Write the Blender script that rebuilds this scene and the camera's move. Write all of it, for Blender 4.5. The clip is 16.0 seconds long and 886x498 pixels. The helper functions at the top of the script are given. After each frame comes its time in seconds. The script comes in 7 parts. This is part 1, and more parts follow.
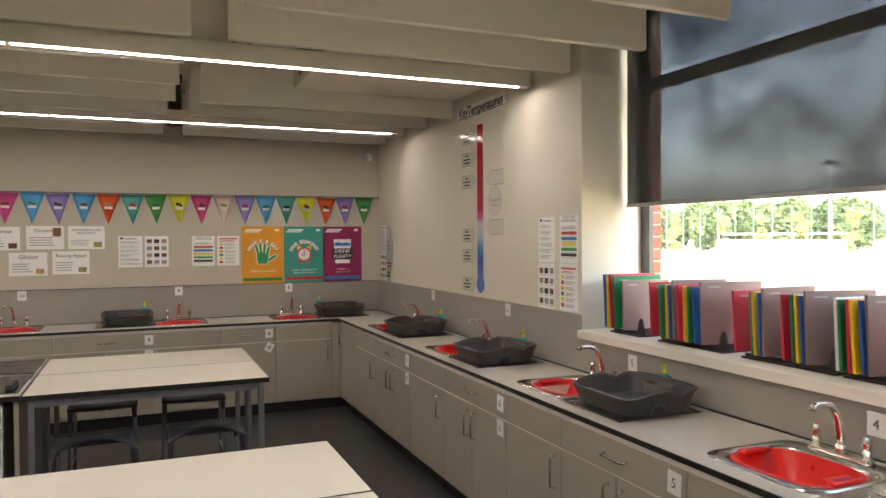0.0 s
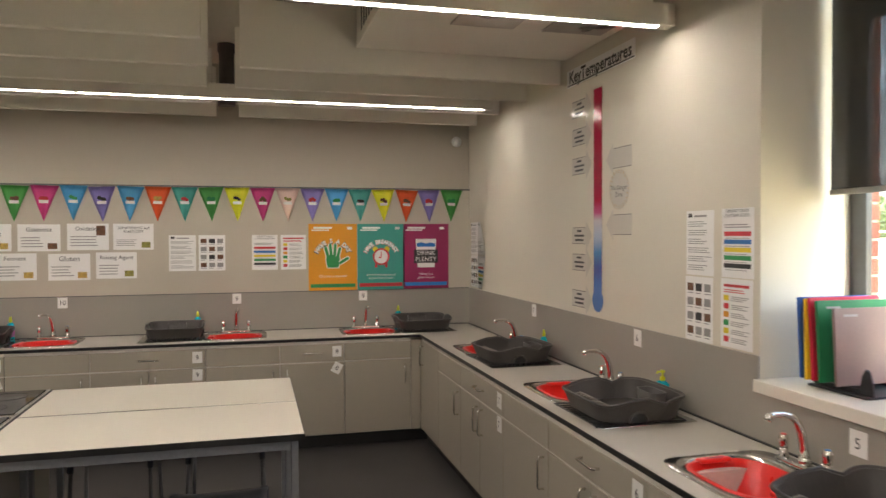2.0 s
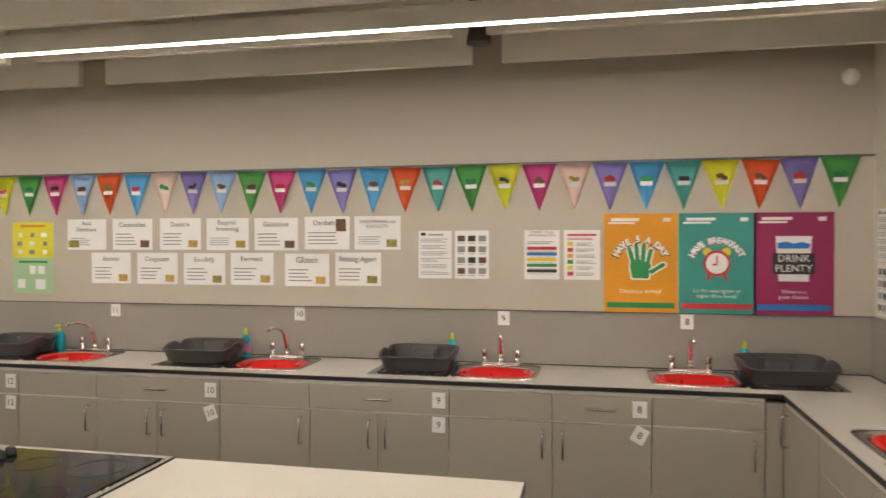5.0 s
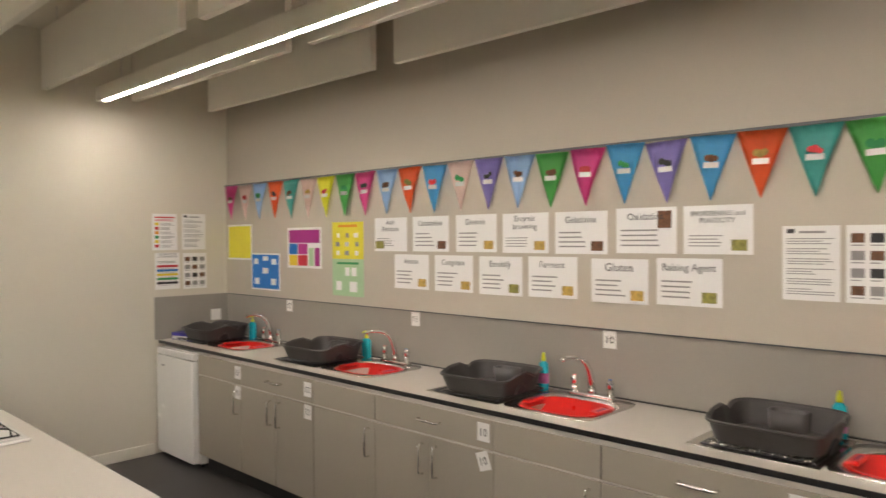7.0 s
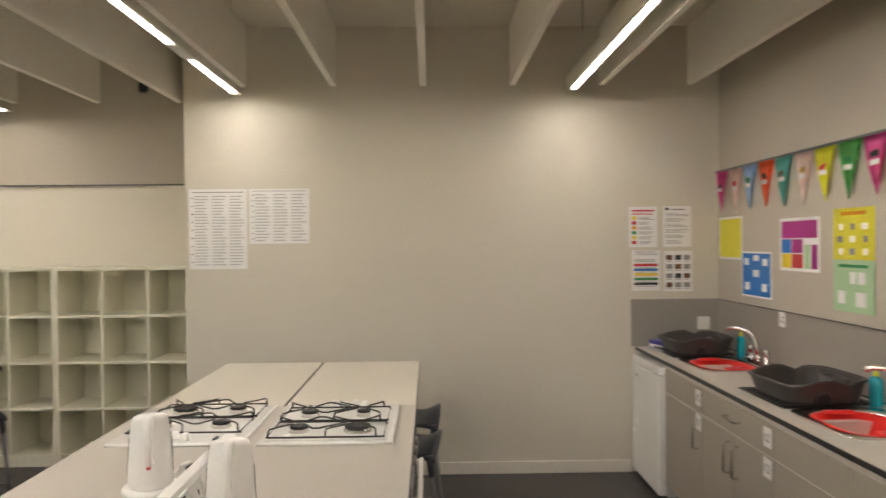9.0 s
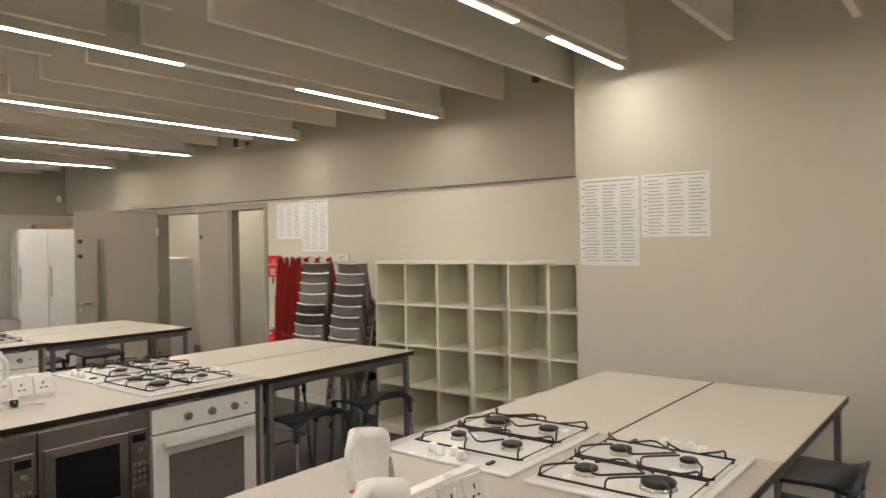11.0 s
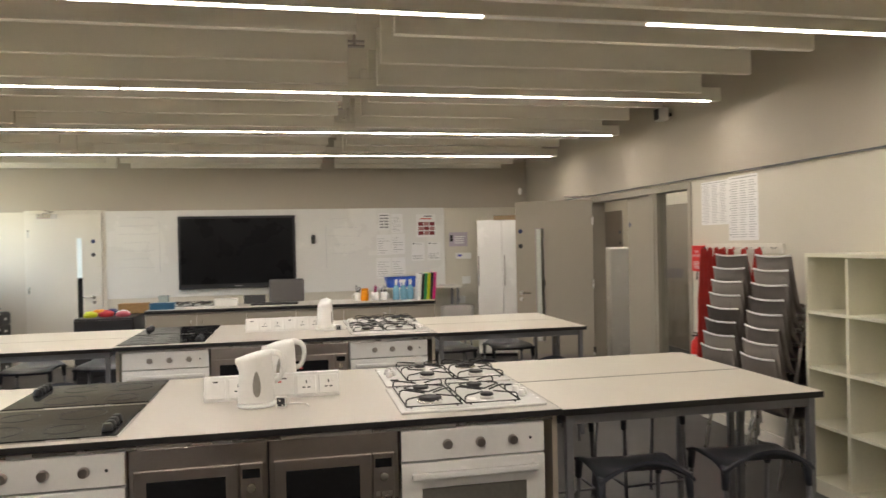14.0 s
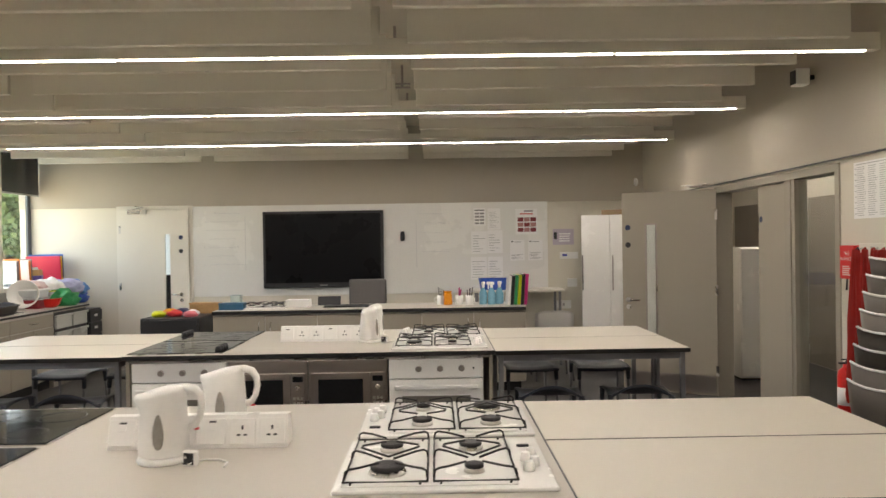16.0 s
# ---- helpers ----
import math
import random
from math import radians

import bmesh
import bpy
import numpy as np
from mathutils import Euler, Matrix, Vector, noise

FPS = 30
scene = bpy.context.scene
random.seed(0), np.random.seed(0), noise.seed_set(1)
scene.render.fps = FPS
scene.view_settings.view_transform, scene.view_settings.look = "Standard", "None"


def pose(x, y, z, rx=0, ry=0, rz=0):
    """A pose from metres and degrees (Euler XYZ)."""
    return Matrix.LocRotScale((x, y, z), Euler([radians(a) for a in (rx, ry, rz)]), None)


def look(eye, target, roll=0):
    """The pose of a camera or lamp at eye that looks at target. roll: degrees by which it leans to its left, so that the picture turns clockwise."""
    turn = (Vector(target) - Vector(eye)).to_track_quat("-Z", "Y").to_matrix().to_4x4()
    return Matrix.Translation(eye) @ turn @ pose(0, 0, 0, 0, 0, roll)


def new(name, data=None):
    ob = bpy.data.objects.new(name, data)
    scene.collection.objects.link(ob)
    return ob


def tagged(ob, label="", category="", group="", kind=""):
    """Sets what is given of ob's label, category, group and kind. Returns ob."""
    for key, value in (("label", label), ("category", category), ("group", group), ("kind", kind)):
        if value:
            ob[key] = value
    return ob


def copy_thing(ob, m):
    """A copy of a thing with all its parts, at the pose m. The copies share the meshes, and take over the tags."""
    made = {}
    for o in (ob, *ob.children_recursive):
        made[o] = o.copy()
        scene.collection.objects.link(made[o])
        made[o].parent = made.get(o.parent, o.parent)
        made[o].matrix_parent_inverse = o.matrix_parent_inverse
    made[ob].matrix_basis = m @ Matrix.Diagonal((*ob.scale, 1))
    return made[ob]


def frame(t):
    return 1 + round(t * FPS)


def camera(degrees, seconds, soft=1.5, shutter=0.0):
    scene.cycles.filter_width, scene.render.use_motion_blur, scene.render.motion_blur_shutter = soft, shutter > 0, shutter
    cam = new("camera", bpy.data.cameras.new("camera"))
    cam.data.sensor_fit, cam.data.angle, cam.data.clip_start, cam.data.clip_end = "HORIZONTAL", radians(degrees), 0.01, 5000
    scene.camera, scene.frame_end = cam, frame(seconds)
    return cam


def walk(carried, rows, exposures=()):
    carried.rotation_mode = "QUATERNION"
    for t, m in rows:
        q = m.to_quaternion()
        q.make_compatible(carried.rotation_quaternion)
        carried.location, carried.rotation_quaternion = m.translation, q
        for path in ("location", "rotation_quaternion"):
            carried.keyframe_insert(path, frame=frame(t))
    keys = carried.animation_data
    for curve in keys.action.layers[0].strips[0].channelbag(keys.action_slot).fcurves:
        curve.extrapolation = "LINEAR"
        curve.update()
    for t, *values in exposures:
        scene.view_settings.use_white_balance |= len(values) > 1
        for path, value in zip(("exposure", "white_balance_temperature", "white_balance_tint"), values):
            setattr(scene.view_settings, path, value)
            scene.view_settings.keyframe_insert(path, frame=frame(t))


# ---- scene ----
cam = camera(63.4, 16.0, shutter=0.35)
PATH = [
    (0, (0.437, 0.252, 1.665), (1.209, 2.097, 1.633), -0.3),
    (0.5, (0.532, 0.544, 1.658), (1.294, 2.394, 1.629), -0.0),
    (1, (0.642, 0.823, 1.668), (1.355, 2.691, 1.636), -0.1),
    (1.5, (0.763, 1.103, 1.68), (1.4, 2.998, 1.644), -0.2),
    (2, (0.897, 1.421, 1.687), (1.407, 3.355, 1.648), -0.2),
    (2.5, (0.996, 1.726, 1.687), (1.394, 3.685, 1.646), -0.2),
    (3, (1.1, 2.085, 1.666), (1.37, 4.066, 1.631), -0.3),
    (3.5, (1.169, 2.388, 1.668), (1.324, 4.381, 1.632), -0.2),
    (5.8, (1.344, 3.892, 1.638), (0.538, 5.722, 1.612), -0.3),
    (6, (1.343, 4.03, 1.64), (0.444, 5.816, 1.613), -0.35),
    (6.5, (1.304, 4.332, 1.65), (0.181, 5.986, 1.62), -0.4),
    (7, (1.254, 4.649, 1.655), (-0.138, 6.085, 1.624), -0.4),
    (7.5, (1.179, 4.92, 1.637), (-0.435, 6.102, 1.614), -0.4),
    (8, (1.082, 5.184, 1.631), (-0.727, 6.037, 1.611), -0.4),
    (8.5, (0.945, 5.45, 1.631), (-1.008, 5.881, 1.609), -0.5),
    (9, (0.798, 5.666, 1.614), (-1.201, 5.702, 1.598), -0.5),
    (9.5, (0.637, 5.872, 1.626), (-1.322, 5.468, 1.603), -0.5),
    (10, (0.438, 6.018, 1.609), (-1.407, 5.246, 1.593), -0.6),
    (12.3, (-0.619, 6.188, 1.59), (-1.788, 4.566, 1.567), -1.1),
    (12.5, (-0.724, 6.156, 1.586), (-1.808, 4.475, 1.564), -1.1),
    (13, (-0.949, 6.071, 1.576), (-1.827, 4.274, 1.557), -1.1),
    (13.5, (-1.197, 5.935, 1.574), (-1.83, 4.038, 1.555), -1.2),
    (14, (-1.411, 5.777, 1.57), (-1.816, 3.819, 1.553), -1.2),
    (14.5, (-1.607, 5.594, 1.565), (-1.779, 3.602, 1.551), -1.2),
    (15, (-1.81, 5.359, 1.561), (-1.835, 3.359, 1.547), -1.1),
    (15.5, (-1.962, 5.127, 1.558), (-1.985, 3.128, 1.544), -1.0),
    (16, (-2.108, 4.847, 1.554), (-2.129, 2.847, 1.539), -0.9),
]
walk(cam, [(t, look(eye, target, roll)) for t, eye, target, roll in PATH], exposures=[(0, 1.56), (1.5, 1.61), (3.0, 1.90), (7, 2.07), (10, 1.83), (13, 1.86), (16, 1.70)])

# ---- world, sun, lamps ----
world = bpy.data.worlds.new("world")
scene.world = world
world.use_nodes = True
wn = world.node_tree.nodes
sky = wn.new("ShaderNodeTexSky")
sky.sky_type, sky.sun_disc = "NISHITA", False
sky.sun_elevation, sky.sun_rotation = radians(38), radians(200)
sky.dust_density = 4.0
# a veil of broken cloud: the sky loses most of its blue and varies softly
wl = world.node_tree.links
grey, veil, cloud, lift = wn.new("ShaderNodeRGBToBW"), wn.new("ShaderNodeMix"), wn.new("ShaderNodeTexNoise"), wn.new("ShaderNodeMapRange")
wco, shade = wn.new("ShaderNodeTexCoord"), wn.new("ShaderNodeVectorMath")
veil.data_type, shade.operation = "RGBA", "SCALE"
veil.inputs[0].default_value = 0.45
cloud.inputs["Scale"].default_value, cloud.inputs["Detail"].default_value = 13.0, 7
lift.inputs[1].default_value, lift.inputs[2].default_value, lift.inputs[3].default_value, lift.inputs[4].default_value = 0.34, 0.66, 1.2, 6.2
wl.new(wco.outputs["Generated"], cloud.inputs["Vector"])
wl.new(cloud.outputs["Fac"], lift.inputs[0])
wl.new(sky.outputs[0], grey.inputs[0])
wl.new(sky.outputs[0], veil.inputs[6])
wl.new(grey.outputs[0], veil.inputs[7])
wl.new(veil.outputs[2], shade.inputs[0])
wl.new(lift.outputs[0], shade.inputs["Scale"])
wl.new(shade.outputs[0], wn["Background"].inputs[0])
wn["Background"].inputs[1].default_value = 0.15
sun = new("sun", bpy.data.lights.new("sun", "SUN"))
sun.data.energy, sun.data.angle, sun.data.color = 3.0, radians(8), (1, 0.94, 0.85)
sun.matrix_world = look((0, 0, 50), (-8, 25, 0))
STRIP_LIGHT = 19.0
# unseen fill lamp in window_3, hidden by the pier, adds cool sky light
sky_fill = new("window_daylight", bpy.data.lights.new("window_daylight", "AREA"))
sky_fill.data.shape, sky_fill.data.size, sky_fill.data.size_y = "RECTANGLE", 0.60, 1.10
sky_fill.data.energy, sky_fill.data.color = 4.2, (0.82, 0.94, 1.0)
sky_fill.matrix_world = look((3.20, -3.66, 1.70), (1.0, -3.66, 1.70))


# ---- materials ----
def mat(name, col, rough=0.5, metal=0.0, vary=0.08, scale=3.0, grain=60.0, bump=0.05, coat=0.0, rand=0.0, tint=None):
    """Principled material with large soft blotches, fine grain and a little relief."""
    m = bpy.data.materials.new(name)
    m.use_nodes = True
    n, l = m.node_tree.nodes, m.node_tree.links
    b = n["Principled BSDF"]
    co = n.new("ShaderNodeTexCoord")
    big, fine = n.new("ShaderNodeTexNoise"), n.new("ShaderNodeTexNoise")
    for node, s, d in ((big, scale, 4), (fine, grain, 3)):
        node.inputs["Scale"].default_value, node.inputs["Detail"].default_value = s, d
        l.new(co.outputs["Object"], node.inputs["Vector"])
    add = n.new("ShaderNodeMath")
    add.operation = "ADD"
    l.new(big.outputs["Fac"], add.inputs[0])
    l.new(fine.outputs["Fac"], add.inputs[1])
    ramp = n.new("ShaderNodeMapRange")
    ramp.inputs[1].default_value, ramp.inputs[2].default_value = 0.45, 1.55
    ramp.inputs[3].default_value, ramp.inputs[4].default_value = 1 - 1.8 * vary, 1 + 1.8 * vary
    l.new(add.outputs[0], ramp.inputs[0])
    value = ramp.outputs[0]
    if rand:
        info = n.new("ShaderNodeObjectInfo")
        r2 = n.new("ShaderNodeMapRange")
        r2.inputs[3].default_value, r2.inputs[4].default_value = 1 - rand, 1 + rand
        l.new(info.outputs["Random"], r2.inputs[0])
        mul = n.new("ShaderNodeMath")
        mul.operation = "MULTIPLY"
        l.new(value, mul.inputs[0])
        l.new(r2.outputs[0], mul.inputs[1])
        value = mul.outputs[0]
    mix = n.new("ShaderNodeVectorMath")
    mix.operation = "SCALE"
    mix.inputs[0].default_value = col
    l.new(value, mix.inputs["Scale"])
    l.new(mix.outputs[0], b.inputs["Base Color"])
    rr = n.new("ShaderNodeMapRange")
    rr.inputs[1].default_value, rr.inputs[2].default_value = 0.3, 0.7
    rr.inputs[3].default_value, rr.inputs[4].default_value = max(0.02, rough - 0.07), min(1, rough + 0.07)
    l.new(big.outputs["Fac"], rr.inputs[0])
    l.new(rr.outputs[0], b.inputs["Roughness"])
    b.inputs["Metallic"].default_value = metal
    b.inputs["Coat Weight"].default_value = coat
    if bump:
        bn = n.new("ShaderNodeBump")
        bn.inputs["Strength"].default_value, bn.inputs["Distance"].default_value = bump, 0.01
        l.new(fine.outputs["Fac"], bn.inputs["Height"])
        l.new(bn.outputs[0], b.inputs["Normal"])
    return m


def glow(name, col, strength):
    m = bpy.data.materials.new(name)
    m.use_nodes = True
    b = m.node_tree.nodes["Principled BSDF"]
    b.inputs["Base Color"].default_value = (0.8, 0.8, 0.8, 1)
    b.inputs["Emission Color"].default_value = (*col, 1)
    b.inputs["Emission Strength"].default_value = strength
    return m


def glass(name, col=(0.95, 0.97, 0.96), rough=0.0, alpha=0.12):
    """Thin pane: mostly see-through with a mirror-like gloss that grows at a slant."""
    m = bpy.data.materials.new(name)
    m.use_nodes = True
    n, l = m.node_tree.nodes, m.node_tree.links
    n.remove(n["Principled BSDF"])
    tr, gl, mx, fr = n.new("ShaderNodeBsdfTransparent"), n.new("ShaderNodeBsdfGlossy"), n.new("ShaderNodeMixShader"), n.new("ShaderNodeLayerWeight")
    tr.inputs[0].default_value, gl.inputs["Roughness"].default_value = (*col, 1), rough
    fr.inputs[0].default_value = 0.35
    pw = n.new("ShaderNodeMath")
    pw.operation = "MULTIPLY"
    pw.inputs[1].default_value = 0.16
    l.new(fr.outputs["Facing"], pw.inputs[0])
    l.new(pw.outputs[0], mx.inputs[0])
    l.new(tr.outputs[0], mx.inputs[1])
    l.new(gl.outputs[0], mx.inputs[2])
    l.new(mx.outputs[0], n["Material Output"].inputs[0])
    return m


def screen_cloth(name):
    """Open-weave dark blind fabric: part of the light passes straight through."""
    m = bpy.data.materials.new(name)
    m.use_nodes = True
    n, l = m.node_tree.nodes, m.node_tree.links
    b = n["Principled BSDF"]
    b.inputs["Base Color"].default_value, b.inputs["Roughness"].default_value = (0.05, 0.048, 0.045, 1), 0.8
    tr, mx = n.new("ShaderNodeBsdfTransparent"), n.new("ShaderNodeMixShader")
    co, no, mp, sc = n.new("ShaderNodeTexCoord"), n.new("ShaderNodeTexNoise"), n.new("ShaderNodeMapRange"), n.new("ShaderNodeMapping")
    sc.inputs["Scale"].default_value = (60, 260, 200)
    no.inputs["Scale"].default_value, no.inputs["Detail"].default_value = 2.2, 6
    mp.inputs[1].default_value, mp.inputs[2].default_value, mp.inputs[3].default_value, mp.inputs[4].default_value = 0.3, 0.7, 0.165, 0.225
    l.new(co.outputs["Object"], sc.inputs[0])
    l.new(sc.outputs[0], no.inputs["Vector"])
    l.new(no.outputs["Fac"], mp.inputs[0])
    l.new(mp.outputs[0], mx.inputs[0])
    l.new(b.outputs[0], mx.inputs[1])
    l.new(tr.outputs[0], mx.inputs[2])
    l.new(mx.outputs[0], n["Material Output"].inputs[0])
    return m


CREAM = mat("cream_paint", (0.68, 0.635, 0.535), 0.65, vary=0.03, scale=1.2, grain=180, bump=0.06)
TAUPE = mat("taupe_paint", (0.46, 0.415, 0.34), 0.7, vary=0.03, scale=1.0, grain=180, bump=0.06)
PIN = mat("pinboard_cloth", (0.54, 0.49, 0.405), 0.85, vary=0.05, scale=2.0, grain=300, bump=0.15)
SPLASH = mat("grey_laminate_panel", (0.33, 0.305, 0.265), 0.42, vary=0.04, scale=2.0, grain=250, bump=0.02)
CEIL = mat("ceiling_paint", (0.66, 0.615, 0.52), 0.8, vary=0.04, scale=0.8, grain=90, bump=0.05)
BAFFLE = mat("white_acoustic_felt", (0.80, 0.765, 0.68), 0.9, vary=0.03, scale=1.5, grain=220, bump=0.12)
FLOORM = mat("dark_grey_vinyl", (0.052, 0.048, 0.046), 0.42, vary=0.2, scale=0.9, grain=140, bump=0.04)
CAB = mat("greige_cabinet_laminate", (0.37, 0.33, 0.265), 0.40, vary=0.03, scale=1.5, grain=220, bump=0.02, rand=0.03)
CARC = mat("pale_carcass_board", (0.62, 0.58, 0.52), 0.6, vary=0.05)
TOP = mat("pale_grey_worktop", (0.49, 0.455, 0.40), 0.36, vary=0.06, scale=2.5, grain=320, bump=0.02)
TABLETOP = mat("cream_tabletop_laminate", (0.65, 0.605, 0.515), 0.36, vary=0.03, scale=0.3, grain=260, bump=0.0)
EDGE = mat("black_edge_band", (0.015, 0.014, 0.014), 0.4, vary=0.2)
PLINTH = mat("black_plinth", (0.012, 0.012, 0.012), 0.5, vary=0.3)
STEEL = mat("brushed_steel", (0.62, 0.60, 0.56), 0.28, 1.0, vary=0.06, scale=5, grain=200, bump=0.03)
SINKM = mat("polished_sink_steel", (0.72, 0.71, 0.68), 0.17, 1.0, vary=0.05, scale=6, grain=240, bump=0.02)
CHROME = mat("chrome", (0.8, 0.79, 0.77), 0.1, 1.0, vary=0.03, bump=0.0)
FRAME_STEEL = mat("grey_painted_steel", (0.20, 0.20, 0.21), 0.45, 0.3, vary=0.08)
WHITE_EN = mat("white_enamel", (0.84, 0.825, 0.79), 0.22, vary=0.02, scale=4, bump=0.01)
WHITE_PL = mat("white_plastic", (0.85, 0.835, 0.80), 0.32, vary=0.02, bump=0.01)
BLACKG = mat("black_ceramic_glass", (0.012, 0.012, 0.013), 0.08, vary=0.1, bump=0.0)
BLACK = mat("black_plastic", (0.018, 0.018, 0.02), 0.45, vary=0.15)
BLACKG.node_tree.nodes["Principled BSDF"].inputs["Specular IOR Level"].default_value = 0.14
IRON = mat("black_cast_iron", (0.02, 0.018, 0.017), 0.55, 0.2, vary=0.3, grain=120, bump=0.2)
MWSTEEL = mat("dark_stainless", (0.40, 0.355, 0.325), 0.32, 1.0, vary=0.06, grain=220, bump=0.03)
WHITE = mat("white_paint", (0.76, 0.72, 0.63), 0.5, vary=0.02, bump=0.02)
ALU = mat("grey_aluminium_frame", (0.12, 0.125, 0.13), 0.4, 0.6, vary=0.06)
PAPER = mat("white_paper", (0.85, 0.84, 0.82), 0.6, vary=0.015, scale=6, bump=0.02)
INK = mat("dark_ink", (0.035, 0.033, 0.035), 0.6, vary=0.1, bump=0)
GREYINK = mat("grey_ink", (0.30, 0.29, 0.285), 0.6, vary=0.1, bump=0)
RED_PL = mat("red_plastic", (0.72, 0.022, 0.018), 0.32, vary=0.05, bump=0.02)
RACKM = mat("charcoal_plastic", (0.052, 0.046, 0.043), 0.42, vary=0.1, grain=90, bump=0.04)
SEAT = mat("slate_blue_plastic", (0.045, 0.05, 0.062), 0.4, vary=0.1, grain=200, bump=0.05)
GREYSEAT = mat("grey_plastic", (0.165, 0.14, 0.117), 0.45, vary=0.08, grain=200, bump=0.04)
DOORM = mat("greige_door_laminate", (0.38, 0.34, 0.27), 0.45, vary=0.03, scale=1.4, grain=200, bump=0.02)
PANE = glass("clear_pane")
BLINDM = screen_cloth("blind_screen_cloth")
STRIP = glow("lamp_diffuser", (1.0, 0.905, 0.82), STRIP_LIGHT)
YELLOW = mat("yellow_print", (0.80, 0.62, 0.03), 0.5, vary=0.04, bump=0)
BLUE = mat("blue_print", (0.03, 0.17, 0.50), 0.5, vary=0.05, bump=0)
GREEN = mat("green_print", (0.03, 0.30, 0.09), 0.5, vary=0.05, bump=0)
REDP = mat("red_print", (0.62, 0.04, 0.05), 0.5, vary=0.05, bump=0)
ORANGE = mat("orange_print", (0.78, 0.33, 0.015), 0.45, vary=0.04, bump=0)
TEAL = mat("teal_print", (0.05, 0.32, 0.27), 0.45, vary=0.04, bump=0)
MAROON = mat("magenta_print", (0.30, 0.018, 0.10), 0.45, vary=0.04, bump=0)


# ---- mesh helpers ----
def box(bm, x0, y0, z0, x1, y1, z1, bevel=0.0):
    r = bmesh.ops.create_cube(bm, size=1)
    vs = r["verts"]
    for v in vs:
        v.co = (x0 + (v.co.x + 0.5) * (x1 - x0), y0 + (v.co.y + 0.5) * (y1 - y0), z0 + (v.co.z + 0.5) * (z1 - z0))
    if bevel:
        es = list({e for v in vs for e in v.link_edges})
        bmesh.ops.bevel(bm, geom=es, offset=bevel, segments=2, affect="EDGES", profile=0.5)
    return bm


def bx(x0, y0, z0, x1, y1, z1, bevel=0.0):
    return box(bmesh.new(), x0, y0, z0, x1, y1, z1, bevel)


def tube(bm, pts, r, seg=8, close=False, cap=True):
    """A round bar along a line of points; r may be one radius or one for each point."""
    pts = [Vector(p) for p in pts]
    k = len(pts)
    radii = r if isinstance(r, (list, tuple)) else [r] * k
    rings, prev = [], None
    for i, p in enumerate(pts):
        a = pts[i - 1] if i or close else p
        b = pts[(i + 1) % k] if i < k - 1 or close else p
        d = (b - a).normalized()
        if prev is None:
            up = Vector((0, 0, 1)) if abs(d.z) < 0.9 else Vector((1, 0, 0))
            u = d.cross(up).normalized()
        else:
            u = (prev - d * prev.dot(d)).normalized()
        prev = u
        w = d.cross(u)
        rings.append([bm.verts.new(p + (u * math.cos(t) + w * math.sin(t)) * radii[i]) for t in (2 * math.pi * j / seg for j in range(seg))])
    for i in range(k if close else k - 1):
        a, b = rings[i], rings[(i + 1) % k]
        for j in range(seg):
            f = bm.faces.new((a[j], a[(j + 1) % seg], b[(j + 1) % seg], b[j]))
            f.smooth = True
    if cap and not close:
        bm.faces.new(rings[0][::-1])
        bm.faces.new(rings[-1])
    return bm


def lathe(bm, prof, cx=0, cy=0, seg=20, smooth=True):
    """A turned shape: prof is a list of (radius, z) from the bottom up."""
    rings = [[bm.verts.new((cx + max(r, 1e-4) * math.cos(2 * math.pi * j / seg), cy + max(r, 1e-4) * math.sin(2 * math.pi * j / seg), z)) for j in range(seg)] for r, z in prof]
    for a, b in zip(rings, rings[1:]):
        for j in range(seg):
            f = bm.faces.new((a[j], a[(j + 1) % seg], b[(j + 1) % seg], b[j]))
            f.smooth = smooth
    bm.faces.new(rings[0][::-1])
    bm.faces.new(rings[-1])
    return bm


def prism(bm, poly, y0, y1):
    """A flat outline in x and z, given depth from y0 to y1."""
    a = [bm.verts.new((x, y0, z)) for x, z in poly]
    b = [bm.verts.new((x, y1, z)) for x, z in poly]
    bm.faces.new(a)
    bm.faces.new(b[::-1])
    for i in range(len(poly)):
        j = (i + 1) % len(poly)
        bm.faces.new((a[i], b[i], b[j], a[j]))
    bmesh.ops.recalc_face_normals(bm, faces=bm.faces)
    return bm


def mesh_of(name, bm, material):
    me = bpy.data.meshes.new(name)
    bm.normal_update()
    bm.to_mesh(me)
    bm.free()
    me.materials.append(material)
    return me


def part(name, bm, material, parent, label=""):
    ob = new(name, mesh_of(name, bm, material))
    ob.parent = parent
    return tagged(ob, label)


def solid(name, bm, material, label="", category="", kind="", group=""):
    return tagged(new(name, mesh_of(name, bm, material)), label, category, group, kind)


def thing(name, m, label, category, group="", kind=""):
    ob = new(name)
    ob.empty_display_size = 0.1
    ob.matrix_world = m
    return tagged(ob, label, category, group, kind)


def share(name, me, parent, m):
    ob = new(name, me)
    ob.parent = parent
    ob.matrix_basis = m
    return ob


TEXTS = {}


def text_bm(s, size, align="CENTER", bold=0.0):
    """Flat letters as a mesh in x and z, centred on the origin, facing -y."""
    cu = bpy.data.curves.new("t", "FONT")
    cu.body, cu.size, cu.align_x, cu.align_y, cu.offset, cu.resolution_u = s, size, align, "CENTER", bold, 2
    ob = bpy.data.objects.new("t", cu)
    me = bpy.data.meshes.new_from_object(ob)
    bm = bmesh.new()
    bm.from_mesh(me)
    bpy.data.objects.remove(ob)
    bpy.data.curves.remove(cu)
    bpy.data.meshes.remove(me)
    bm.transform(Matrix.Rotation(radians(90), 4, "X"))
    return bm


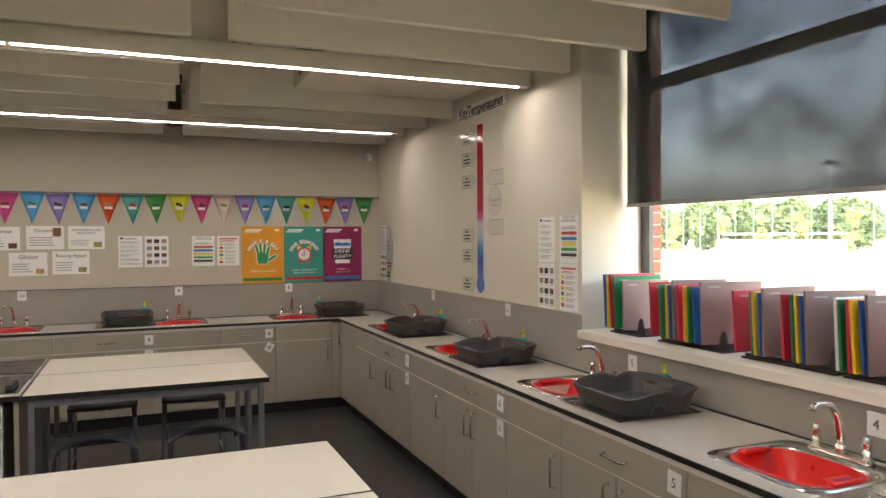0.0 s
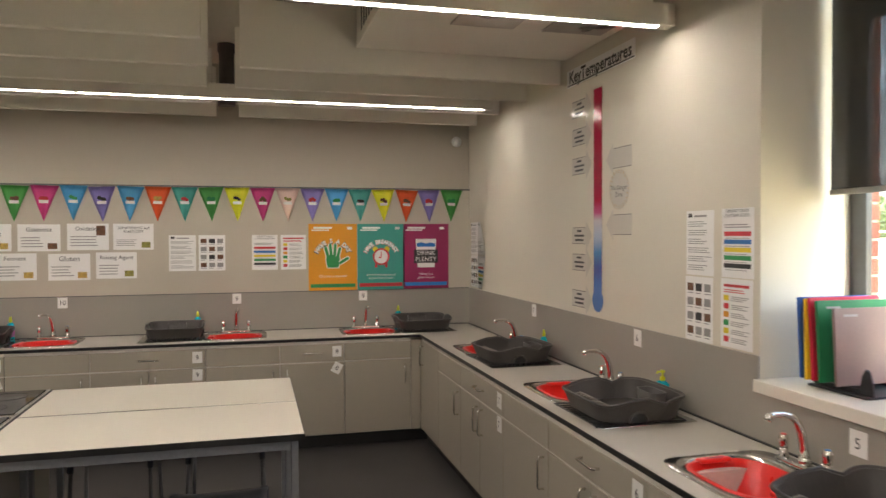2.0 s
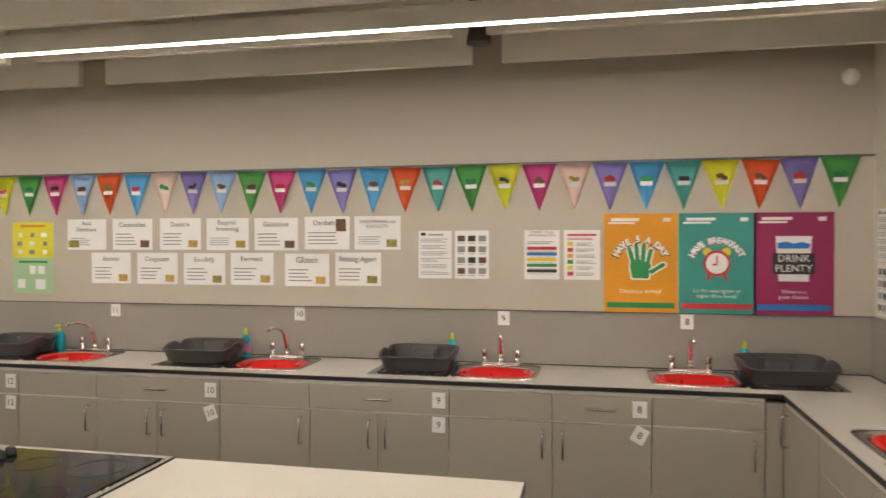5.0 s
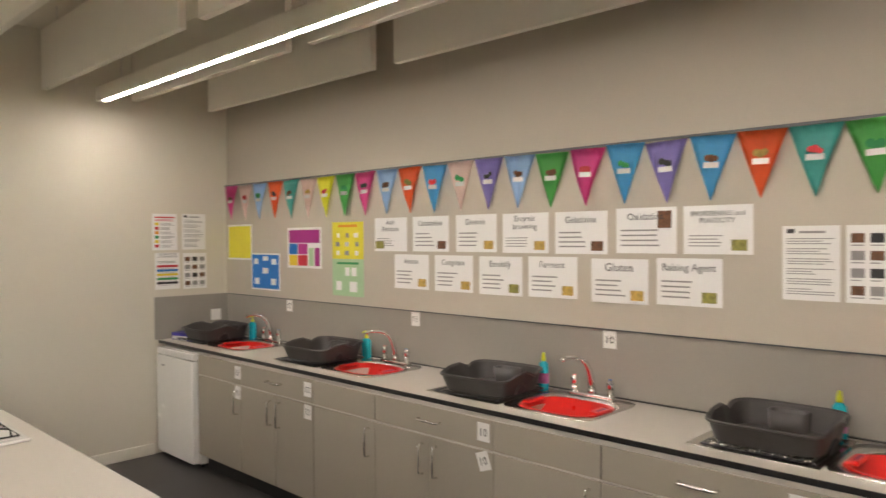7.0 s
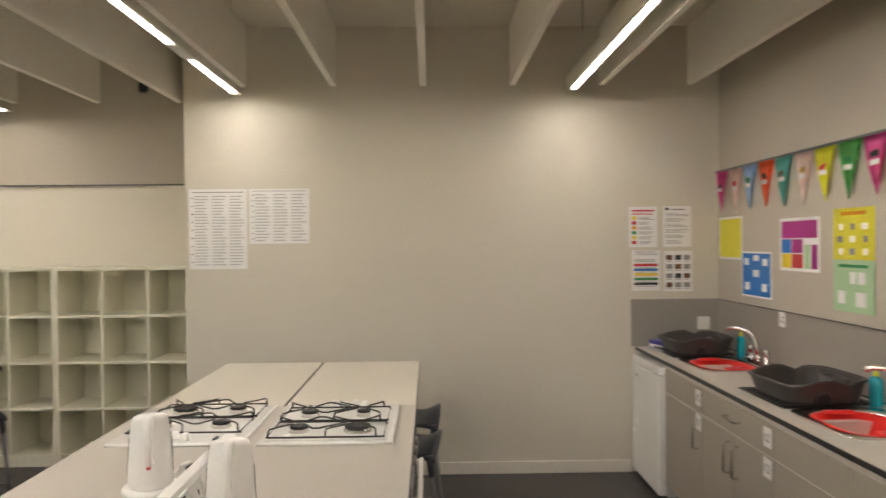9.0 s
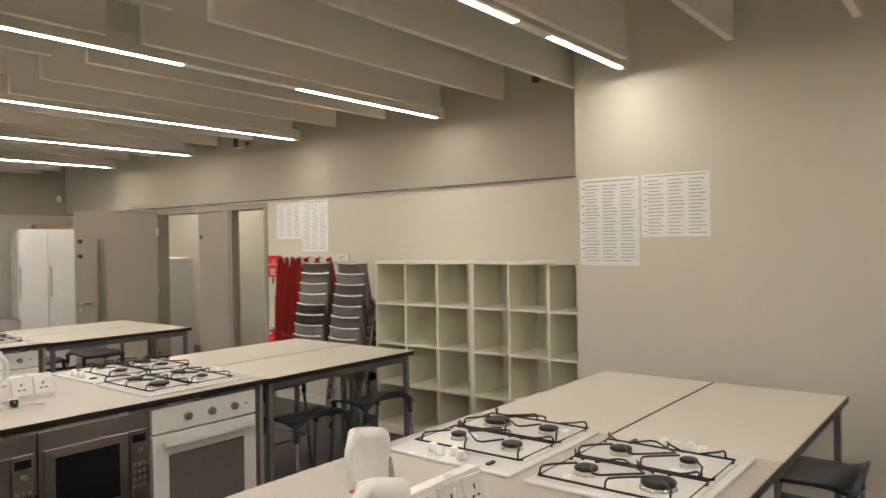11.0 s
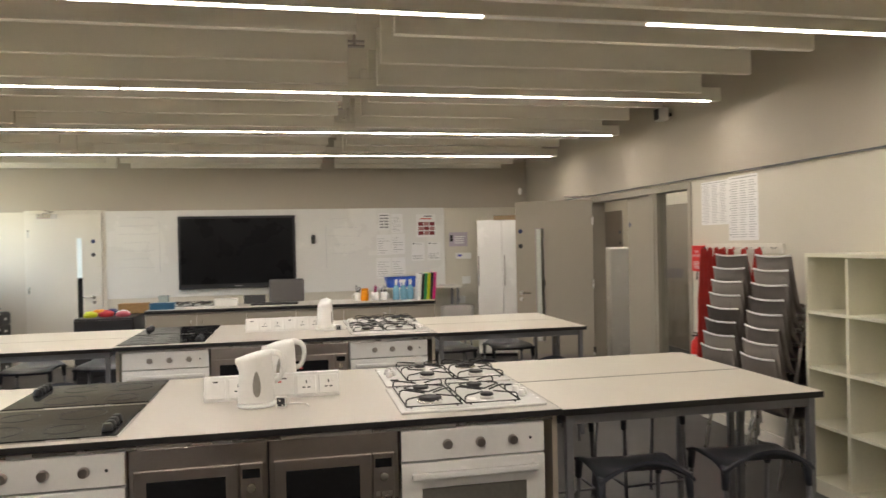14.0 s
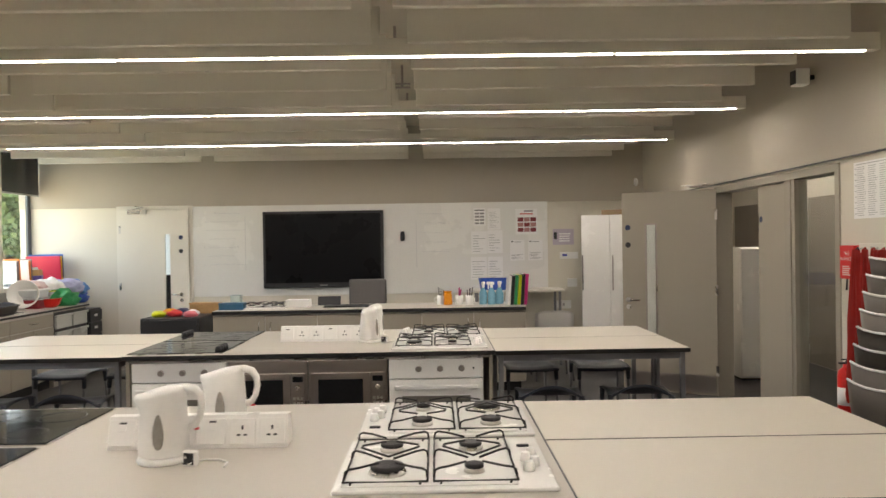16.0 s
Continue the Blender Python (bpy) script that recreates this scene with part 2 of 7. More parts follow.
# ---- plan ----
N, E, WP, WR, S = 7.70, 2.80, -4.206, -4.90, -4.68
H_CEIL, LEDGE, SPLIT, WT = 3.12, 2.09, 1.21, 0.88
JOG = 3.97
WIN_X = 3.25

# floor and ceiling
solid("floor", bx(-6.9, -8.2, -0.12, WIN_X, N + 0.2, 0), FLOORM, "dark grey speckled vinyl floor", "floor", "structure")
solid("ceiling", bx(-6.9, -8.2, H_CEIL, WIN_X + 0.1, N + 0.2, H_CEIL + 0.15), CEIL, "painted beige concrete ceiling soffit", "ceiling", "structure")

# north wall: taupe upper band, cloth-covered display board, grey splash panel
solid("wall_north", bx(WP - 0.9, N, 0, E + 0.5, N + 0.2, H_CEIL), TAUPE, "taupe painted wall", "wall", "structure")
bd = solid("display_board", bx(WP, N - 0.014, SPLIT, E, N, LEDGE), PIN, "beige cloth-covered display board along the wall", "board", "structure")
# the strip's dark colour stands in for the shadow line along the ledge
part("top_trim", bx(WP, N - 0.024, LEDGE, E, N - 0.001, LEDGE + 0.012), ALU, bd, "thin edge strip, coloured dark for the ledge's shadow line")
part("bottom_trim", bx(WP, N - 0.018, SPLIT - 0.006, E, N - 0.001, SPLIT), ALU, bd)
solid("splashback_north", bx(WP, N - 0.010, WT + 0.001, E, N, SPLIT - 0.006), SPLASH, "grey laminate splashback panel", "splashback", "structure")

# east wall with three windows
Z_SILL, Z_HEAD = 1.075, 3.02
WINS = [(0.9, 3.80), (-2.74, -0.9), (S, -3.34)]
ew = bmesh.new()
box(ew, E, 3.80, 0, WIN_X + 0.006, N + 0.2, H_CEIL)
box(ew, E, -0.9, 0, WIN_X + 0.006, 0.9, H_CEIL)
box(ew, E, -3.34, 0, WIN_X + 0.006, -2.74, H_CEIL)
for a, b in WINS:
    box(ew, E, a, 0, WIN_X + 0.006, b, Z_SILL)
    box(ew, E + 0.05, a, Z_HEAD, WIN_X + 0.006, b, H_CEIL)
solid("wall_east", ew, CREAM, "cream painted wall with deep window openings", "wall", "structure")
sp = bmesh.new()
box(sp, E - 0.010, 3.80, WT + 0.001, E, N - 0.010, SPLIT)
box(sp, E - 0.010, S, WT + 0.001, E, 3.80, Z_SILL - 0.002)
solid("splashback_east", sp, SPLASH, "grey laminate splashback panel", "splashback", "structure")
for i, (a, b) in enumerate(WINS):
    w = thing("window_%d" % (i + 1), pose(0, 0, 0), "aluminium-framed window with grey frame", "window", "", "structure")
    part("window_sill", bx(E - 0.035, a + 0.002, Z_SILL, WIN_X - 0.03, b - 0.002, Z_SILL + 0.048, 0.004), WHITE, w, "white painted sill board")
    fr = bmesh.new()
    x0, x1 = WIN_X - 0.028, WIN_X
    box(fr, x0, a, Z_SILL + 0.05, x1, a + 0.08, Z_HEAD)
    box(fr, x0, b - 0.08, Z_SILL + 0.05, x1, b, Z_HEAD)
    box(fr, x0, a + 0.08, Z_SILL + 0.05, x1, b - 0.08, Z_SILL + 0.095)
    box(fr, x0, a + 0.08, Z_HEAD - 0.06, x1, b - 0.08, Z_HEAD)
    box(fr, x0, a + 0.08, 2.525, x1, b - 0.08, 2.60)
    if i < 2:
        mid = (a + b) / 2 - 0.2
        box(fr, x0, mid - 0.03, Z_SILL + 0.095, x1, mid + 0.03, 2.525)
    part("window_frame", fr, ALU, w)
    pn = part("pane", bx(WIN_X - 0.018, a + 0.081, Z_SILL + 0.096, WIN_X - 0.012, b - 0.081, 2.524), PANE, w)
    pn2 = part("pane", bx(WIN_X - 0.018, a + 0.081, 2.631, WIN_X - 0.012, b - 0.081, Z_HEAD - 0.061), PANE, w)
    pn.visible_shadow = pn2.visible_shadow = False
    zb = (1.86, 1.86, 2.27)[i]
    bl = thing("roller_blind", pose(0, 0, 0), "charcoal screen-fabric roller blind hanging in the window", "blind", "roller blinds")
    part("fabric", bx(3.10, a + 0.03, zb, 3.1015, b - 0.03, Z_HEAD), BLINDM, bl, "dark open-weave fabric")
    part("bottom_bar", bx(3.092, a + 0.03, zb - 0.022, 3.11, b - 0.03, zb, 0.003), mat("grey_bar", (0.35, 0.35, 0.34), 0.4, 0.5), bl)
    tb = bmesh.new()
    tube(tb, [(3.10, a + 0.02, Z_HEAD - 0.03), (3.10, b - 0.02, Z_HEAD - 0.03)], 0.03, 12)
    part("roller", tb, ALU, bl)

# west side: pillar wall, recessed wall with door set, corridor behind
solid("wall_west", bx(WR - 0.2, JOG, 0, WP, N, H_CEIL), CREAM, "cream painted wall", "wall", "structure")
DY0, DY1, DZ = -2.27, -0.06, 2.07
wr = bmesh.new()
box(wr, WR - 0.15, DY1, 0, WR, JOG, LEDGE)
box(wr, WR - 0.15, S, 0, WR, DY0, LEDGE)
box(wr, WR - 0.15, DY0, DZ, WR, DY1, LEDGE)
solid("wall_west_recess", wr, CREAM, "cream painted wall beside the doors", "wall", "structure")
solid("wall_west_upper", bx(WR - 0.15, S, LEDGE, WR + 0.02, JOG, H_CEIL), TAUPE, "taupe painted upper wall", "wall", "structure")
solid("trim_west", bx(WR + 0.02, S, LEDGE - 0.004, WR + 0.026, JOG, LEDGE + 0.008), ALU, "thin dark edge strip", "trim", "structure")

# south wall
solid("wall_south", bx(WR - 0.15, S - 0.2, 0, WIN_X + 0.12, S, LEDGE), CREAM, "cream painted wall", "wall", "structure")
solid("wall_south_upper", bx(WR - 0.15, S - 0.2, LEDGE, WIN_X + 0.12, S + 0.015, H_CEIL), TAUPE, "taupe painted upper wall", "wall", "structure")

# corridor shell behind the doors
co = bmesh.new()
box(co, -6.9, -8.0, 0, -6.75, JOG, H_CEIL)
box(co, WR - 0.15, -8.0, 0, WR, S - 0.2, H_CEIL)
box(co, -6.9, -8.2, 0, WR, -8.0, H_CEIL)
box(co, -6.75, 2.0, 0, WR - 0.15, 2.12, H_CEIL)
solid("wall_corridor", co, CREAM, "cream corridor wall", "wall", "structure")

# skirting
sk = bmesh.new()
box(sk, WP, JOG, 0, WP + 0.015, 7.06, 0.085, 0.003)
box(sk, WR, 1.9, 0, WR + 0.015, JOG, 0.085, 0.003)
box(sk, WR, 0.08, 0, WR + 0.015, 1.9, 0.085, 0.003)
box(sk, -4.0, S, 0, 1.05, S + 0.015, 0.085, 0.003)
solid("baseboard", sk, WHITE, "white painted skirting board", "baseboard", "structure")

# ---- ceiling baffles and strip lamps ----
def baffle(y, x0, x1):
    b = thing("acoustic_baffle", pose((x0 + x1) / 2, y, 2.632), "white felt acoustic panel hanging from the ceiling", "acoustic panel", "ceiling baffles")
    L = (x1 - x0) / 2
    part("panel", bx(-L, -0.02, 0, L, 0.02, 0.385, 0.004), BAFFLE, b)
    for sx in (-L + 0.25, L - 0.25):
        t = bmesh.new()
        tube(t, [(sx, 0, 0.38), (sx, 0, H_CEIL - 2.632)], 0.004, 6)
        part("hanger", t, STEEL, b)


for k in range(21):
    y = 7.37 - 0.58 * k
    w0 = -3.85 if y > JOG + 0.1 else -4.36
    e1 = 2.77 if y > 3.8 else 2.86
    ge, gw = (0.705 if y > 6.2 else 0.745), (-1.835 if y > 1.5 else -1.88)
    for x0, x1 in ((w0, gw - 0.095), (gw + 0.095, ge - 0.085), (ge + 0.085, e1)):
        if y > -4.5 and not (k in (4, 5) and x0 > 0):
            baffle(y, x0, x1)


def strip_lamp(y, w, e, gaps, dark=()):
    """A slim lamp housing along x from w to e with lit diffusers between the joints."""
    lam = thing("linear_lamp", pose(0, y, 2.635), "slim white suspended linear ceiling lamp, lit", "lamp", "linear ceiling lamps")
    part("housing", bx(w - 0.06, -0.036, 0.0, e + 0.06, 0.036, 0.10, 0.003), WHITE, lam)
    xs = [w, *gaps, e]
    for a, b in zip(xs, xs[1:]):
        part("diffuser", bx(a + 0.014, -0.016, -0.0012, b - 0.014, 0.0165, 0.003), WHITE_PL if (a, b) in dark else STRIP, lam, "" if (a, b) not in dark else "unlit diffuser")
    for x in (w + 0.3, (w + e) / 2, e - 0.3):
        t = bmesh.new()
        tube(t, [(x, 0, 0.10), (x, 0, H_CEIL - 2.635)], 0.005, 6)
        part("rod", t, STEEL, lam)


strip_lamp(6.63, -3.97, 2.60, (-3.11, -0.23))
strip_lamp(4.36, -4.05, 2.70, (-3.18, -2.88, -0.17), ((-3.18, -2.88),))
strip_lamp(2.49, -4.63, 2.60, (-3.14, -2.32, -0.25), ((-3.14, -2.32),))
strip_lamp(0.70, -4.63, 2.60, (-3.16, -0.30))
strip_lamp(-1.09, -4.63, 2.60, (-3.18, -0.28))
strip_lamp(-2.86, -4.63, 2.45, (-3.18, -0.28))

# ---- fitted cabinets ----
def bar_handle(w, vertical, x, z, parent):
    """A bent D-shaped bar handle on a front, standing 3 cm off it."""
    t = bmesh.new()
    h = w / 2
    line = [(-h, 0, 0), (-h, -0.022, 0), (-h + 0.01, -0.03, 0), (h - 0.01, -0.03, 0), (h, -0.022, 0), (h, 0, 0)]
    pts = [(x, p[1] - 0.018, z + p[0]) if vertical else (x + p[0], p[1] - 0.018, z) for p in line]
    tube(t, pts, 0.0062, 8)
    part("handle", t, CHROME, parent, "brushed steel bar handle")


def base_unit(m, w, doors, drawer_handle, hinge=1, group="base cabinets", drawer=True):
    """A base unit: front on local y = 0, depth to +y. doors: 1 or 2. hinge: side of a single door's handle."""
    lab = ("greige double-door" if doors == 2 else "greige single-door") + (" base cabinet with drawer and steel handles" if drawer_handle else " base cabinet with steel handles")
    u = thing("base_cabinet", m, lab, "cabinet", group)
    b = bmesh.new()
    box(b, 0.001, 0.0, 0.11, w - 0.001, 0.54, 0.66)
    box(b, 0.001, 0.0, 0.66, 0.02, 0.54, 0.853)
    box(b, w - 0.02, 0.0, 0.66, w - 0.001, 0.54, 0.853)
    box(b, 0.02, 0.0, 0.815, w - 0.02, 0.05, 0.853)
    part("body", b, CARC, u)
    part("rail", bx(0.001, -0.014, 0.8335, w - 0.001, -0.0002, 0.853), CARC, u)
    if drawer:
        part("rail", bx(0.001, -0.014, 0.6865, w - 0.001, -0.0002, 0.6935), CARC, u)
    ztop = 0.685 if drawer else 0.835
    if drawer:
        d = part("drawer_front", bx(0.003, -0.018, 0.695, w - 0.003, -0.0005, 0.832, 0.0025), CAB, u)
        if drawer_handle:
            bar_handle(0.145, False, w / 2, 0.765, d)
    n = doors
    for i in range(n):
        a, c = 0.003 + i * w / n, (i + 1) * w / n - 0.003
        dd = part("door", bx(a, -0.018, 0.118, c, -0.0005, ztop, 0.0025), CAB, u)
        hx = (c - 0.045 if i == 0 else a + 0.045) if n == 2 else (c - 0.05 if hinge > 0 else a + 0.05)
        bar_handle(0.15, True, hx, ztop - 0.115, dd)
    return u


FN, FE = 7.12, 2.22
xs = [-3.575, -2.983, -2.183, -1.632, -0.817, -0.265, 0.536, 1.086, 1.583, 2.123]
kinds = [(1, False, 1), (2, True, 1), (1, False, 1), (2, True, 1), (1, False, 1), (2, True, 1), (1, False, 1), (1, True, -1), (1, False, 1)]
for a, b, (n, dh, hg) in zip(xs, xs[1:], kinds):
    base_unit(pose(a, FN, 0), b - a, n, dh, hg)
ys = [7.06, 6.52, 5.93, 5.10, 4.48, 3.62, 3.07, 2.25, 1.70, 0.87, 0.32, -0.51, -1.06, -1.89, -2.44, -3.27]
for i, (a, b) in enumerate(zip(ys, ys[1:])):
    dbl = a - b > 0.7
    base_unit(pose(FE, a, 0, 0, 0, -90), a - b, 2 if dbl else 1, dbl, -1 if i == 0 else 1, drawer=i > 0)
fill = bmesh.new()
box(fill, 2.125, FN - 0.016, 0.11, 2.20, FN + 0.02, 0.835)
box(fill, FE - 0.016, 7.062, 0.11, FE + 0.02, 7.10, 0.835)
solid("corner_filler", fill, CAB, "greige corner filler panel between cabinets", "panel", "structure")
pl = bmesh.new()
box(pl, -3.57, FN + 0.05, 0, 2.27, FN + 0.07, 0.11)
box(pl, FE + 0.05, -4.07, 0, FE + 0.07, FN + 0.05, 0.11)
solid("plinth", pl, PLINTH, "black recessed plinth board", "plinth", "structure")


def run_top(bm, eb, a, b, front, back, holes, swap):
    """A worktop slab from a to b along its run, with cut-outs (h0, h1) for the bowls."""
    def put(m, u0, v0, z0, u1, v1, z1):
        box(m, *((v0, u0, z0, v1, u1, z1) if swap else (u0, v0, z0, u1, v1, z1)))
    z0, z1 = WT - 0.024, WT
    hv0, hv1 = front + 0.115, back - 0.115
    put(bm, a, front + 0.003, z0, b, hv0, z1)
    put(bm, a, hv1, z0, b, back, z1)
    edges = [a] + [v for h in holes for v in h] + [b]
    for u0, u1 in zip(edges[::2], edges[1::2]):
        put(bm, u0, hv0, z0, u1, hv1, z1)
    put(eb, a, front, z0, b, front + 0.003, z1 - 0.002)


BO = 0.235


def holes(sinks, flip):
    out = []
    for c, s in sinks:
        m = c + BO * s * flip
        out.append((m - 0.222, m + 0.222))
    return sorted(out)


NS = [(-3.655, 1), (-2.265, 1), (-0.86, 1), (0.515, 1), (2.065, -1)]
ES = [5.98, 4.58, 3.215, 1.80, 0.5, -0.9, -2.35]
tn, te = bmesh.new(), bmesh.new()
run_top(tn, te, WP, FE - 0.02, 7.10, N - 0.010, [h for h in holes(NS, 1)], False)
box(tn, FE - 0.02, 7.10, WT - 0.024, E - 0.010, N - 0.010, WT)
wn_ = solid("worktop_north", tn, TOP, "pale grey laminate worktop with black edge", "worktop", "structure")
part("edge_band", te, EDGE, wn_)
tn, te = bmesh.new(), bmesh.new()
run_top(tn, te, -4.10, 7.10, FE - 0.02, E - 0.010, sorted((c + BO - 0.222, c + BO + 0.222) for c in ES), True)
we_ = solid("worktop_east", tn, TOP, "pale grey laminate worktop with black edge", "worktop", "structure")
part("edge_band", te, EDGE, we_)
st = bmesh.new()
box(st, WP, N - 0.022, WT + 0.001, E - 0.022, N - 0.0105, WT + 0.007)
box(st, E - 0.022, -3.74, WT + 0.001, E - 0.0105, N - 0.022, WT + 0.007)
solid("upstand_trim", st, EDGE, "dark sealing strip at the back of the worktop", "trim", "structure")


# ---- cooking islands ----
GAUGE = mat("smoky_clear_plastic", (0.36, 0.34, 0.30), 0.25, vary=0.1)


def oven(m):
    o = thing("oven", m, "white built-in electric oven with three knobs", "oven", "built-in ovens")
    part("body", bx(0.02, 0.03, 0.12, 0.58, 0.52, 0.83), CARC, o)
    part("control_panel", bx(0.004, -0.02, 0.71, 0.596, 0.03, 0.83, 0.004), WHITE_EN, o)
    for x in (0.19, 0.325, 0.46):
        k = bmesh.new()
        lathe(k, [(0.019, 0), (0.021, 0.004), (0.018, 0.02), (0.017, 0.022)], seg=16)
        k.transform(Matrix.Translation((x, -0.02, 0.77)) @ Matrix.Rotation(radians(90), 4, "X"))
        part("knob", k, MWSTEEL, o, "steel control knob")
    k = bmesh.new()
    lathe(k, [(0.006, 0), (0.006, 0.002)], seg=10)
    k.transform(Matrix.Translation((0.535, -0.0205, 0.77)) @ Matrix.Rotation(radians(90), 4, "X"))
    part("indicator_light", k, BLACK, o)
    d = part("door", bx(0.004, -0.022, 0.20, 0.596, 0.03, 0.702, 0.004), WHITE_EN, o)
    part("glass", bx(0.085, -0.026, 0.255, 0.515, -0.0222, 0.60, 0.001), mat("smoked_oven_glass", (0.16, 0.15, 0.13), 0.12, vary=0.1, bump=0), d, "smoked glass")
    h = bmesh.new()
    box(h, 0.04, -0.065, 0.645, 0.56, -0.045, 0.672, 0.006)
    box(h, 0.05, -0.046, 0.65, 0.07, -0.02, 0.667)
    box(h, 0.53, -0.046, 0.65, 0.55, -0.02, 0.667)
    part("handle", h, WHITE_EN, d)
    part("drawer", bx(0.004, -0.018, 0.115, 0.596, 0.03, 0.193, 0.003), WHITE_EN, o)
    return o


def microwave(m, w=0.5):
    o = thing("microwave", m, "stainless built-in microwave with dark window", "microwave", "built-in microwaves")
    part("body", bx(0.01, 0.03, 0.42, w - 0.01, 0.45, 0.83), BLACK, o)
    part("surround", bx(0.003, -0.012, 0.385, w - 0.003, 0.03, 0.832, 0.003), MWSTEEL, o)
    f = part("door", bx(0.02, -0.026, 0.43, w - 0.11, -0.0122, 0.755, 0.004), MWSTEEL, o)
    part("window", bx(0.065, -0.029, 0.475, w - 0.155, -0.0262, 0.715, 0.001), BLACKG, f)
    p = part("keypad", bx(w - 0.105, -0.026, 0.43, w - 0.02, -0.0122, 0.755, 0.004), MWSTEEL, o)
    part("display", bx(w - 0.095, -0.028, 0.70, w - 0.03, -0.0262, 0.735), BLACKG, p)
    k = bmesh.new()
    lathe(k, [(0.017, 0), (0.017, 0.012), (0.014, 0.015)], seg=16)
    k.transform(Matrix.Translation((w - 0.062, -0.026, 0.665)) @ Matrix.Rotation(radians(90), 4, "X"))
    part("dial", k, STEEL, p)
    kb = bmesh.new()
    for i in range(3):
        for j in range(4):
            box(kb, w - 0.094 + i * 0.024, -0.0285, 0.49 + j * 0.033, w - 0.078 + i * 0.024, -0.0262, 0.507 + j * 0.033)
    part("buttons", kb, STEEL, p)
    part("lower_panel", bx(0.003, -0.018, 0.115, w - 0.003, 0.0, 0.38, 0.003), CAB, o)
    return o


def gas_hob(m):
    """Four-burner hob, 0.62 by 0.50, knobs along its +x side."""
    h = thing("gas_hob", m, "white enamel four-burner gas hob with black pan supports", "hob", "gas hobs")
    b = bmesh.new()
    box(b, -0.31, -0.25, 0, 0.31, 0.25, 0.012, 0.005)
    box(b, -0.285, -0.225, 0.012, 0.20, 0.225, 0.016, 0.003)
    part("body", b, WHITE_EN, h)
    for x, y, r in ((-0.165, -0.11, 0.05), (-0.165, 0.115, 0.036), (0.085, -0.11, 0.028), (0.085, 0.115, 0.036)):
        q = bmesh.new()
        lathe(q, [(r * 1.12, 0.014), (r * 1.08, 0.022), (r * 0.95, 0.030)], x, y, 20)
        bu = part("burner", q, STEEL, h)
        q = bmesh.new()
        lathe(q, [(r * 0.98, 0.030), (r * 1.02, 0.034), (r * 0.96, 0.039), (r * 0.75, 0.041)], x, y, 20)
        part("cap", q, IRON, bu)
    for cx in (-0.165, 0.085):
        g = bmesh.new()
        z0, z1, w, d = 0.024, 0.050, 0.116, 0.215
        tube(g, [(cx - w, -d, z0), (cx + w, -d, z0), (cx + w, d, z0), (cx - w, d, z0)], 0.0036, 6, close=True)
        for a in (-1, 1):
            # arms rising from the side bars towards the burners
            tube(g, [(cx + a * w, d - 0.004, z0), (cx + a * (w - 0.003), d - 0.006, z1 - 0.006), (cx + a * (w - 0.014), d - 0.009, z1), (cx + a * 0.070, d - 0.028, z1), (cx + a * 0.020, 0.135, z1)], 0.0034, 6)
            tube(g, [(cx + a * w, 0.0, z0), (cx + a * (w - 0.003), -0.001, z1 - 0.006), (cx + a * (w - 0.014), -0.003, z1), (cx + a * 0.080, -0.018, z1), (cx + a * 0.018, -0.088, z1)], 0.0034, 6)
            tube(g, [(cx + a * w, -d + 0.028, z0), (cx + a * (w - 0.003), -d + 0.029, z1 - 0.006), (cx + a * (w - 0.014), -d + 0.031, z1), (cx + a * 0.075, -d + 0.046, z1), (cx + a * 0.024, -0.128, z1)], 0.0034, 6)
            for c in (-1, 1):
                tube(g, [(cx + a * (w - 0.02), c * d, z0), (cx + a * (w - 0.02), c * d, 0.016)], 0.0036, 6)
        # six-sided loop between the two burners
        tube(g, [(cx - 0.018, 0.094, z1), (cx - 0.086, 0.052, z1), (cx - 0.088, 0.030, z1), (cx, -0.068, z1), (cx + 0.088, 0.030, z1), (cx + 0.086, 0.052, z1), (cx + 0.018, 0.094, z1)], 0.0034, 6)
        part("pan_support", g, IRON, h, "black wire pan support")
    for i in range(4):
        q = bmesh.new()
        lathe(q, [(0.017, 0.012), (0.017, 0.02), (0.013, 0.038), (0.011, 0.04)], 0.245 + 0.022 * (i % 2), -0.10 + i * 0.045, 14)
        part("knob", q, WHITE_PL, h)
    part("igniter", bx(0.235, 0.135, 0.012, 0.275, 0.150, 0.02, 0.003), BLACK, h)
    return h


def ceramic_hob(m):
    h = thing("ceramic_hob", m, "black glass electric hob with four knobs", "hob", "electric hobs")
    part("glass_top", bx(-0.30, -0.265, 0, 0.30, 0.265, 0.008, 0.003), BLACKG, h)
    part("rim", bx(-0.305, -0.27, -0.001, 0.305, 0.27, 0.004), STEEL, h)
    for x, y, r in ((-0.16, -0.12, 0.09), (-0.16, 0.13, 0.072), (0.08, -0.12, 0.072), (0.08, 0.13, 0.09)):
        q = bmesh.new()
        ring = [(x + r * math.cos(2 * math.pi * i / 28), y + r * math.sin(2 * math.pi * i / 28), 0.0082) for i in range(28)]
        tube(q, ring, 0.0012, 4, close=True)
        part("zone_ring", q, BLACK, h)
    for i in range(4):
        q = bmesh.new()
        lathe(q, [(0.021, 0.008), (0.021, 0.018), (0.015, 0.034), (0.013, 0.036)], 0.25, -0.19 + i * 0.05, 14)
        part("knob", q, BLACK, h)
    return h


